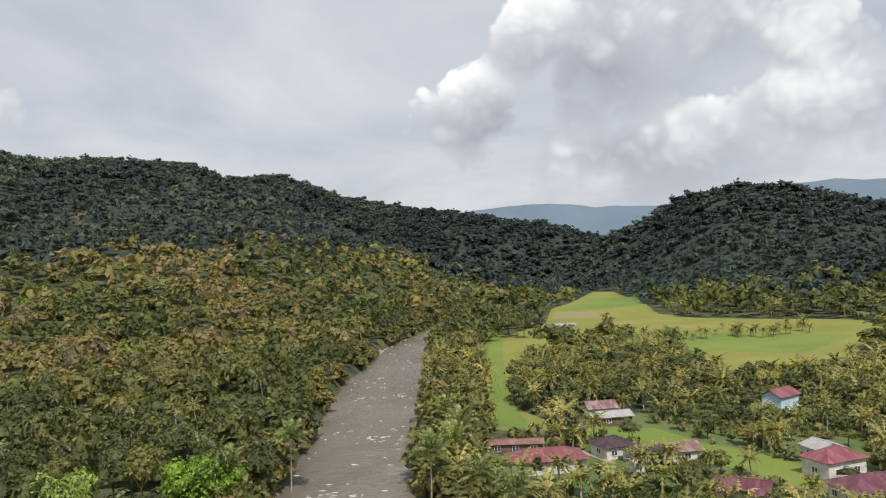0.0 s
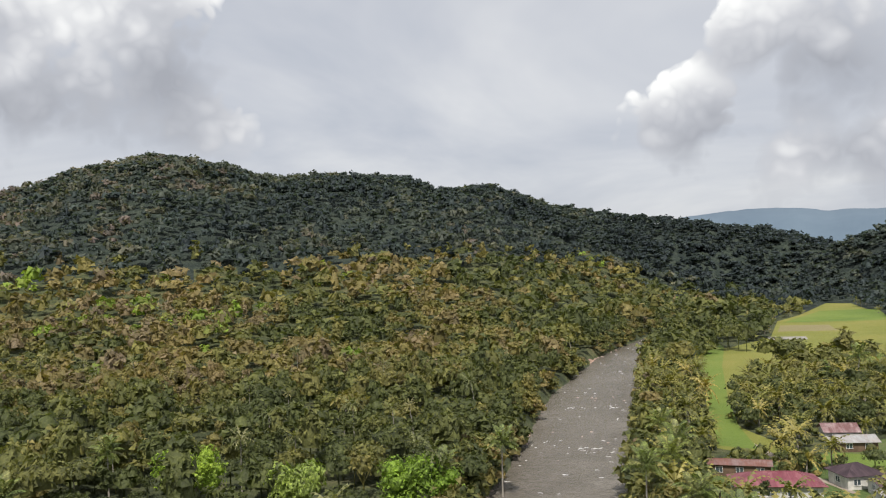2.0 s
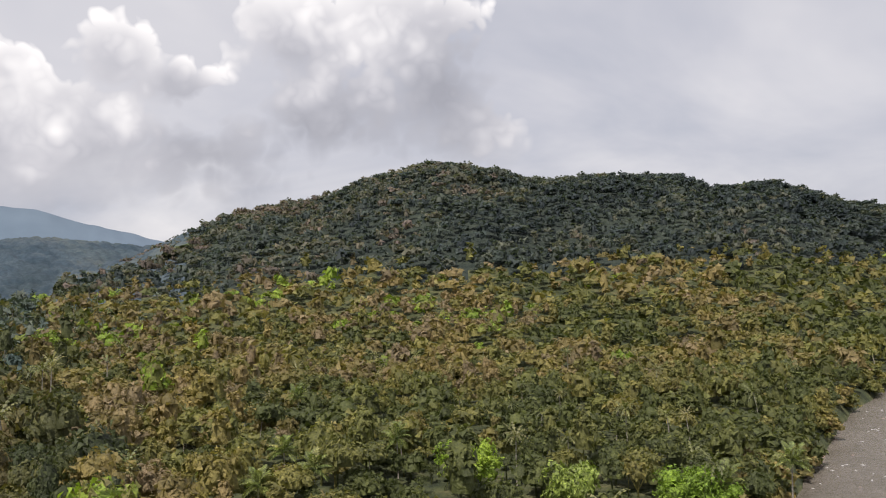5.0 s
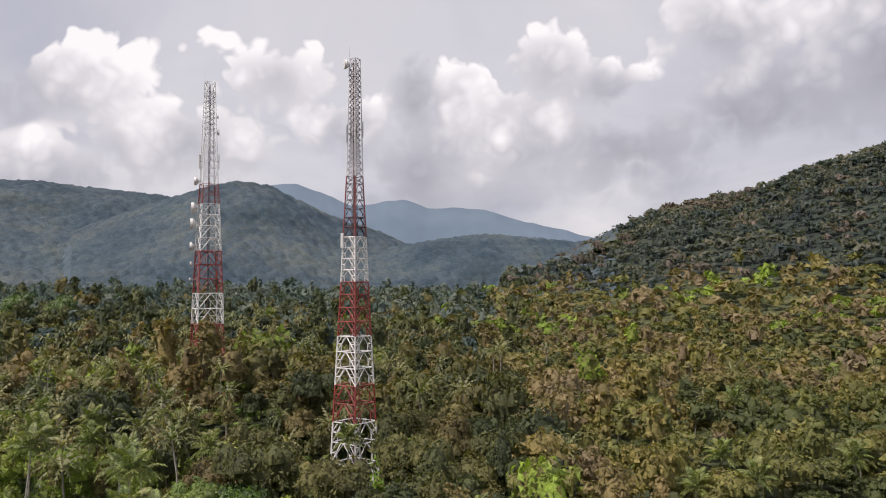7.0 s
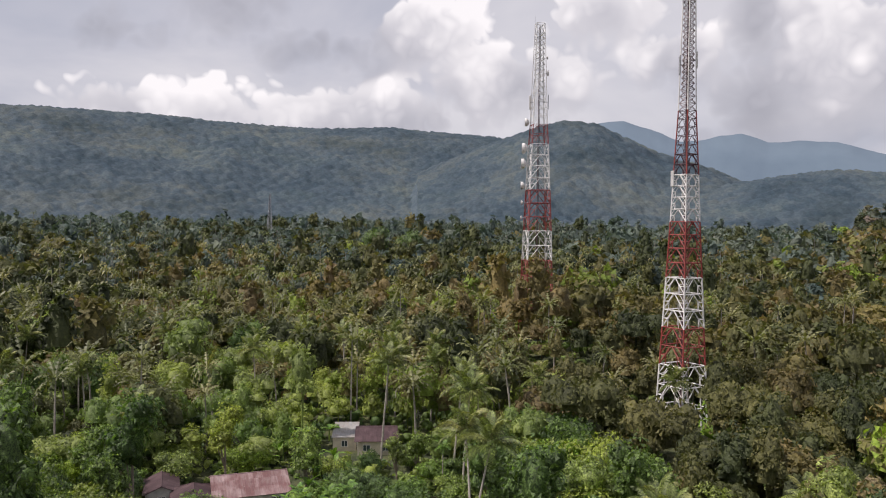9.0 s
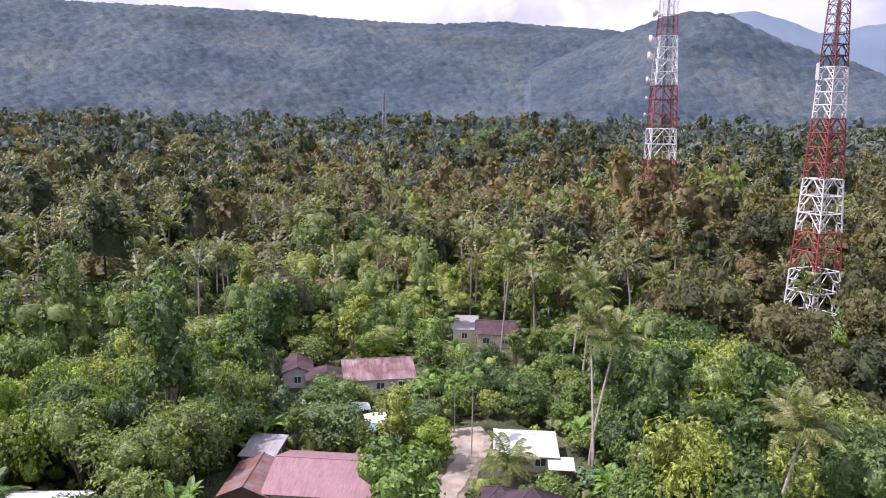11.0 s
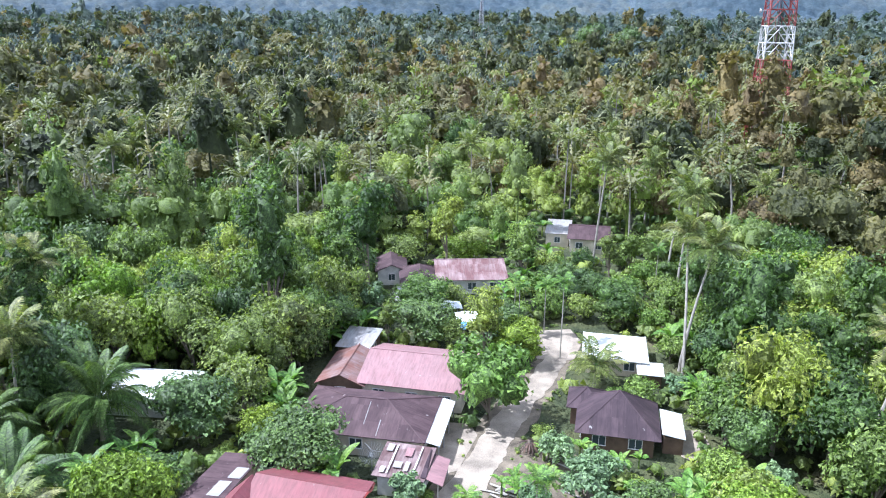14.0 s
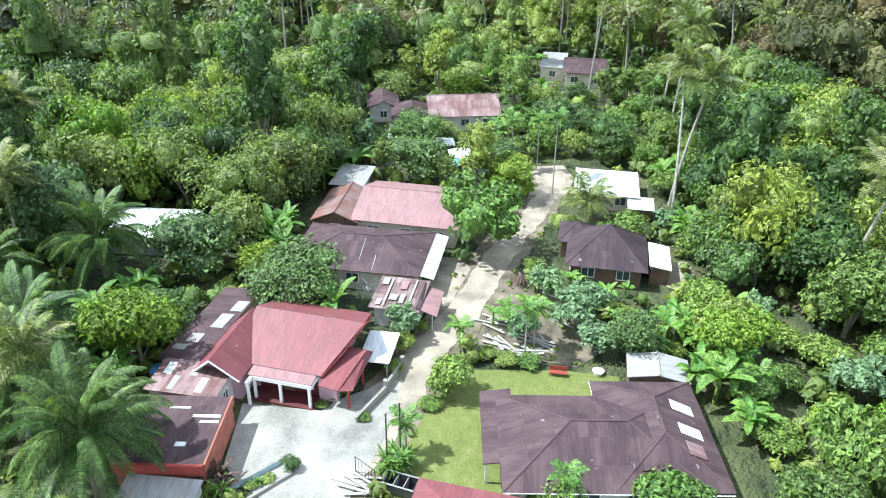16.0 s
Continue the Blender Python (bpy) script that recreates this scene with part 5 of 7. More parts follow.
def window(house, x, y, z, w, h, axis, out, frame_mat="trim_white", panes=2):
    """A window on a wall: frame, panes, sill. axis: the wall's normal axis, out: its sign."""
    def bx(u0, u1, d0, d1, z0, z1, name, mat, parent):
        if axis == "x":
            b = box(min(x + out * d0, x + out * d1), max(x + out * d0, x + out * d1), y + u0, y + u1, z0, z1)
        else:
            b = box(x + u0, x + u1, min(y + out * d0, y + out * d1), max(y + out * d0, y + out * d1), z0, z1)
        return part(name, b, mat, parent)
    win = bx(-w / 2, w / 2, 0.0, 0.03, z, z + h, "window", "dark_inside", house)
    for k in range(panes):
        a = -w / 2 + w * k / panes
        bx(a + 0.05, a + w / panes - 0.05, 0.032, 0.05, z + 0.05, z + h - 0.05, "pane", "window_glass", win)
    for k in range(panes + 1):
        a = -w / 2 + w * k / panes
        bx(a - 0.04, a + 0.04, 0.03, 0.10, z, z + h, "frame_bar", frame_mat, win)
    for zz in (z - 0.06, z + h):
        bx(-w / 2 - 0.06, w / 2 + 0.06, 0.03, 0.13, zz, zz + 0.07, "sill", frame_mat, win)


def door(house, x, y, w, h, axis, out, mat="wall_wood"):
    if axis == "x":
        b = box(min(x, x + out * 0.05), max(x, x + out * 0.05), y - w / 2, y + w / 2, 0.05, h)
    else:
        b = box(x - w / 2, x + w / 2, min(y, y + out * 0.05), max(y, y + out * 0.05), 0.05, h)
    part("door", b, mat, house)


def walls(house, x0, x1, y0, y1, top, mat, gable="", ridge=0.0, base=0.0):
    """Four walls, with gable triangles where the roof has them."""
    t = WALL_T
    for b in ((x0, x1, y0, y0 + t), (x0, x1, y1 - t, y1), (x0, x0 + t, y0 + t, y1 - t), (x1 - t, x1, y0 + t, y1 - t)):
        part("wall", box(*b, base, top), mat, house)
    if gable:
        for s in (0, 1):
            bm = bmesh.new()
            if gable == "x":
                x = (x0, x1 - t)[s]
                tri = [(x, y0, top), (x, y1, top), (x, (y0 + y1) / 2, ridge)]
                off = (t, 0, 0)
            else:
                y = (y0, y1 - t)[s]
                tri = [(x0, y, top), (x1, y, top), ((x0 + x1) / 2, y, ridge)]
                off = (0, t, 0)
            a = [bm.verts.new(p) for p in tri]
            b = [bm.verts.new(Vector(p) + Vector(off)) for p in tri]
            bm.faces.new(a)
            bm.faces.new(b[::-1])
            for i in range(3):
                bm.faces.new((a[i], a[(i + 1) % 3], b[(i + 1) % 3], b[i]))
            bmesh.ops.recalc_face_normals(bm, faces=bm.faces)
            part("gable_wall", bm, mat, house)


def house_at(label, x, y, turn, category="house", name="house", group="village houses"):
    return thing(name, label, category, group, m=pose(x, y, 0, 0, 0, turn))


def simple_house(label, x, y, turn, lx, ly, eave, ridge, kind, roof, wall="wall_cream", over=0.7, name="house", windows=True):
    """A one-room-deep house: local x is lx long, y is ly long."""
    h = house_at(label, x, y, turn, name.replace("_", " "), name)
    x0, x1, y0, y1 = -lx / 2, lx / 2, -ly / 2, ly / 2
    g = kind[-1] if kind.startswith("gable") else ""
    drop = over * (ridge - eave) / (max(0.5, (ly if g == "x" else lx) / 2 + over)) if kind != "lean" else 0
    walls(h, x0, x1, y0, y1, eave + (drop * 0.8 if g else 0.0), wall, g, ridge - 0.12)
    roof_parts(h, x0, x1, y0, y1, eave, ridge, kind, roof, over)
    if windows:
        for s, axis in ((1, "x"), (-1, "x"), (1, "y"), (-1, "y")):
            span = ly if axis == "x" else lx
            for k in range(max(1, int(span / 4))):
                u = -span / 2 + span * (k + 0.5) / max(1, int(span / 4))
                if axis == "x":
                    window(h, s * lx / 2, u, 0.95, min(1.5, span / 4), 1.2, "x", s)
                else:
                    window(h, u, s * ly / 2, 0.95, min(1.5, span / 4), 1.2, "y", s)
    return h


# house with the red roof, its porch, wing and lean-tos
def slopes(house, mat, *faces):
    for f in faces:
        part("roof_slope", slab(f, 0.09), mat, house)


def red_house():
    h = house_at("large house under a faded red metal roof with a white-posted porch", -60.5, -34.5, 0)
    walls(h, -5.4, 4.0, -3.6, 4.2, 3.0, "wall_pink")
    # main roof: the ridge juts out beyond the eaves
    a, b = (-1.1, -4.4, 5.6), (-1.1, 7.0, 5.6)
    slopes(h, "roof_red", [(4.6, -4.4, 2.95), (4.6, 4.6, 2.95), b, a], [(-6.6, 5.6, 2.95), (-6.6, -4.6, 2.95), a, b])
    for s in (1, -1):
        bm = bmesh.new()
        p, e = Vector((4.6 if s > 0 else -6.6, 4.6 if s > 0 else 5.6, 2.9)), Vector((-1.1, 7.0, 5.6))
        mid = p.lerp(e, 0.5) - Vector((0, 0.0, 0.35))
        for u, v in ((p, mid), (mid, e)):
            add_bar(bm, u, v, 0.13, 4)
        part("barge_board", bm, "trim_red", h)
    tri = bmesh.new()
    pts = [(4.0, 4.2, 3.0), (-5.4, 4.2, 3.0), (-1.1, 4.2, 5.2)]
    u = [tri.verts.new(p) for p in pts]
    v = [tri.verts.new((p[0], p[1] - 0.2, p[2])) for p in pts]
    tri.faces.new(u)
    tri.faces.new(v[::-1])
    for i in range(3):
        tri.faces.new((u[i], u[(i + 1) % 3], v[(i + 1) % 3], v[i]))
    part("gable_wall", tri, "wall_pink", h)
    # front wing, its ridge as high as the main one
    walls(h, 1.0, 6.3, -6.9, -2.9, 2.95, "wall_pink", "x", 4.75)
    slopes(h, "roof_red", [(7.1, -2.4, 2.8), (2.0, -2.4, 3.1), (-1.0, -4.7, 5.45), (7.6, -4.9, 5.0)], [(-1.0, -7.4, 2.85), (7.1, -7.4, 2.85), (7.6, -4.9, 5.0), (-1.0, -4.7, 5.45)])
    for yy in (-2.4, -7.4):
        bm = bmesh.new()
        add_bar(bm, (7.15, yy, 2.8), (7.65, -4.9, 5.0), 0.11, 4)
        part("barge_board", bm, "trim_white", h)
    window(h, 6.3, -4.9, 0.9, 1.8, 1.3, "x", 1)
    # porch
    part("porch_roof", slab([(5.9, -2.2, 2.72), (5.9, 4.2, 2.72), (3.9, 4.2, 2.95), (3.9, -2.2, 2.95)], 0.1), "roof_pink", h)
    part("porch_beam", box(5.7, 5.95, -1.7, 4.2, 2.30, 2.72), "trim_white", h)
    part("porch_beam", box(5.96, 7.0, -1.95, -1.7, 2.30, 2.72), "trim_white", h)
    part("porch_beam", box(4.0, 5.7, 3.95, 4.2, 2.35, 2.72), "trim_white", h)
    for xx, yy in ((6.75, -1.75), (5.72, -1.6), (5.72, 1.0), (5.72, 3.9)):
        part("post", box(xx, xx + 0.26, yy - 0.13, yy + 0.13, 0.1, 2.32, bevel=0.03), "trim_white", h)
    part("porch_floor", box(4.0, 6.2, -2.0, 4.2, 0.0, 0.2), "porch_maroon", h)
    part("porch_wall", box(4.004, 4.06, -2.0, 4.1, 0.2, 2.9), "porch_maroon", h)
    door(h, 4.06, 1.0, 1.1, 2.2, "x", 1)
    for yy in (-0.9, 2.9):
        window(h, 4.06, yy, 0.9, 1.2, 1.2, "x", 1)
    # side wing
    slopes(h, "roof_red", [(5.4, 4.6, 2.45), (5.6, 6.6, 2.35), (0.2, 7.6, 3.4), (0.2, 5.6, 3.4)], [(5.6, 6.6, 2.35), (4.8, 7.7, 2.0), (-0.6, 7.9, 2.7), (0.2, 7.6, 3.4)])
    walls(h, 0.6, 4.4, 4.2, 6.0, 2.5, "wall_pink")
    for xx in (1.2, 5.0):
        part("post", box(xx - 0.1, xx + 0.1, 7.3, 7.5, 0, 2.2), "trim_red", h)
    # brown lean-to along the far side, with pale sheets
    roof_parts(h, -7.6, 5.4, -11.6, -7.6, 2.6, 3.0, "lean:+y", "roof_purple", 0.3)
    walls(h, -7.6, 5.4, -11.6, -7.8, 2.45, "wall_cream")
    for xx, yy, w in ((1.2, -9.9, 1.5), (-2.6, -8.7, 2.6), (-5.2, -8.2, 2.0), (3.2, -10.6, 0.9)):
        z = 2.72 + 0.087 * (yy + 11.9)
        part("roof_sheet", slab([(xx, yy - 0.7, z - 0.06), (xx + w, yy - 0.7, z - 0.06), (xx + w, yy + 0.7, z + 0.06), (xx, yy + 0.7, z + 0.06)], 0.03), "roof_zinc", h, "pale zinc sheet")


red_house()
lean = simple_house("patched low roof of rusty and pale metal sheets", -52.4, -41.3, 4, 3.8, 6.4, 2.9, 3.25, "lean:-x", "roof_rust_red", "wall_white", 0.3, "lean_to")
for xx, yy, w, d, mat in ((-0.9, -2.4, 1.6, 0.8, "roof_white"), (0.9, -1.2, 1.8, 0.6, "roof_zinc"), (-1.0, 0.2, 1.5, 0.7, "roof_zinc"), (0.8, 1.5, 1.9, 0.7, "roof_white"), (-0.8, 2.5, 1.5, 0.6, "roof_rust")):
    za, zb = 3.16 - 0.08 * (xx - w / 2), 3.16 - 0.08 * (xx + w / 2)
    part("roof_sheet", slab([(xx + w / 2, yy - d / 2, zb), (xx + w / 2, yy + d / 2, zb), (xx - w / 2, yy + d / 2, za), (xx - w / 2, yy - d / 2, za)], 0.03), mat, lean, "patched metal sheet")
g = simple_house("garage with a flat purple-brown metal roof and brick-red parapet", -46.0, -38.9, 13, 8.2, 7.2, 2.85, 3.05, "lean:-x", "roof_purple", "wall_brick", 0.1, "garage", False)
part("parapet", box(-4.3, 4.2, 3.62, 3.76, 2.3, 3.18), "wall_brick", g)
for xx, yy, w, d in ((-1.6, 2.2, 0.35, 2.4), (-0.9, 2.6, 0.3, 1.6), (1.8, 1.0, 0.5, 0.9), (-2.6, -0.4, 0.25, 1.8)):
    part("roof_sheet", slab([(xx + w / 2, yy - d / 2, 3.07 - 0.024 * (xx + w / 2)), (xx + w / 2, yy + d / 2, 3.07 - 0.024 * (xx + w / 2)), (xx - w / 2, yy + d / 2, 3.07 - 0.024 * (xx - w / 2)), (xx - w / 2, yy - d / 2, 3.07 - 0.024 * (xx - w / 2))], 0.03), "roof_white", g, "loose pale metal sheet")
part("parapet", box(4.1, 4.4, -3.8, 3.6, 2.2, 3.1), "trim_red", g)
simple_house("low shed roofed with rusty and shiny zinc sheets", -40.2, -37.0, 8, 2.4, 5.8, 1.9, 2.2, "lean:-x", "roof_zinc", "wall_white", 0.2, "shed", False)
c = house_at("open carport with a white sheet roof beside the red house", -62.4, -26.4, 5, "carport", "carport")
roof_parts(c, -2.6, 2.2, -1.5, 1.4, 2.2, 2.38, "lean:-x", "roof_white", 0.1)
for x in (-2.4, 2.0):
    for y in (-1.3, 1.2):
        part("post", box(x - 0.06, x + 0.06, y - 0.06, y + 0.06, 0, 2.25), "steel_grey", c)
    part("beam", box(x - 0.05, x + 0.05, -1.5, 1.4, 2.1, 2.2), "steel_grey", c)
b = simple_house("house under a weathered purple-brown hip roof", -80.9, -34.8, 5, 10.0, 15.0, 2.7, 4.6, "hip_y", "roof_purple", "wall_cream", 0.6)
part("awning", slab([(-5.6, 9.7, 2.3), (5.2, 9.7, 2.3), (5.2, 7.7, 2.75), (-5.6, 7.7, 2.75)][::-1], 0.06), "roof_white", b, "bright white metal awning")
for yy, w, u0, u1 in ((0.6, 0.06, 0.3, 0.9), (2.4, 0.07, 0.05, 0.45)):
    p, q = [(5.6 - 5.6 * u, 2.82 + 1.9 * u) for u in (u0, u1)]
    part("roof_sheet", slab([(p[0], yy, p[1]), (p[0], yy + w, p[1]), (q[0], yy + w, q[1]), (q[0], yy, q[1])], 0.03), "roof_zinc", b, "narrow pale edge of a lifted sheet")
for xx in (-5.2, -1.8, 1.6, 4.9):
    part("post", box(xx - 0.06, xx + 0.06, 9.5, 9.62, 0, 2.3), "steel_grey", b)
simple_house("long cream house under a pale pink metal roof", -94.2, -32.0, 3, 11.6, 13.0, 3.0, 5.0, "gable_y", "roof_pink", "wall_cream", 0.7)
simple_house("wooden annex under a rusty patched gable roof", -91.8, -41.4, 6, 9.0, 5.6, 2.6, 4.0, "gable_x", "roof_rust", "wall_wood", 0.5)
simple_house("small hut with a pale grey roof behind the pink house", -101.6, -43.8, 3, 6.0, 4.4, 2.6, 3.1, "lean:-x", "roof_zinc", "wall_wood", 0.4, "hut")
simple_house("house under a pink and brown rust-streaked metal roof", -138.0, -36.0, 20, 11.0, 12.0, 2.8, 4.9, "gable_y", "roof_rust_red", "wall_white", 0.6)
simple_house("front part of the house under a purple hip roof", -131.5, -43.6, 20, 10.0, 6.5, 2.75, 4.6, "hip_x", "roof_purple", "wall_white", 0.5)
simple_house("side wing with a grey-brown gable roof and white front", -137.0, -51.0, 20, 8.0, 5.0, 2.7, 4.0, "gable_x", "roof_purple", "wall_white", 0.5)
simple_house("low white annex with a grey roof among the trees", -122.5, -42.6, 15, 5.0, 4.0, 2.4, 2.9, "lean:-x", "roof_zinc", "wall_white", 0.4)
simple_house("pale house with a dark doorway under a grey-purple roof", -172, -16.5, 4, 12.0, 8.0, 3.0, 4.4, "gable_y", "roof_purple", "wall_cream", 0.6)
simple_house("flat-roofed white annex of the far house", -175, -23.6, 4, 12.0, 5.0, 2.9, 3.1, "lean:-x", "roof_zinc", "wall_cream", 0.3)
w = simple_house("small house under a bright white zinc roof", -109.8, -7.5, 4, 8.2, 8.0, 2.5, 3.6, "hip_y", "roof_white", "wall_cream", 0.6)
simple_house("little lean-to with white roof sheets", -104.6, -2.4, 4, 3.0, 3.0, 1.9, 2.2, "lean:-x", "roof_white", "wall_wood", 0.3, "lean_to", False)
simple_house("dark wooden house under a steep brown pyramid roof", -88.6, -6.0, 3, 8.0, 8.2, 2.5, 6.0, "pyramid", "roof_dark", "wall_wood", 0.7)
simple_house("small dark pyramid-roofed kitchen behind the wooden house", -92.5, -10.0, 3, 4.5, 3.6, 2.4, 4.0, "pyramid", "roof_dark", "wall_wood", 0.5, "kitchen", False)
simple_house("open shelter with a bleached white roof", -89.2, 0.3, 3, 5.8, 2.2, 2.1, 2.5, "lean:-y", "roof_white", "wall_wood", 0.2, "shelter", False)


def edge_bar(p, q, r=0.06):
    bm = bmesh.new()
    add_bar(bm, p, q, r, 4)
    return bm


def brown_house():
    h = house_at("large house under a wide purple-brown metal roof", -54.3, -4.4, 14)
    walls(h, -4.9, 5.4, -7.6, 7.4, 2.75, "wall_white")
    roof_parts(h, -4.9, 5.4, -7.6, 7.4, 2.7, 4.9, "hip_y", "roof_purple", 0.7)
    walls(h, -7.2, -4.9, 1.4, 8.6, 2.75, "wall_white")
    roof_parts(h, -7.2, 5.4, 1.0, 9.2, 2.72, 4.7, "hip_x", "roof_purple", 0.5)
    roof_parts(h, -6.0, 2.6, -9.4, -7.2, 2.5, 2.9, "lean:+y", "roof_purple", 0.3)
    for xx in (-5.8, -1.8, 2.4):
        part("post", box(xx - 0.1, xx + 0.1, -9.5, -9.3, 0, 2.5), "trim_white", h)
    for yy in (-5.5, -1.5, 2.5):
        window(h, 5.4, yy, 0.9, 1.8, 1.2, "x", 1)
    door(h, 5.42, 5.0, 1.0, 2.05, "x", 1)
    for xx in (-3, 1, 4):
        window(h, xx, -7.6, 0.9, 1.4, 1.2, "y", -1)
    for u, v in ((-3.6, 7.5), (-0.6, 7.5)):
        z = 4.78 - 0.46 * (v - 5.3)
        part("skylight_sheet", slab([(u, v + 1.1, z - 0.51), (u + 1.3, v + 1.1, z - 0.51), (u + 1.3, v - 0.9, z + 0.42), (u, v - 0.9, z + 0.42)], 0.05), "roof_white", h, "pale translucent roof sheet")
    for p, q in (((-5.62, -8.3, 2.72), (-5.62, 0.4, 2.72)), ((6.12, -8.3, 2.72), (6.12, 9.6, 2.72)), ((-7.72, 0.5, 2.74), (-5.7, 0.5, 2.74)), ((-7.72, 0.5, 2.74), (-7.72, 9.7, 2.74))):
        part("fascia", edge_bar(p, q), "trim_white", h, "thin white edge trim")
    part("roof_sheet", slab([(1.6, 8.2, 3.52), (3.2, 8.2, 3.52), (3.2, 6.7, 4.2), (1.6, 6.7, 4.2)], 0.04), "roof_rust_red", h)


brown_house()
simple_house("tin-roofed annex with weathered zinc and rusty sheets", -66.0, 0.4, 4, 3.4, 5.4, 2.4, 3.0, "gable_x", "roof_zinc", "wall_wood", 0.2, "annex", False)
hut = simple_house("small hut with a patched brown and white metal roof", -71.8, -27.2, 2, 4.6, 4.6, 2.45, 3.2, "lean:-x", "roof_rust_brown", "wall_white", 0.5, "hut")
part("side_roof", slab([(2.5, 4.7, 2.15), (-2.5, 4.4, 2.25), (-2.3, 2.9, 2.75), (2.3, 2.9, 2.6)], 0.05), "roof_pink", hut, "tilted pink metal sheets over the side of the hut")
part("side_roof", slab([(2.3, 2.88, 2.62), (-2.3, 2.88, 2.77), (-2.3, 2.3, 3.35), (2.3, 2.3, 2.75)], 0.05), "roof_dark", hut, "dark upper strip of the side roof")
for xx in (-2.2, 2.2):
    part("post", box(xx - 0.06, xx + 0.06, 4.1, 4.22, 0, 2.25), "timber_grey", hut)
simple_house("house with a red metal roof below the lawn", -40.9, -12.9, 0, 9.0, 8.0, 2.9, 4.3, "hip_x", "roof_red", "wall_cream", 0.6)
simple_house("house with a rusty pink roof among garden trees", -66.0, -83.0, 15, 7.0, 8.0, 2.8, 4.2, "gable_y", "roof_rust_red", "wall_white", 0.6)
simple_house("house with a pale white zinc roof hidden by trees", -80.0, -64.0, 10, 7.0, 11.0, 2.8, 3.9, "gable_y", "roof_white", "wall_white", 0.6)

# houses by the rice fields
simple_house("long house with a red metal roof and white walls", 20.5, 171.5, 6, 16.0, 8.0, 2.9, 4.8, "hip_x", "roof_crimson", "wall_white", 0.8)
simple_house("low brown-roofed building beside the rice field", 15.0, 187.5, -4, 13.0, 5.0, 2.6, 3.3, "gable_x", "roof_rust", "wall_wood", 0.5)
simple_house("dark purple-roofed house by the village path", 37.5, 181.0, 20, 8.0, 7.0, 2.8, 4.6, "hip_x", "roof_dark", "wall_white", 0.6)
simple_house("grey-purple roofed shed with zinc patches", 43.0, 174.5, 15, 8.0, 5.0, 2.4, 3.2, "gable_x", "roof_purple", "wall_white", 0.5, "shed")
simple_house("low shed with shiny zinc roof", 41.5, 168.5, 20, 7.0, 4.0, 2.0, 2.6, "gable_x", "roof_zinc", "wall_white", 0.4, "shed", False)
simple_house("small house with a red-purple roof", 51.5, 174.5, 10, 7.0, 6.0, 2.6, 4.0, "gable_x", "roof_rust_red", "wall_white", 0.6)
simple_house("two-storey pale blue house under a bright red roof", 94.0, 220.5, 35, 9.0, 6.0, 4.6, 6.4, "gable_x", "roof_crimson", "wall_blue", 0.6)
simple_house("white house under a pinkish red roof", 78.0, 158.5, 20, 10.0, 7.0, 3.6, 5.6, "hip_x", "roof_crimson", "wall_white", 0.6)
simple_house("annex with a grey zinc roof by the rice field", 81.5, 170.0, 10, 7.0, 6.0, 2.8, 4.0, "gable_y", "roof_zinc", "wall_white", 0.5)
simple_house("wide house with a purple-red hip roof and cream walls", 78.0, 141.0, 8, 16.0, 8.0, 3.0, 5.2, "hip_x", "roof_crimson_dark", "wall_cream", 0.8)
simple_house("house with a purple metal roof among palms", 53.5, 143.0, -28, 9.0, 6.5, 2.8, 4.6, "gable_x", "roof_crimson_dark", "wall_cream", 0.6)
simple_house("house with a faded red roof behind the palm grove", 43.0, 224.0, 5, 8.0, 6.0, 2.8, 4.5, "gable_x", "roof_rust_red", "wall_white", 0.6)
simple_house("low barn with a rusty zinc roof in the palm grove", 44.5, 214.0, 8, 9.0, 6.0, 2.4, 3.6, "gable_x", "roof_zinc", "wall_wood", 0.6, "barn")

# ---------------------------------------------------------------- garden trees, each a thing of its own
rng = np.random.default_rng(21)


def shape_mesh(name, shape, mat):
    return big_mesh(name, *(shape.done() if isinstance(shape, Shape) else shape), mat)


def child(name, me, parent, m=None, label=""):
    ob = new(name, me)
    ob.parent = parent
    if m is not None:
        ob.matrix_basis = m
    if label:
        ob["label"] = label
    return ob


def tree_kind(name, label, mat, h, w, base, blobs_n, leaf, count, stem=0.16, limbs=4, spread=0.62, up=0.35):
    """A prototype tree: tapered trunk with limbs, crown of leaf clumps. Returns (name, label, trunk mesh, crown mesh)."""
    blobs = crown_blobs(rng, h, w, base, blobs_n + 4, spread)
    s = Shape()
    core(s, rng, blobs[:blobs_n], 0.74, 0.3)
    leaves_on(s, rng, blobs, count, leaf, up)
    wood = Shape()
    z = np.linspace(0, 1, 5)
    lean = rng.uniform(-0.5, 0.5, 2)
    tube(wood, np.stack([lean[0] * z * z, lean[1] * z * z, -0.3 + (base + h * 0.45) * z], -1), stem * (1.25 - 0.85 * z), 6)
    for (c, _) in blobs[1:limbs + 1]:
        foot = np.array([lean[0] * 0.3, lean[1] * 0.3, base * rng.uniform(0.6, 0.95)])
        c = np.array(c)
        mid = foot * 0.45 + c * 0.55 + (0, 0, -0.15 * h * 0.3)
        tube(wood, [foot, mid, c], [stem * 0.6, stem * 0.4, stem * 0.16], 5)
    return name, label, shape_mesh("trunk", wood, "bark"), shape_mesh("crown", s, mat)


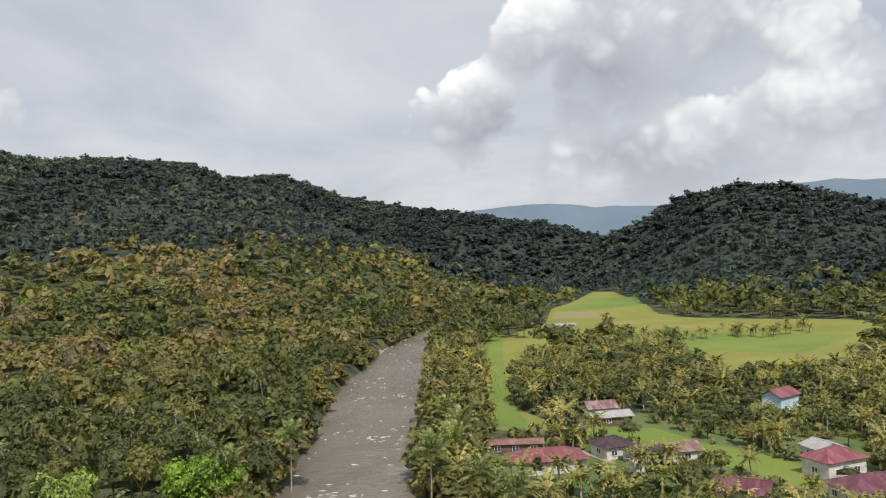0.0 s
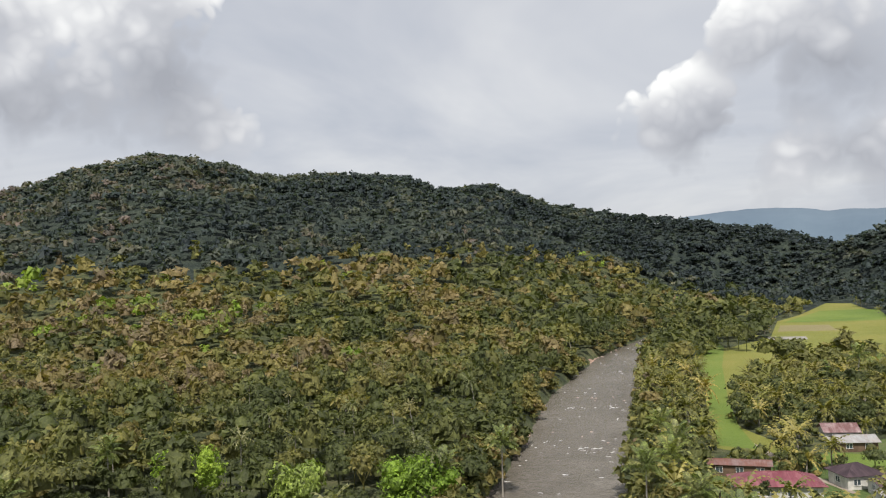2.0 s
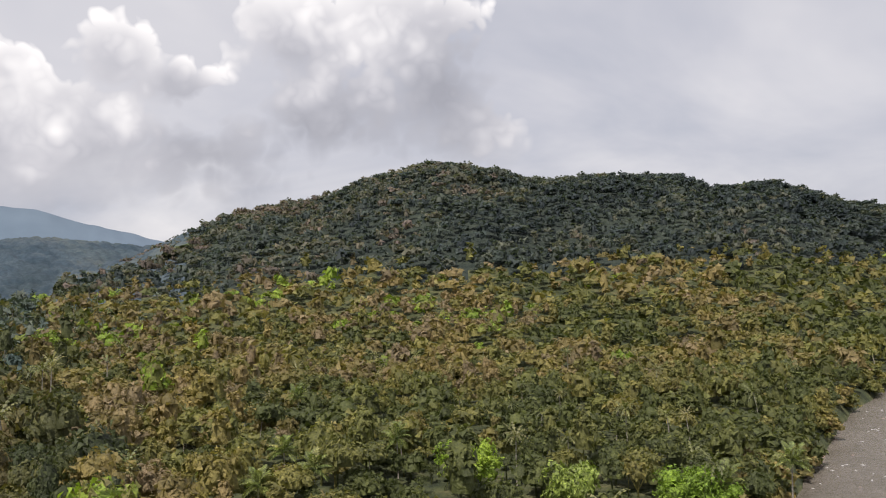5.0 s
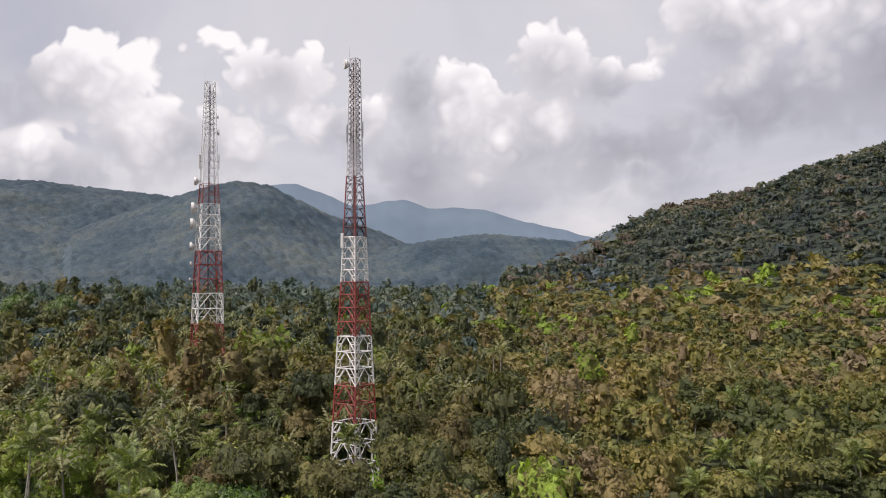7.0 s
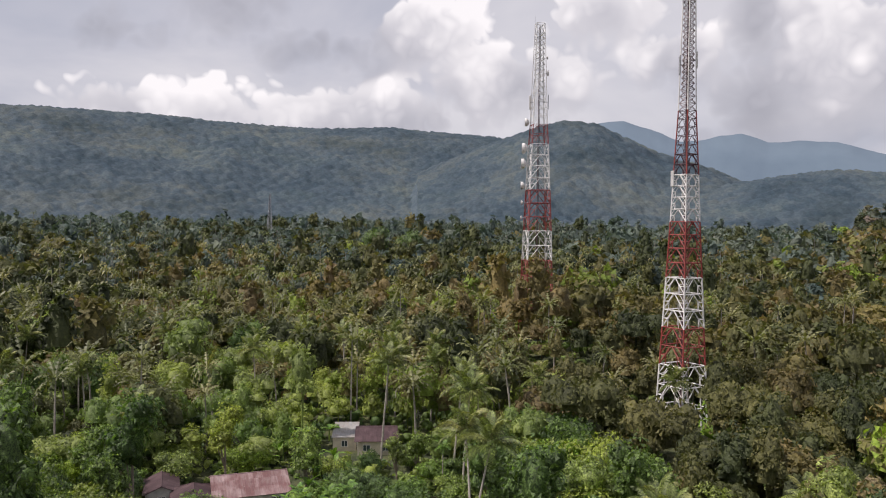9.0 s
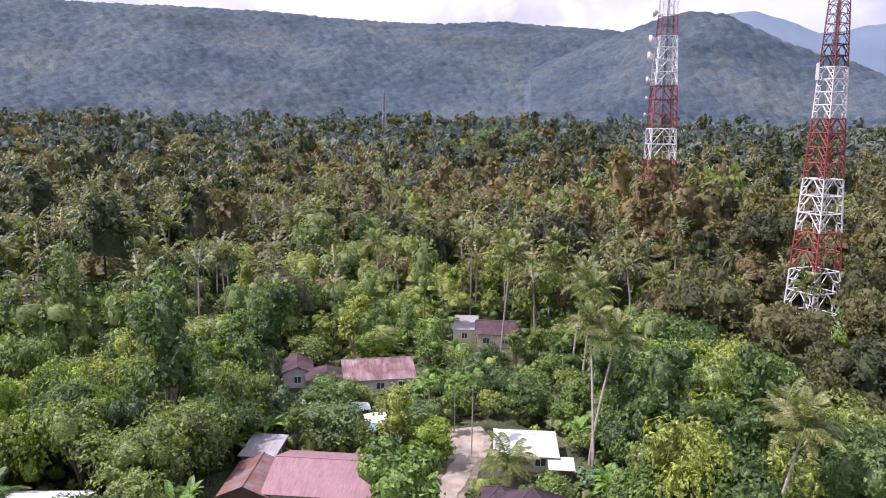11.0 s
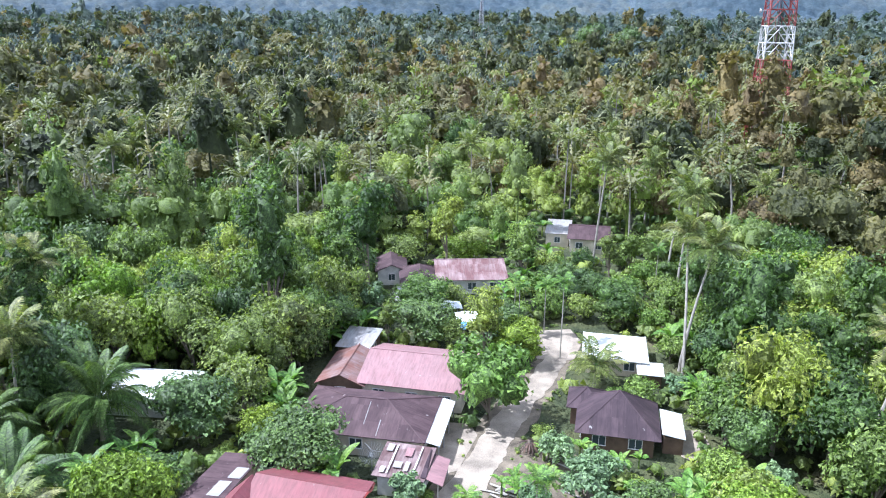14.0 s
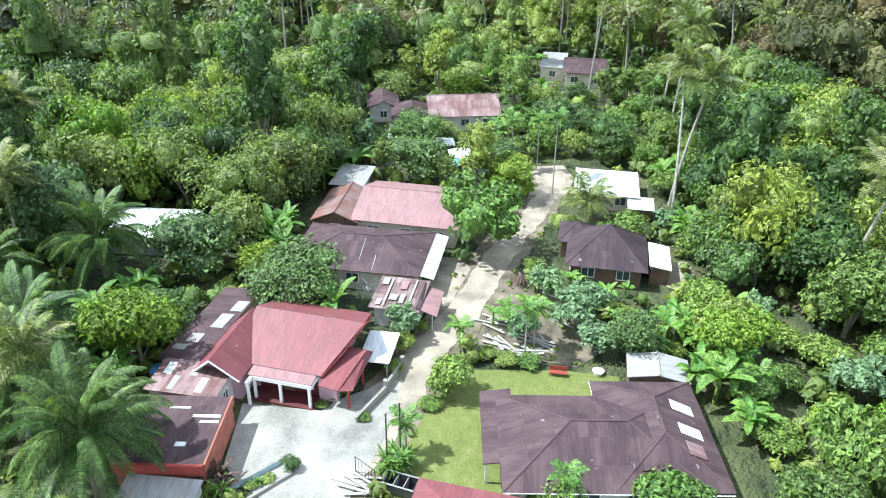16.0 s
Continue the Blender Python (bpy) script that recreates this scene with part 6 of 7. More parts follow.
def all_kinds(f, g):
    """The kinds of garden tree; f: share of leaf clumps, g: their size."""
    return {
        "round": [tree_kind("broadleaf_tree", "leafy green garden tree with a rounded crown", "garden_leaves", rng.uniform(4.8, 5.8), 6.4, 0.9, 8, 0.29 * g, int(1350 * f)) for _ in range(4)],
        "dark": [tree_kind("broadleaf_tree", "dense dark green tree with a full crown", "dark_leaves", 5.8, 6.6, 0.8, 9, 0.27 * g, int(1450 * f)) for _ in range(2)],
        "lime": [tree_kind("broadleaf_tree", "bright lime green tree in fresh leaf", "lime_leaves", 5.2, 6.6, 1.1, 8, 0.31 * g, int(1200 * f))],
        "bushy": [tree_kind("fruit_tree", "low bushy yellow-green fruit tree", "shrub_leaves", 3.0, 4.6, 0.5, 7, 0.28 * g, int(900 * f), 0.09) for _ in range(3)],
        "pale": [tree_kind("cassava_plant", "slender plant with pale grey-green leaf whorls", "pale_leaves", 2.4, 3.6, 1.0, 6, 0.42 * g, int(330 * f), 0.06, 5, 0.8, 1.0) for _ in range(2)],
        "tall": [tree_kind("broadleaf_tree", "tall slender tree with an open crown", "garden_leaves", 8.6, 5.6, 3.0, 10, 0.36 * g, int(1000 * f), 0.2, 6) for _ in range(2)],
    }


NEAR_KINDS, FAR_KINDS = all_kinds(2.3, 0.72), all_kinds(1.35, 0.74)
COUNT = {"trees": 0}


def plant(kind, x, y, size=1.0, tall=1.0, pick=None):
    kinds = (NEAR_KINDS if math.hypot(x, y) < 84 else FAR_KINDS)[kind]
    name, label, trunk, crown = kinds[rng.integers(len(kinds)) if pick is None else pick]
    ob = thing(name, label, "tree" if "tree" in name else "plant", "garden trees", m=pose(x, y, float(land(x, y)), 0, 0, rng.uniform(0, 360)) @ Matrix.Diagonal((size, size, size * tall, 1)))
    child("trunk", trunk, ob)
    child("crown", crown, ob)
    COUNT["trees"] += 1
    return ob


# trees that stand out, at their places
for kind, x, y, size, tall in [
        ("dark", -69.5, -38.6, 1.5, 0.85), ("bushy", -88.5, -21.5, 2.3, 1.25), ("dark", -73, -52.5, 1.55, 0.9), ("round", -60.5, -50.0, 1.3, 0.75), ("bushy", -60.2, -18.6, 1.0, 1.15),
        ("round", -117, -39.5, 1.5, 0.8), ("dark", -107.5, -35.5, 1.5, 0.8), ("dark", -112, -24.5, 1.2, 0.9), ("round", -96, -51, 1.6, 0.8), ("round", -89, -53, 1.0, 1.0), ("dark", -99.5, -56, 1.1, 0.9),
        ("dark", -652, -58, 3.6, 1.45), ("dark", -654, -31, 3.7, 1.3), ("round", -640, -75, 2.6, 1.3), ("lime", -188, -113, 1.4, 1.2), ("round", -182, -112, 1.5, 1.1), ("dark", -131, -82.5, 1.35, 1.25), ("lime", -146, -76.5, 0.9, 0.7), ("lime", -139, -74, 0.7, 0.7),
        ("lime", -99, 146, 2.2, 1.0), ("lime", -105, 151, 1.7, 1.1), ("bushy", -71, 139, 2.4, 1.5), ("lime", -50, 144.5, 1.9, 1.1), ("lime", -44, 148, 1.5, 1.1), ("lime", -168, 61, 2.3, 1.0), ("lime", -161, 66, 1.7, 1.1), ("lime", -174, 66, 1.7, 1.1), ("dark", -172, -63.5, 1.3, 0.9), ("dark", -177, -58, 1.1, 0.9), ("round", -125.5, -86.5, 0.9, 0.9),
        ("bushy", -73.5, 7.0, 1.5, 1.3), ("dark", -70, -2.2, 0.95, 0.9), ("bushy", -48.6, 1.8, 1.3, 1.2), ("bushy", -48, -7.4, 0.9, 1.1), ("bushy", -56, 15.5, 1.6, 1.6), ("round", -50, 12, 1.1, 0.9),
        ("round", -98, -24.2, 0.85, 0.8), ("bushy", -85.6, -14.4, 0.6, 0.8), ("dark", -110, 6.5, 1.2, 1.1), ("round", -102, 14, 1.2, 1.2), ("dark", -118, 12, 1.3, 1.2), ("round", -126, 24, 1.3, 1.2),
        ("bushy", -45.2, -30.3, 0.3, 0.6), ("dark", -47.0, -29.0, 0.27, 0.7), ("bushy", -44.2, -31.4, 0.25, 0.6), ("bushy", -55.2, -29.6, 0.3, 0.5), ("bushy", -56.6, -29.0, 0.26, 0.5), ("bushy", -54.4, -25.2, 0.26, 0.7), ("bushy", -57.5, -28.2, 0.35, 0.6), ("bushy", -62, -24.8, 0.45, 0.8), ("bushy", -65.5, -25.2, 0.6, 1.2),
        ("pale", -67.6, -25.6, 0.85, 1.4), ("pale", -70.5, -13.2, 0.8, 1.2), ("pale", -74, -8.5, 1.2, 1.1), ("pale", -78, -7, 1.0, 1.1), ("pale", -70.2, -5.5, 1.0, 1.0), ("pale", -79.5, -12.0, 1.0, 1.2),
        ("pale", -110, -52, 1.2, 1.4), ("pale", -116, -47.5, 1.3, 1.4), ("bushy", -112.5, 0.5, 1.1, 1.1), ("bushy", -98.5, -3.5, 1.0, 0.9), ("round", -124, -8.5, 1.0, 0.8), ("bushy", -134, -8, 1.3, 1.2),
        ("bushy", -66.2, -14.2, 0.55, 0.6), ("bushy", -66.4, -12.0, 0.55, 0.6), ("bushy", -66.8, -16.4, 0.5, 0.6), ("bushy", -57.8, -19.9, 0.5, 0.5), ("tall", -180, -140, 1.4, 1.2), ("tall", -195, -150, 1.5, 1.3),
        ("bushy", -63.5, -26.8, 0.4, 0.8), ("pale", -101.5, 1.5, 1.0, 0.9), ("bushy", -69.6, -24.2, 0.4, 0.9)]:
    plant(kind, x, y, size, tall)

HOMES = [(-88.6, -6, 6), (-109.8, -7.5, 6), (-97, -33, 7), (-138, -40, 9), (-172, -19, 8), (-81, -34, 8), (-60, -36, 9), (-56.5, -2.5, 9), (-80, -64, 6)]


def before_a_house(x, y):
    """True on the open side of a house, where gardens are kept low."""
    r, a = math.hypot(x, y), math.atan2(y, x)
    for hx, hy, half in HOMES:
        d = math.hypot(hx, hy)
        off = (a - math.atan2(hy, hx) + math.pi) % (2 * math.pi) - math.pi
        if d - half - 13 < r < d and abs(off) * r < half + 2:
            return True
    return False


spots = thin(scatter(rng, 60, 150, 34, 172, 6), 4.2, rng)
spots = spots[~is_open(spots, 0.9)]
taken = np.array([(-69.5, -38.6), (-91.5, -19.8), (-73, -52.5), (-40.4, -42.8), (-68.8, -62.1)])
spots = spots[np.min(np.hypot(spots[:, None, 0] - taken[:, 0], spots[:, None, 1] - taken[:, 1]), 1) > 4.0]
oil = np.array([(-40.4, -42.8), (-68.8, -62.1), (-52, -58.5), (-44.5, -53.5), (-62, -72)])
for k in (1.0, 0.93, 0.86):
    spots = spots[np.min(np.hypot(spots[:, None, 0] - k * oil[:, 0], spots[:, None, 1] - k * oil[:, 1]), 1) > 5.0]
spots = spots[~((spots[:, 0] > -60) & (spots[:, 1] < -20) & (spots[:, 1] > -46))]
spots = spots[~((spots[:, 0] > -80) & (spots[:, 0] < -65) & (spots[:, 1] < -8) & (spots[:, 1] > -18))]
order = np.argsort(np.hypot(spots[:600, 0], spots[:600, 1]))
grove, olive = [], []
for x, y in spots[:600][order]:
    r, u = math.hypot(x, y), rng.random()
    shade = fbm(np.array(x / 30), np.array(y / 30), 77, 2)
    low = r < 95 and y > 2
    kind = "bushy" if u < (0.55 if low else 0.28) else "pale" if u < (0.66 if low else 0.38) else "dark" if shade < 0.35 else "tall" if u > 0.90 and r > 90 else "lime" if u > 0.85 else "round"
    s = rng.uniform(0.7, 1.35) * (0.75 if r < 70 else 1.0) * (0.85 if kind in ("dark", "tall") else 1.0)
    if (y > 6 or y < -48) and r > 82:
        kind = "dark" if u < 0.15 else "lime" if u > 0.93 else "tall" if u > 0.80 else "bushy" if u > 0.7 else "round"
        s, stretch = rng.uniform(1.0, 1.75), rng.uniform(0.95, 1.5)
    else:
        stretch = rng.uniform(0.8, 1.25)
    if -100 < y < -45 and x < -138:
        kind, s, stretch = "bushy" if u < 0.6 else "lime" if u < 0.75 else "round", rng.uniform(0.9, 1.4), rng.uniform(0.8, 1.1)
    if before_a_house(x, y):
        kind, s = ("bushy" if u < 0.5 else "pale" if u < 0.8 else "round"), rng.uniform(0.4, 0.65) * (1.45 if r > 118 else 1.0)
    if y > 5 and r > 128 and math.degrees(math.atan2(-x, y)) + 8 * (shade - 0.5) < 80:
        olive.append((x, y, 0.75 * s, 0.75 * s * stretch, rng.beta(1.2, 3.2)))
    elif kind in ("round", "dark", "lime", "tall") and COUNT["trees"] >= 395:
        grove.append((x, y, 0.82 * s, 0.82 * s * stretch * (1.25 if kind == "tall" else 0.95), {"dark": 0.12, "lime": 0.9}.get(kind, rng.uniform(0.2, 0.85))))
    else:
        plant(kind, float(x), float(y), s, stretch)
grove, olive = np.array(grove), np.array(olive)
v, t, q, c = spread_copies(CLOSE, laid(olive[:, :2]), rng.uniform(0, 6.28, len(olive)), olive[:, 2:4], rng.integers(0, len(CLOSE), len(olive)), olive[:, 4])
tagged(new("woodland", big_mesh("woodland", v, t, q, "plain_leaves", c)), "olive and brown trees between the gardens and the tower", "trees", kind="stuff")
v, t, q, c = spread_copies(CLOSE, laid(grove[:, :2]), rng.uniform(0, 6.28, len(grove)), grove[:, 2:4], rng.integers(0, len(CLOSE), len(grove)), grove[:, 4])
tagged(new("garden_trees", big_mesh("garden_trees", v, t, q, "garden_leaves_mass", c)), "dense tall green trees behind the gardens", "trees", kind="stuff")

# undergrowth between the garden trees and round the houses by the rice fields
SHRUBS = []
for k in range(5):
    s = Shape()
    blobs = crown_blobs(rng, 1.5, 2.6, 0.1, 3)
    core(s, rng, blobs[:1], 1.0)
    leaves_on(s, rng, blobs, 20, 0.45, 0.6)
    SHRUBS.append(s.done())
spots = thin(scatter(rng, 60, 150, 30, 175, 4), 1.9, rng)
spots = spots[~is_open(spots, 0.4)]
wide = thin(scatter(rng, -36, 3, 112, 350, 8), 2.7, rng)
wide = wide[~is_open(wide, 0.3) & ~inside(wide, FIELD_VIEW) & (wide[:, 0] > river_x(wide[:, 1]) + river_half(wide[:, 1]) + 3) & (fbm(wide[:, 0] / 18, wide[:, 1] / 18, 44, 2) > 0.36)]
forest("undergrowth", "dense dark shrubs and young trees round the houses", wide, SHRUBS, "wood_leaves", (0.8, 2.1), (0.8, 1.5), "shrubs", rng.beta(1.2, 3.4, len(wide)))
wide = thin(scatter(rng, 62, 147, 172, 245, 7), 3.0, rng)
forest("undergrowth", "tall dark thicket under the trees behind the gardens", wide[~is_open(wide)], SHRUBS, "garden_leaves_mass", (1.1, 2.6), (0.8, 1.5), "shrubs", rng.beta(1.5, 3.0, (~is_open(wide)).sum()))
forest("undergrowth", "tangle of green shrubs and weeds between the trees", spots, SHRUBS, "garden_leaves_mass", (0.7, 1.9), (0.7, 1.4), "shrubs", rng.beta(2.2, 1.4, len(spots)))

weeds = scatter(rng, 75, 128, 44, 125, 1.6)
weeds = weeds[(inside(weeds, SOIL) & (fbm(weeds[:, 0] / 3, weeds[:, 1] / 3, 91, 2) > 0.5)) | (near_line(weeds, LANE, 3.9) & ~near_line(weeds, LANE, 2.4) & ~inside(weeds, COURT) & ~inside(weeds, LAWN) & (fbm(weeds[:, 0] / 4, weeds[:, 1] / 4, 92, 2) > 0.52) & ((weeds[:, 0] < -66) | (weeds[:, 1] > -22)))]
forest("weeds", "low green weeds on the bare soil along the lane", weeds, SHRUBS, "garden_leaves_mass", (0.18, 0.5), (0.5, 1.0), "weeds", rng.uniform(0.35, 0.9, len(weeds)))

# ---------------------------------------------------------------- palms, with every leaf a part
FRONDS = [shape_mesh("frond", frond(rng, 5.0, d, l, 20, 1.3, h), "palm_leaves") for d, l, h in ((0.58, 0.25, 0.5), (0.66, 0.55, 0.5), (0.55, 0.85, 0.42))]
OIL_FRONDS = [shape_mesh("frond", frond(rng, 8.0, d, l, 50, 1.3, h), "oil_palm_leaves") for d, l, h in ((0.80, 0.40, 0.75), (0.85, 0.75, 0.7), (0.62, 0.95, 0.5))]
ARECA_FRONDS = [shape_mesh("frond", frond(rng, 2.1, d, l, 9, 0.7, h), "banana_leaves") for d, l, h in ((0.9, 0.55, 0.3), (0.8, 0.9, 0.25))]


def palm(label, base, top, fronds, count, stem, kind="coconut_palm", spread=1.0, mat="palm_bark"):
    """A palm with its own leaning trunk from base (x, y) to top (x, y, z)."""
    z0 = float(land(base[0], base[1]))
    ob = thing(kind, label, "palm tree", "palms", m=pose(base[0], base[1], z0))
    s = Shape()
    k = np.linspace(0, 1, 9)
    d = np.array([top[0] - base[0], top[1] - base[1], top[2] - z0])
    bend = np.stack([d[0] * k**1.4, d[1] * k**1.4, -0.4 + (d[2] + 0.4) * k], -1)
    tube(s, bend, stem * (1.3 - 0.7 * k), 7)
    child("trunk", shape_mesh("trunk", s, mat), ob)
    c = bmesh.new()
    bmesh.ops.create_icosphere(c, subdivisions=1, radius=stem * 1.9, matrix=Matrix.Translation(d) @ Matrix.Diagonal((1, 1, 1.5, 1)))
    part("crown_shaft", c, "dark_leaves", ob)
    for i in range(count):
        young = (i + 0.5) / count
        a = i * 137.5 + rng.uniform(-12, 12)
        tilt = (12 - 58 * young) * spread + rng.uniform(-8, 8)
        me = fronds[min(len(fronds) - 1, int(young * len(fronds)))]
        sc = rng.uniform(0.85, 1.08)
        child("frond", me, ob, Matrix.Translation(d) @ pose(0, 0, 0, rng.uniform(-14, 14), tilt, a) @ Matrix.Scale(sc, 4))
    return ob


for bx, by, tx, ty, tz in [(-155, -14.2, -153, -12.6, 22), (-109.9, 1.7, -110, 4.6, 18.5), (-109.0, 2.2, -114, 1.2, 19.0), (-137, 1.4, -138, 2.6, 19.5), (-149.4, 0.0, -149, 1.5, 18.5), (-84.5, 19, -84.5, 22.0, 17),
                           (-170.3, -101, -170.5, -102, 22), (-173, -139.5, -172.4, -141, 14.5), (-176, -134, -175, -134, 16), (-164, -96, -165, -95, 18), (-231, -81.5, -230.4, -83.7, 16.5), (-232, -78.9, -232, -77.5, 16.5),
                           (-221.9, -54.7, -221.7, -56.5, 13.2), (-196, -14, -197, -13, 17), (-205, -5, -206, -4, 17.5), (-188.5, -4.9, -188.5, -4.0, 16), (-200, 3, -199, 4, 16.5), (-66.5, -71.3, -66.7, -71.0, 13.5),
                           (-87.6, -96, -87.3, -96.4, 10.2), (-90.3, -90.4, -90.1, -90.6, 12), (-56, -75, -56.5, -74.5, 11), (-41, -49.5, -42.1, -48.4, 11.5), (-103, 24, -103.7, 26, 12), (-107, 46, -107.5, 48, 11.5),
                           (-101, -9.6, -100.5, -9.5, 3.4), (-142.7, 109, -142.7, 109, 9), (-143.5, 130.8, -144, 131, 9.5), (-124.8, 121.8, -125, 122, 9), (-126.6, 153.5, -127, 154, 10), (-175, 104, -175.3, 104.6, 9.5),
                           (-128, 108, -128, 109, 8), (-183, 52, -182, 52, 13), (-211, 201, -211.6, 201, 10.5), (-199, 189, -199.3, 189.4, 11.5), (-38.7, 181, -38.0, 179.7, 8), (-45, 151, -44.5, 150.6, 9),
                           (-5.0, 153, -4.6, 152.3, 10), (3.5, 139, 4.2, 138.4, 9), (10.5, 131, 10.5, 131, 8), (0.5, 165, 0.3, 165, 9), (64, 296, 65, 295.4, 14), (91, 314, 91, 313.6, 12), (1.5, 186, 1.8, 186.4, 8), (-2, 205, -2, 205, 8)]:
    short = tz < 6
    palm("young coconut palm with yellowing leaves beside the white-roofed house" if short else "coconut palm with a bare grey trunk and feathery crown", (bx, by), (tx, ty, tz), FRONDS, 16 if short else 20, 0.2, spread=0.75 if short else 1.0)
for bx, by, h in [(-282, -95, 17), (-318, -118, 17), (-358, -24, 16), (-345, 1, 17), (-232, -16, 17), (-227, -55, 15), (-179, 3, 15), (-158, 5, 15), (-251, -32, 16), (-252, -47, 16), (-321, -12, 16), (-252, -110, 16),
                  (-300, 58, 16), (-214, -125, 17), (-218, -118, 16.5), (-245, -88, 17.5), (-272, -91, 17), (-167, -135, 16.5), (-194, -146, 17), (-198, -50, 17), (-231, -211, 18), (-221, -208, 17), (-297, -1, 17.5), (-201, -16, 17.5),
                  (-264, -105, 17), (-227, -118, 17), (-73, -82, 16), (-80, -80, 17), (-167, -79, 17), (-90, -109, 16), (-231, -44, 16), (-226, -31, 17), (-205, -160, 17), (-180, 20, 14), (-150, -60, 13)]:
    palm("tall coconut palm with a bare grey trunk", (bx + rng.uniform(-1.5, 1.5), by + rng.uniform(-1.5, 1.5)), (bx, by, h + float(land(bx, by))), FRONDS, 18, 0.2)
for x, y, z in [(-40.4, -42.8, 6.2), (-68.8, -62.1, 6.0), (-52, -58.5, 5.0), (-44.5, -53.5, 5.5), (-62, -72, 4.5)]:
    palm("oil palm with long dark green feathery leaves", (x, y), (x, y, z), OIL_FRONDS, 34, 0.42, "oil_palm", 0.95, "bark")
for x, y, z in [(-117, -22.8, 8.0), (-109, -15.2, 12.0), (-118.2, -18.9, 8.2), (-66.8, -19.2, 3.2), (-46.4, -6.2, 5.6), (-51.5, -20.3, 3.4), (-67.6, -12.6, 6.0), (-70, -12.0, 4.6), (-121, -24.2, 7.6), (-141, -2, 9.0), (-233.5, -31.5, 16),
                (-104, -60, 7), (-78, -83, 9), (-72, -70, 8), (-66, 9.5, 3.6), (-69, 8.0, 3.0)]:
    palm("slim areca palm with a small bright green crown", (x, y), (x + 0.2, y, z), ARECA_FRONDS, 10, 0.09, "areca_palm", 0.7)

# ---------------------------------------------------------------- banana plants


def banana_leaf(length, width, droop):
    s = Shape()
    k = np.linspace(0, 1, 7)
    mid = np.stack([length * (k - 0.25 * droop * k * k), 0 * k, length * (0.85 * k - droop * k * k)], -1)
    w = width * np.sin(math.pi * np.clip(0.06 + 0.93 * k, 0, 1)) ** 0.6
    left, right = mid + np.stack([0 * w, w, 0.25 * w], -1), mid + np.stack([0 * w, -w, 0.25 * w], -1)
    n = len(k)
    s.add(np.concatenate([left, mid, right]), q=[(j * n + i, j * n + i + 1, (j + 1) * n + i + 1, (j + 1) * n + i) for j in range(2) for i in range(n - 1)])
    return s.done()


BLADES = [shape_mesh("leaf", banana_leaf(2.3, 0.32, d), "banana_leaves") for d in (0.45, 0.7, 0.95)]


def banana(x, y, size):
    ob = thing("banana_plant", "banana plant with broad bright green leaves", "banana plant", "banana plants", m=pose(x, y, 0, 0, 0, rng.uniform(0, 360)) @ Matrix.Scale(size, 4))
    s = Shape()
    tube(s, [(0, 0, -0.2), (0.05, 0, 1.0), (0, 0.05, 2.0)], [0.16, 0.13, 0.08], 6)
    child("stem", shape_mesh("stem", s, "shrub_leaves"), ob)
    for i in range(8):
        child("leaf", BLADES[i % 3], ob, pose(0, 0, 1.9, 0, rng.uniform(-28, 18), i * 137.5 + rng.uniform(-15, 15)) @ Matrix.Scale(rng.uniform(0.75, 1.1), 4))


for cx, cy, n, spread in [(-79.5, -44.5, 6, 2.2), (-56, -54.5, 5, 2.5), (-52, -49.5, 4, 2.0), (-72, 3.5, 6, 2.6), (-66.5, 5.5, 4, 1.6), (-68.5, -35, 2, 1.0), (-116, 1.5, 4, 2.0), (-80.5, -13.5, 3, 1.2), (-82, -9, 2, 1.2),
                          (-80, -3.5, 3, 1.5), (-128, -27, 3, 2), (-160, -30, 8, 5), (-172, -34, 8, 6), (-152, -24, 5, 3), (-104, -48, 4, 2), (-73, -15.5, 3, 1.4), (-75.5, -4.2, 3, 1.5), (-62, 9.5, 4, 2.4), (-60, -56, 3, 2), (-96, -64, 4, 3), (-58.5, -52, 4, 1.6), (-66, -56, 4, 2), (-84, -47, 4, 1.8), (-120, -52, 5, 3), (-110, -47, 3, 1.5), (-126, -60, 4, 3), (-99, 4, 4, 2), (-76, 9, 3, 2), (-92, 9, 3, 2), (-136, -22, 4, 2.5)]:
    for _ in range(n):
        banana(cx + rng.normal() * spread * 0.6, cy + rng.normal() * spread * 0.6, rng.uniform(1.0, 1.6) * (0.6 if -84 < cx < -66 and -18 < cy < 0 else 1.0))

STRAPS = [shape_mesh("leaf", banana_leaf(1.5, 0.09, d), m) for m in ("cordyline_leaves", "banana_leaves") for d in (0.35, 0.6, 0.9)]


def strappy(x, y, size, red, label):
    """A tuft of long narrow leaves on a short stem."""
    ob = thing("cordyline_plant" if red else "strappy_plant", label, "plant", "bed plants", m=pose(x, y, 0, 0, 0, rng.uniform(0, 360)) @ Matrix.Scale(size, 4))
    s = Shape()
    tube(s, [(0, 0, -0.2), (0.03, 0, 0.5), (0, 0.02, 1.1)], [0.07, 0.06, 0.04], 5)
    child("stem", shape_mesh("stem", s, "bark"), ob)
    for i in range(34):
        child("leaf", STRAPS[i % 3 + (0 if red else 3)], ob, pose(0, 0, 0.35 + 0.75 * i / 34, 0, rng.uniform(-40, 25), i * 137.5) @ Matrix.Scale(rng.uniform(0.7, 1.1), 4))


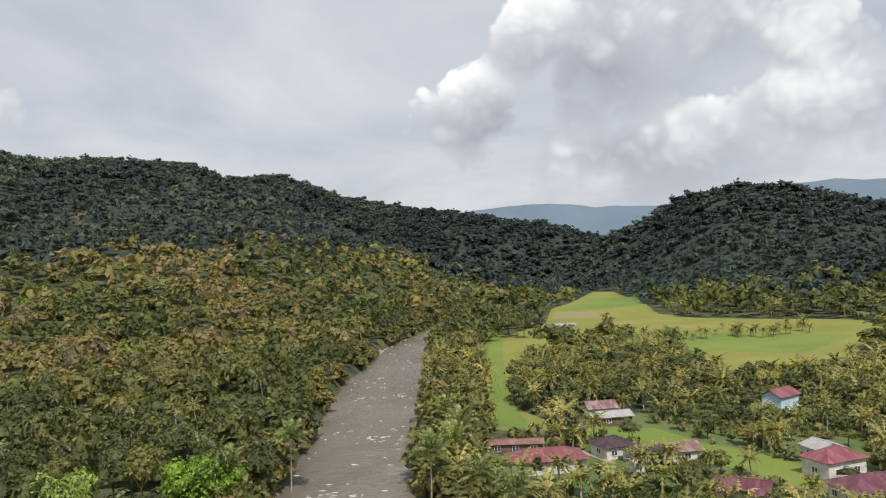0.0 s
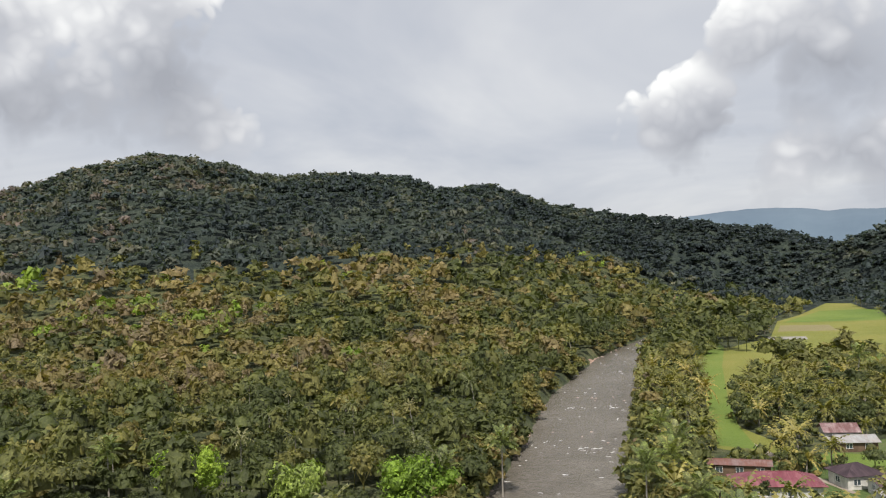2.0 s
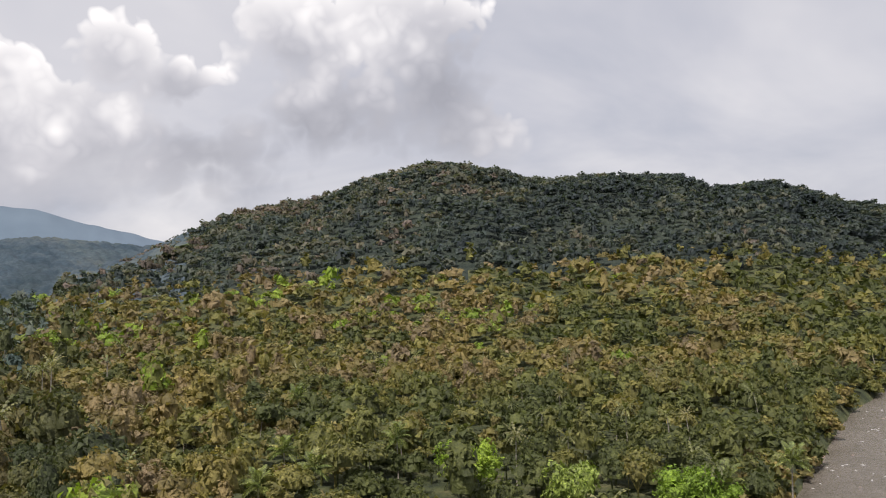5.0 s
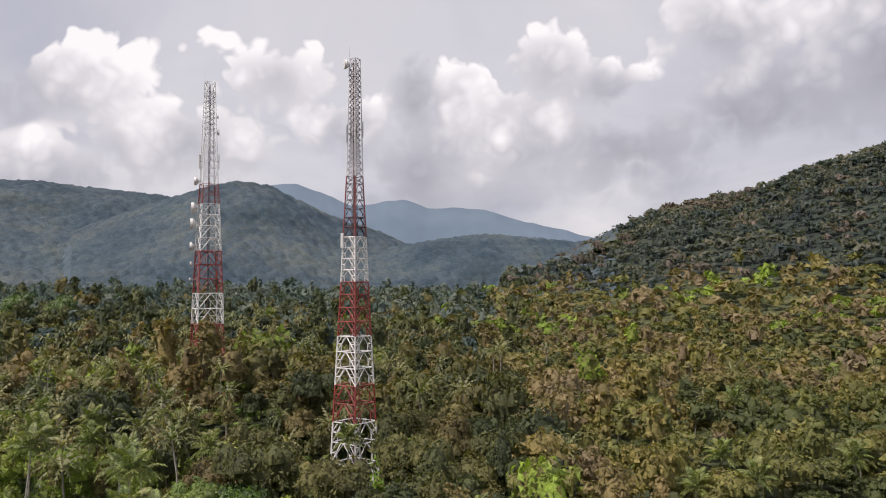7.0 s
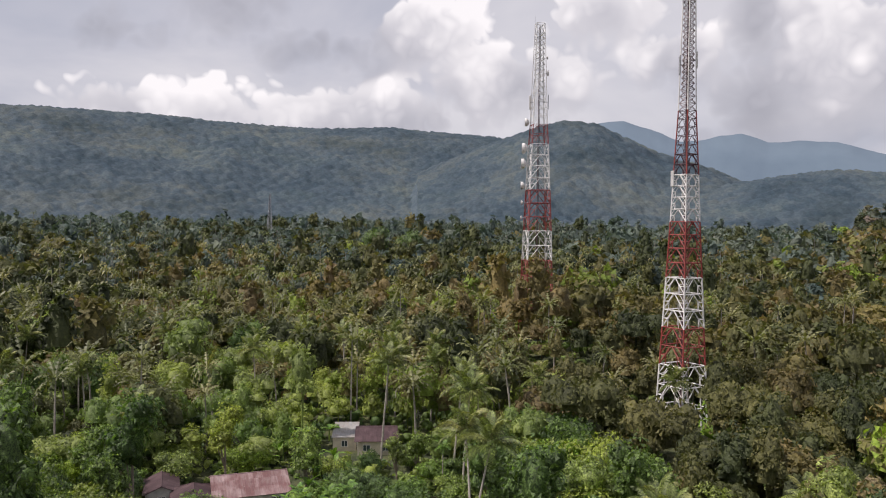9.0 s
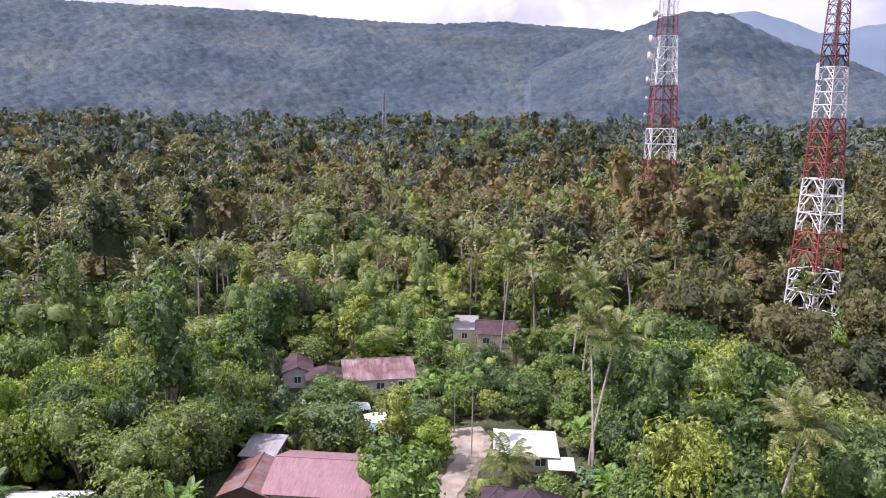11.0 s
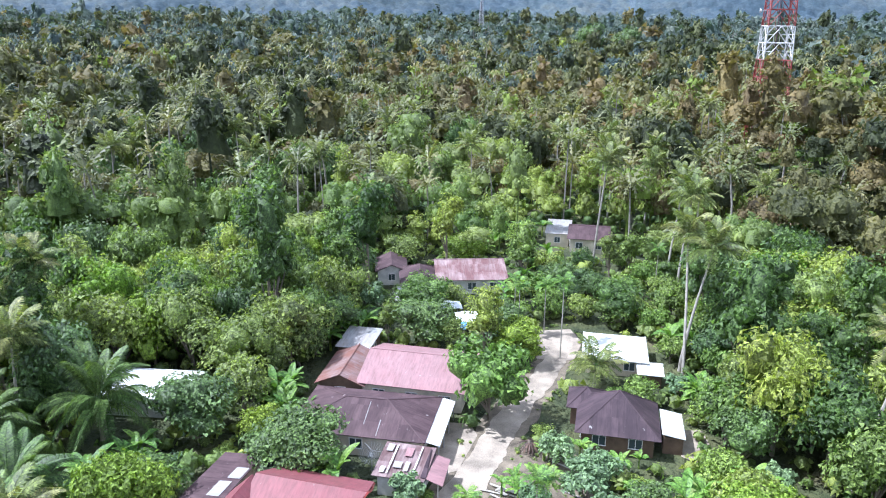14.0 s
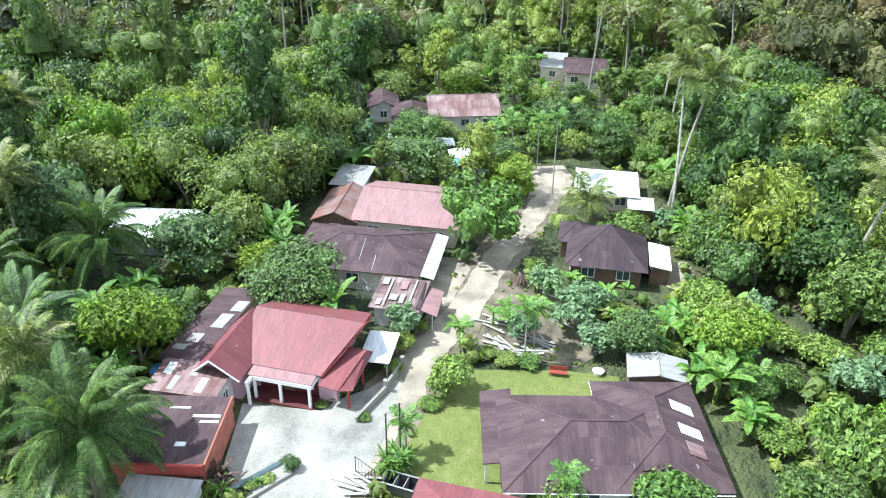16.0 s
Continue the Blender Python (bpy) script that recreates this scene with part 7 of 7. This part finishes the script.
strappy(-43.6, -34.0, 1.5, True, "tall cordyline with dark purple-brown strap leaves")
strappy(-42.9, -33.2, 1.0, True, "cordyline with dark purple-brown strap leaves")
for x, y, size in ((-42.3, -33.0, 1.1), (-42.0, -33.9, 0.9), (-48.7, -21.1, 1.2), (-49.3, -20.2, 1.1), (-48.2, -20.6, 1.0), (-49.9, -19.6, 1.0), (-50.2, -21.0, 0.9), (-44.6, -30.9, 0.5)):
    strappy(x, y, size, False, "tuft of bright green strap leaves")
for x, y, size in ((-48.9, -20.6, 0.62), (-49.6, -19.9, 0.6), (-50.0, -20.6, 0.55)):
    banana(x, y, size)
# cut palm stump by the lane
ob = thing("palm_stump", "cut palm stump with a skirt of dead brown leaves", "stump", m=pose(-82.2, -15.4, 0))
s = Shape()
tube(s, [(0, 0, -0.2), (0.02, 0, 0.8), (0, 0, 1.7)], [0.5, 0.42, 0.3], 9)
child("trunk", shape_mesh("trunk", s, "bark"), ob)
for i in range(18):
    child("dead_leaf", STRAPS[0], ob, pose(0, 0, 1.5, 0, rng.uniform(48, 70), i * 20) @ Matrix.Scale(1.15, 4))

# ---------------------------------------------------------------- river: broken water, stones and bare banks
rng = np.random.default_rng(61)
FOAM = Shape()
for _ in range(230):
    y = 95 + 560 * rng.random() ** 1.7
    u = rng.uniform(-0.92, 0.92)
    if rng.random() < 0.45:
        y, u = rng.choice([112.0, 128.0, 141.0, 176.0, 230.0, 300.0]) + rng.normal() * 2.2, rng.uniform(-0.8, 0.6)
    x = float(river_x(y)) + u * float(river_half(y))
    n, L, w = 7, rng.uniform(0.25, 1.1), rng.uniform(0.08, 0.24)
    k = np.arange(n) * 2 * math.pi / n
    rad = rng.uniform(0.6, 1.2, n)
    ring = np.stack([x + np.cos(k) * L * rad, y + np.sin(k) * w * rad, np.full(n, WATER_Z + 0.02)], -1)
    FOAM.add(np.concatenate([ring, [(x, y, WATER_Z + 0.10)]]), t=[(i, (i + 1) % n, n) for i in range(n)])
tagged(new("river_foam", big_mesh("river_foam", *FOAM.done(), "foam", None)), "white crests of broken water on the river", "foam", kind="stuff")


def stone_shape(size):
    s = Shape()
    v = ICO_V * rng.uniform(0.75, 1.2, (12, 1)) * (size * rng.uniform(0.8, 1.5), size * rng.uniform(0.7, 1.2), size * rng.uniform(0.4, 0.7))
    s.add(v, t=ICO_F)
    return s


def stone(x, y, size, z=None):
    ob = new("river_rock", shape_mesh("river_rock", stone_shape(size), "rock"))
    ob.matrix_basis = pose(x, y, (WATER_Z if z is None else z) + size * 0.1, 0, 0, rng.uniform(0, 360))
    tagged(ob, "rounded brown rock at the river's edge", "rock", "river rocks")


for _ in range(46):
    y = 120 + 420 * rng.random() ** 1.2
    stone(float(river_x(y)) - float(river_half(y)) + rng.uniform(-1.0, 2.0), y, rng.uniform(0.4, 1.3))
for _ in range(12):
    y = rng.uniform(105, 330)
    stone(float(river_x(y)) + rng.uniform(-0.8, 0.7) * float(river_half(y)), y, rng.uniform(0.3, 0.7))
for y0, y1, wide in [(196, 216, 3.2), (236, 262, 4.5), (282, 318, 4.0), (330, 372, 3.5), (410, 470, 4.0)]:
    s, n = Shape(), 16
    ys = np.linspace(y0, y1, n)
    edge = river_x(ys) - river_half(ys)
    swell = np.sin(np.linspace(0, math.pi, n)) ** 0.6 * rng.uniform(0.7, 1.2, n)
    rows = [np.stack([edge + (k - 0.55) * wide * swell, ys, WATER_Z - 0.25 + z * swell + rng.normal(size=n) * 0.12], -1) for k, z in ((1.0, 0.1), (0.62, 0.7), (0.2, 1.6), (-0.3, 3.0), (-0.7, 4.4))]
    s.add(np.concatenate(rows), q=[(j * n + i, j * n + i + 1, (j + 1) * n + i + 1, (j + 1) * n + i) for j in range(4) for i in range(n - 1)])
    tagged(new("river_bank", shape_mesh("river_bank", s, "pink_soil")), "bare pinkish soil of the eroded river bank", "bank", kind="structure")

# bushes that hang over both banks
ys = 95 + 605 * rng.random(1250) ** 1.6
side = rng.choice([-1.0, 1.0], 1250)
xy = np.stack([river_x(ys) + side * (river_half(ys) + rng.uniform(-2.0, 5.0, 1250)), ys], -1)
bare = np.zeros(1250, bool)
for y0, y1 in ((198, 214), (240, 260), (286, 314), (336, 368), (415, 465)):
    bare |= (side < 0) & (ys > y0) & (ys < y1)
ys = rng.uniform(128, 192, 170)
xy = np.concatenate([xy[~bare], np.stack([river_x(ys) - river_half(ys) + rng.uniform(-7.0, 0.5, 170), ys], -1)])
xyz = np.column_stack([xy, np.maximum(land(xy[:, 0], xy[:, 1]), WATER_Z + 0.3)])
sc = rng.uniform(0.3, 0.8, len(xy))
v, t, q, c = spread_copies(LOW, xyz, rng.uniform(0, 6.28, len(xy)), np.stack([sc, sc * rng.uniform(0.7, 1.1, len(xy))], -1), rng.integers(0, len(LOW), len(xy)), rng.beta(1.3, 2.4, len(xy)))
tagged(new("bank_bushes", big_mesh("bank_bushes", v, t, q, "wood_leaves", c)), "dark green bushes hanging over the river banks", "bushes", kind="stuff")

# ---------------------------------------------------------------- village odds and ends


def put(name, label, category, x, y, z=0.0, turn=0.0, group=""):
    return thing(name, label, category, group, m=pose(x, y, z, 0, 0, turn))


def rods(*spans, r=0.04, sides=5):
    bm = bmesh.new()
    for a, b in spans:
        add_bar(bm, a, b, r, sides)
    return bm


# satellite dish beside the patched hut
d = put("satellite_dish", "large pale mesh satellite dish beside the hut", "satellite dish", -73.4, -31.5, 0, 20)
rim = [(0.05, 0.0), (0.3, 0.02), (0.55, 0.06), (0.78, 0.12), (1.0, 0.2), (1.2, 0.3), (1.4, 0.42)]
turn = [(math.cos(i * math.pi / 12), math.sin(i * math.pi / 12)) for i in range(24)]
spans = [((c * r0, k * r0, z0), (c * r1, k * r1, z1)) for c, k in turn for (r0, z0), (r1, z1) in zip(rim, rim[1:])]
spans += [((r * turn[i][0], r * turn[i][1], z), (r * turn[i - 1][0], r * turn[i - 1][1], z)) for r, z in rim[1:] for i in range(24)]
part("bowl", rods(*spans, r=0.022, sides=3), "steel_grey", d, "open wire mesh bowl").matrix_basis = pose(0.3, 0, 2.2, 0, 32, 0)
part("mast", rods(((0, 0, -0.2), (0.2, 0, 2.2)), r=0.07), "steel_grey", d)
for a in (0, 120, 240):
    arm = part("feed_arm", rods(((0, 1.3, 0.4), (0, 0.05, 1.0)), r=0.03), "steel_grey", d)
    arm.matrix_basis = pose(0.3, 0, 2.2, 0, 32, 0) @ pose(0, 0, 0, 0, 0, a)

# planks left beside the lane
for cx, cy, n in [(-69.2, -15.4, 9), (-70.0, -11.4, 8), (-72.4, -14.0, 5), (-81.0, -11.2, 5), (-68.8, -12.6, 9), (-73.0, -16.4, 8), (-46.5, -23.3, 9), (-76.5, -9.0, 6)]:
    pile = put("timber_pile", "loose pile of weathered grey planks and scrap on bare soil", "timber", cx, cy, 0, rng.uniform(60, 100))
    for i in range(n):
        bm = add_box(bmesh.new(), -rng.uniform(1.2, 2.0), rng.uniform(1.2, 2.0), -0.12, 0.12, 0, 0.05, bevel=0.006)
        bmesh.ops.transform(bm, matrix=pose(rng.normal() * 0.5, rng.normal() * 0.7, 0.02 + 0.05 * i, 0, rng.uniform(-1.5, 1.5), rng.uniform(-25, 25)), verts=bm.verts)
        part("plank", bm, "timber_grey", pile)

# red bench
b = put("bench", "red painted wooden bench with a back at the lawn's edge", "bench", -65.6, -8.9, 0, 4)
part("seat", box(-0.25, 0.25, -0.9, 0.9, 0.42, 0.5, bevel=0.02), "paint_red", b)
part("backrest", box(-0.32, -0.25, -0.9, 0.9, 0.5, 1.05, bevel=0.02), "paint_red", b)
for x in (-0.2, 0.2):
    for y in (-0.8, 0.8):
        part("leg", box(x - 0.05, x + 0.05, y - 0.05, y + 0.05, 0, 0.42), "paint_red", b)

# white basin: a round tub with a hollow
b = put("basin", "white plastic washing basin standing on the ground", "basin", -66.9, -5.1)
s = Shape()
k = np.arange(16) * 2 * math.pi / 16
rings = [(0.42, 0.02), (0.55, 0.45), (0.60, 0.47), (0.52, 0.45), (0.40, 0.1), (0.02, 0.08)]
s.add(np.concatenate([np.stack([np.cos(k) * r, np.sin(k) * r, np.full(16, z)], -1) for r, z in rings]), q=[(j * 16 + i, j * 16 + (i + 1) % 16, (j + 1) * 16 + (i + 1) % 16, (j + 1) * 16 + i) for j in range(5) for i in range(16)])
child("tub", shape_mesh("tub", s, "trim_white"), b)

# open black bin, gate frame and thin poles by the lane
t_ = put("storage_bin", "open black metal bin with dividers on short legs", "bin", -47.0, -19.4, 0, -6)
for bx in ((-0.75, 0.75, -1.35, -1.29), (-0.75, 0.75, 1.29, 1.35), (-0.75, -0.69, -1.29, 1.29), (0.69, 0.75, -1.29, 1.29)):
    part("side", box(*bx, 0.3, 1.2), "steel_dark", t_)
for yy in (-0.45, 0.45):
    part("divider", box(-0.69, 0.69, yy - 0.03, yy + 0.03, 0.38, 1.18), "steel_grey", t_)
part("bottom", box(-0.69, 0.69, -1.29, 1.29, 0.3, 0.36), "dark_inside", t_)
part("rim", box(-0.80, -0.66, -1.4, 1.4, 1.2, 1.26), "steel_grey", t_)
part("rim", box(0.66, 0.80, -1.4, 1.4, 1.2, 1.26), "steel_grey", t_)
for x, y in ((-0.6, -1.2), (0.6, -1.2), (0.6, 1.2), (-0.6, 1.2)):
    part("leg", box(x - 0.06, x + 0.06, y - 0.06, y + 0.06, 0, 0.3), "steel_dark", t_)
g = put("gate", "open dark steel gate frame leaning at the forecourt entrance", "gate", -47.4, -22.6, 0, 62)
part("gate_frame", rods(((-1.2, 0, 0.05), (-1.2, 0, 1.9)), ((1.2, 0, 0.05), (1.2, 0, 1.9)), ((-1.2, 0, 1.9), (1.2, 0, 1.9)), ((-1.2, 0, 0.3), (1.2, 0, 0.3)), r=0.045), "steel_dark", g)
for i in range(5):
    part("bar", rods(((-0.8 + 0.4 * i, 0, 0.3), (-0.8 + 0.4 * i, 0, 1.9)), r=0.02, sides=4), "steel_dark", g)
for x, y, h in [(-49.2, -21.3, 5.9), (-50.4, -20.5, 6.2)]:
    p = put("pole", "thin dark upright pole beside the lane", "pole", x, y, group="thin poles")
    part("shaft", rods(((0, 0, -0.3), (0.1, 0.05, h)), r=0.07, sides=6), "steel_dark", p)
    part("cap", rods(((0.1, 0.05, h), (0.1, 0.05, h + 0.12)), r=0.1, sides=6), "steel_dark", p)

# low garden walls
for (x0, y0), (x1, y1), h, mat, label in [
        ((-53.8, -25.8), (-58.7, -24.6), 0.7, "concrete_old", "low weathered garden wall along the lane"), ((-58.9, -24.6), (-62.6, -24.2), 0.9, "concrete_old", "low weathered garden wall along the lane"),
        ((-43.2, -33.0), (-47.5, -30.1), 0.55, "wall_blue", "low light blue flower-bed wall at the forecourt"), ((-41.8, -31.5), (-46.3, -28.8), 0.35, "concrete_old", "low kerb of the flower bed along the lane"), ((-47.5, -30.1), (-46.3, -28.8), 0.45, "wall_blue", "low light blue flower-bed wall at the forecourt")]:
    L = math.hypot(x1 - x0, y1 - y0)
    w = put("garden_wall", label, "wall", (x0 + x1) / 2, (y0 + y1) / 2, 0, math.degrees(math.atan2(y1 - y0, x1 - x0)))
    part("wall", box(-L / 2, L / 2, -0.1, 0.1, -0.1, h, bevel=0.02), mat, w)
    part("coping", box(-L / 2 - 0.03, L / 2 + 0.03, -0.14, 0.14, h, h + 0.06, bevel=0.01), "concrete", w)
for x, y in ((-58.8, -24.6), (-62.8, -24.2)):
    p = put("gate_post", "square concrete gate post", "gate post", x, y, group="gate posts")
    part("shaft", box(-0.17, 0.17, -0.17, 0.17, -0.1, 1.35, bevel=0.02), "concrete_old", p)
    part("cap", box(-0.22, 0.22, -0.22, 0.22, 1.35, 1.45, bevel=0.02), "concrete", p)

# canopy of tarpaulins beside the lane, and the tarp behind the red house
for x, y, z, lx, ly, mat, turn, label in [(-116.5, -31.0, 2.2, 4.5, 4.0, "tarp_white", 20, "white tarpaulin canopy on poles"), (-113.0, -29.8, 2.0, 3.2, 3.6, "tarp_blue", 14, "bright blue tarpaulin canopy on poles"),
                                          (-120.5, -35.0, 2.3, 4.0, 3.5, "tarp_white", 25, "white tarpaulin canopy on poles"), (-54.8, -45.8, 1.5, 1.6, 2.4, "tarp_blue", 10, "crumpled blue tarpaulin over a rack")]:
    c = put("tarpaulin_canopy", label, "canopy", x, y, 0, turn)
    s, n = Shape(), 7
    gx, gy = np.meshgrid(np.linspace(-lx / 2, lx / 2, n), np.linspace(-ly / 2, ly / 2, n), indexing="ij")
    gz = z + 0.35 * (1 - (2 * gx / lx) ** 2) - 0.2 * (2 * gy / ly) ** 2 + rng.normal(size=gx.shape) * 0.06
    s.add(np.stack([gx, gy, gz], -1).reshape(-1, 3), q=[(i * n + j, (i + 1) * n + j, (i + 1) * n + j + 1, i * n + j + 1) for i in range(n - 1) for j in range(n - 1)])
    child("sheet", shape_mesh("sheet", s, mat), c)
    for sx in (-1, 1):
        for sy in (-1, 1):
            part("post", rods(((sx * lx * 0.46, sy * ly * 0.46, 0), (sx * lx * 0.46, sy * ly * 0.46, z - 0.05)), r=0.04), "timber_grey", c)

def patch_height(u):
    return 2.72 + (2.9 - u) / 5.8 * 0.75


# pale sheets patched onto the hut's roof
for x, y, lx, ly, mat in [(0.1, -1.3, 4.6, 0.16, "roof_white"), (-1.3, 0.2, 1.4, 0.8, "roof_pink"), (1.0, 0.5, 1.5, 0.5, "roof_zinc"), (0.0, 1.4, 4.8, 0.14, "roof_white"), (-1.7, -2.0, 1.2, 0.7, "roof_zinc"), (0.9, -0.5, 1.0, 0.9, "roof_zinc"), (1.9, -1.9, 0.9, 0.5, "roof_white")]:
    s = put("roof_patch", "loose pale metal sheet on the hut's patched roof", "metal sheet", -71.8, -27.2, 0, 2, "roof patches")
    part("sheet", slab([(x + lx / 2, y - ly / 2, patch_height(x + lx / 2)), (x + lx / 2, y + ly / 2, patch_height(x + lx / 2)), (x - lx / 2, y + ly / 2, patch_height(x - lx / 2)), (x - lx / 2, y - ly / 2, patch_height(x - lx / 2))], 0.02), mat, s)

# bare soil in the gardens
for outline, label in [([(-74.5, -24.2), (-76, -22.4), (-84, -22), (-86.5, -23.5), (-86, -26.3), (-75.5, -26.0)], "bare sandy yard under the awning"), ([(-86, 1.5), (-92, 1), (-93, 4), (-88, 5.2), (-85, 3.6)], "bare sandy yard beside the wooden house"),
                       (SOIL, "littered bare soil beside the lawn"), ([(-108, -18.5), (-109, -13.2), (-116, -12.6), (-121, -15), (-119, -19.5), (-113, -19.8)], "sandy yard at the lane's end")]:
    patch_sheet("soil_patch", outline, 0.07, "garden_soil" if "littered" in label else "sandy_soil", label, "soil")

# far power pylon
px, py = -780.0, -177.0
pz = float(land(px, py))
lattice_tower("grey steel power pylon far across the plain", (px, py, pz - 1), 10, 82 - pz, 7.0, [(0, 1.0), (0.6, 0.4), (1.0, 0.16)], [(1.01, "steel_grey")], [])
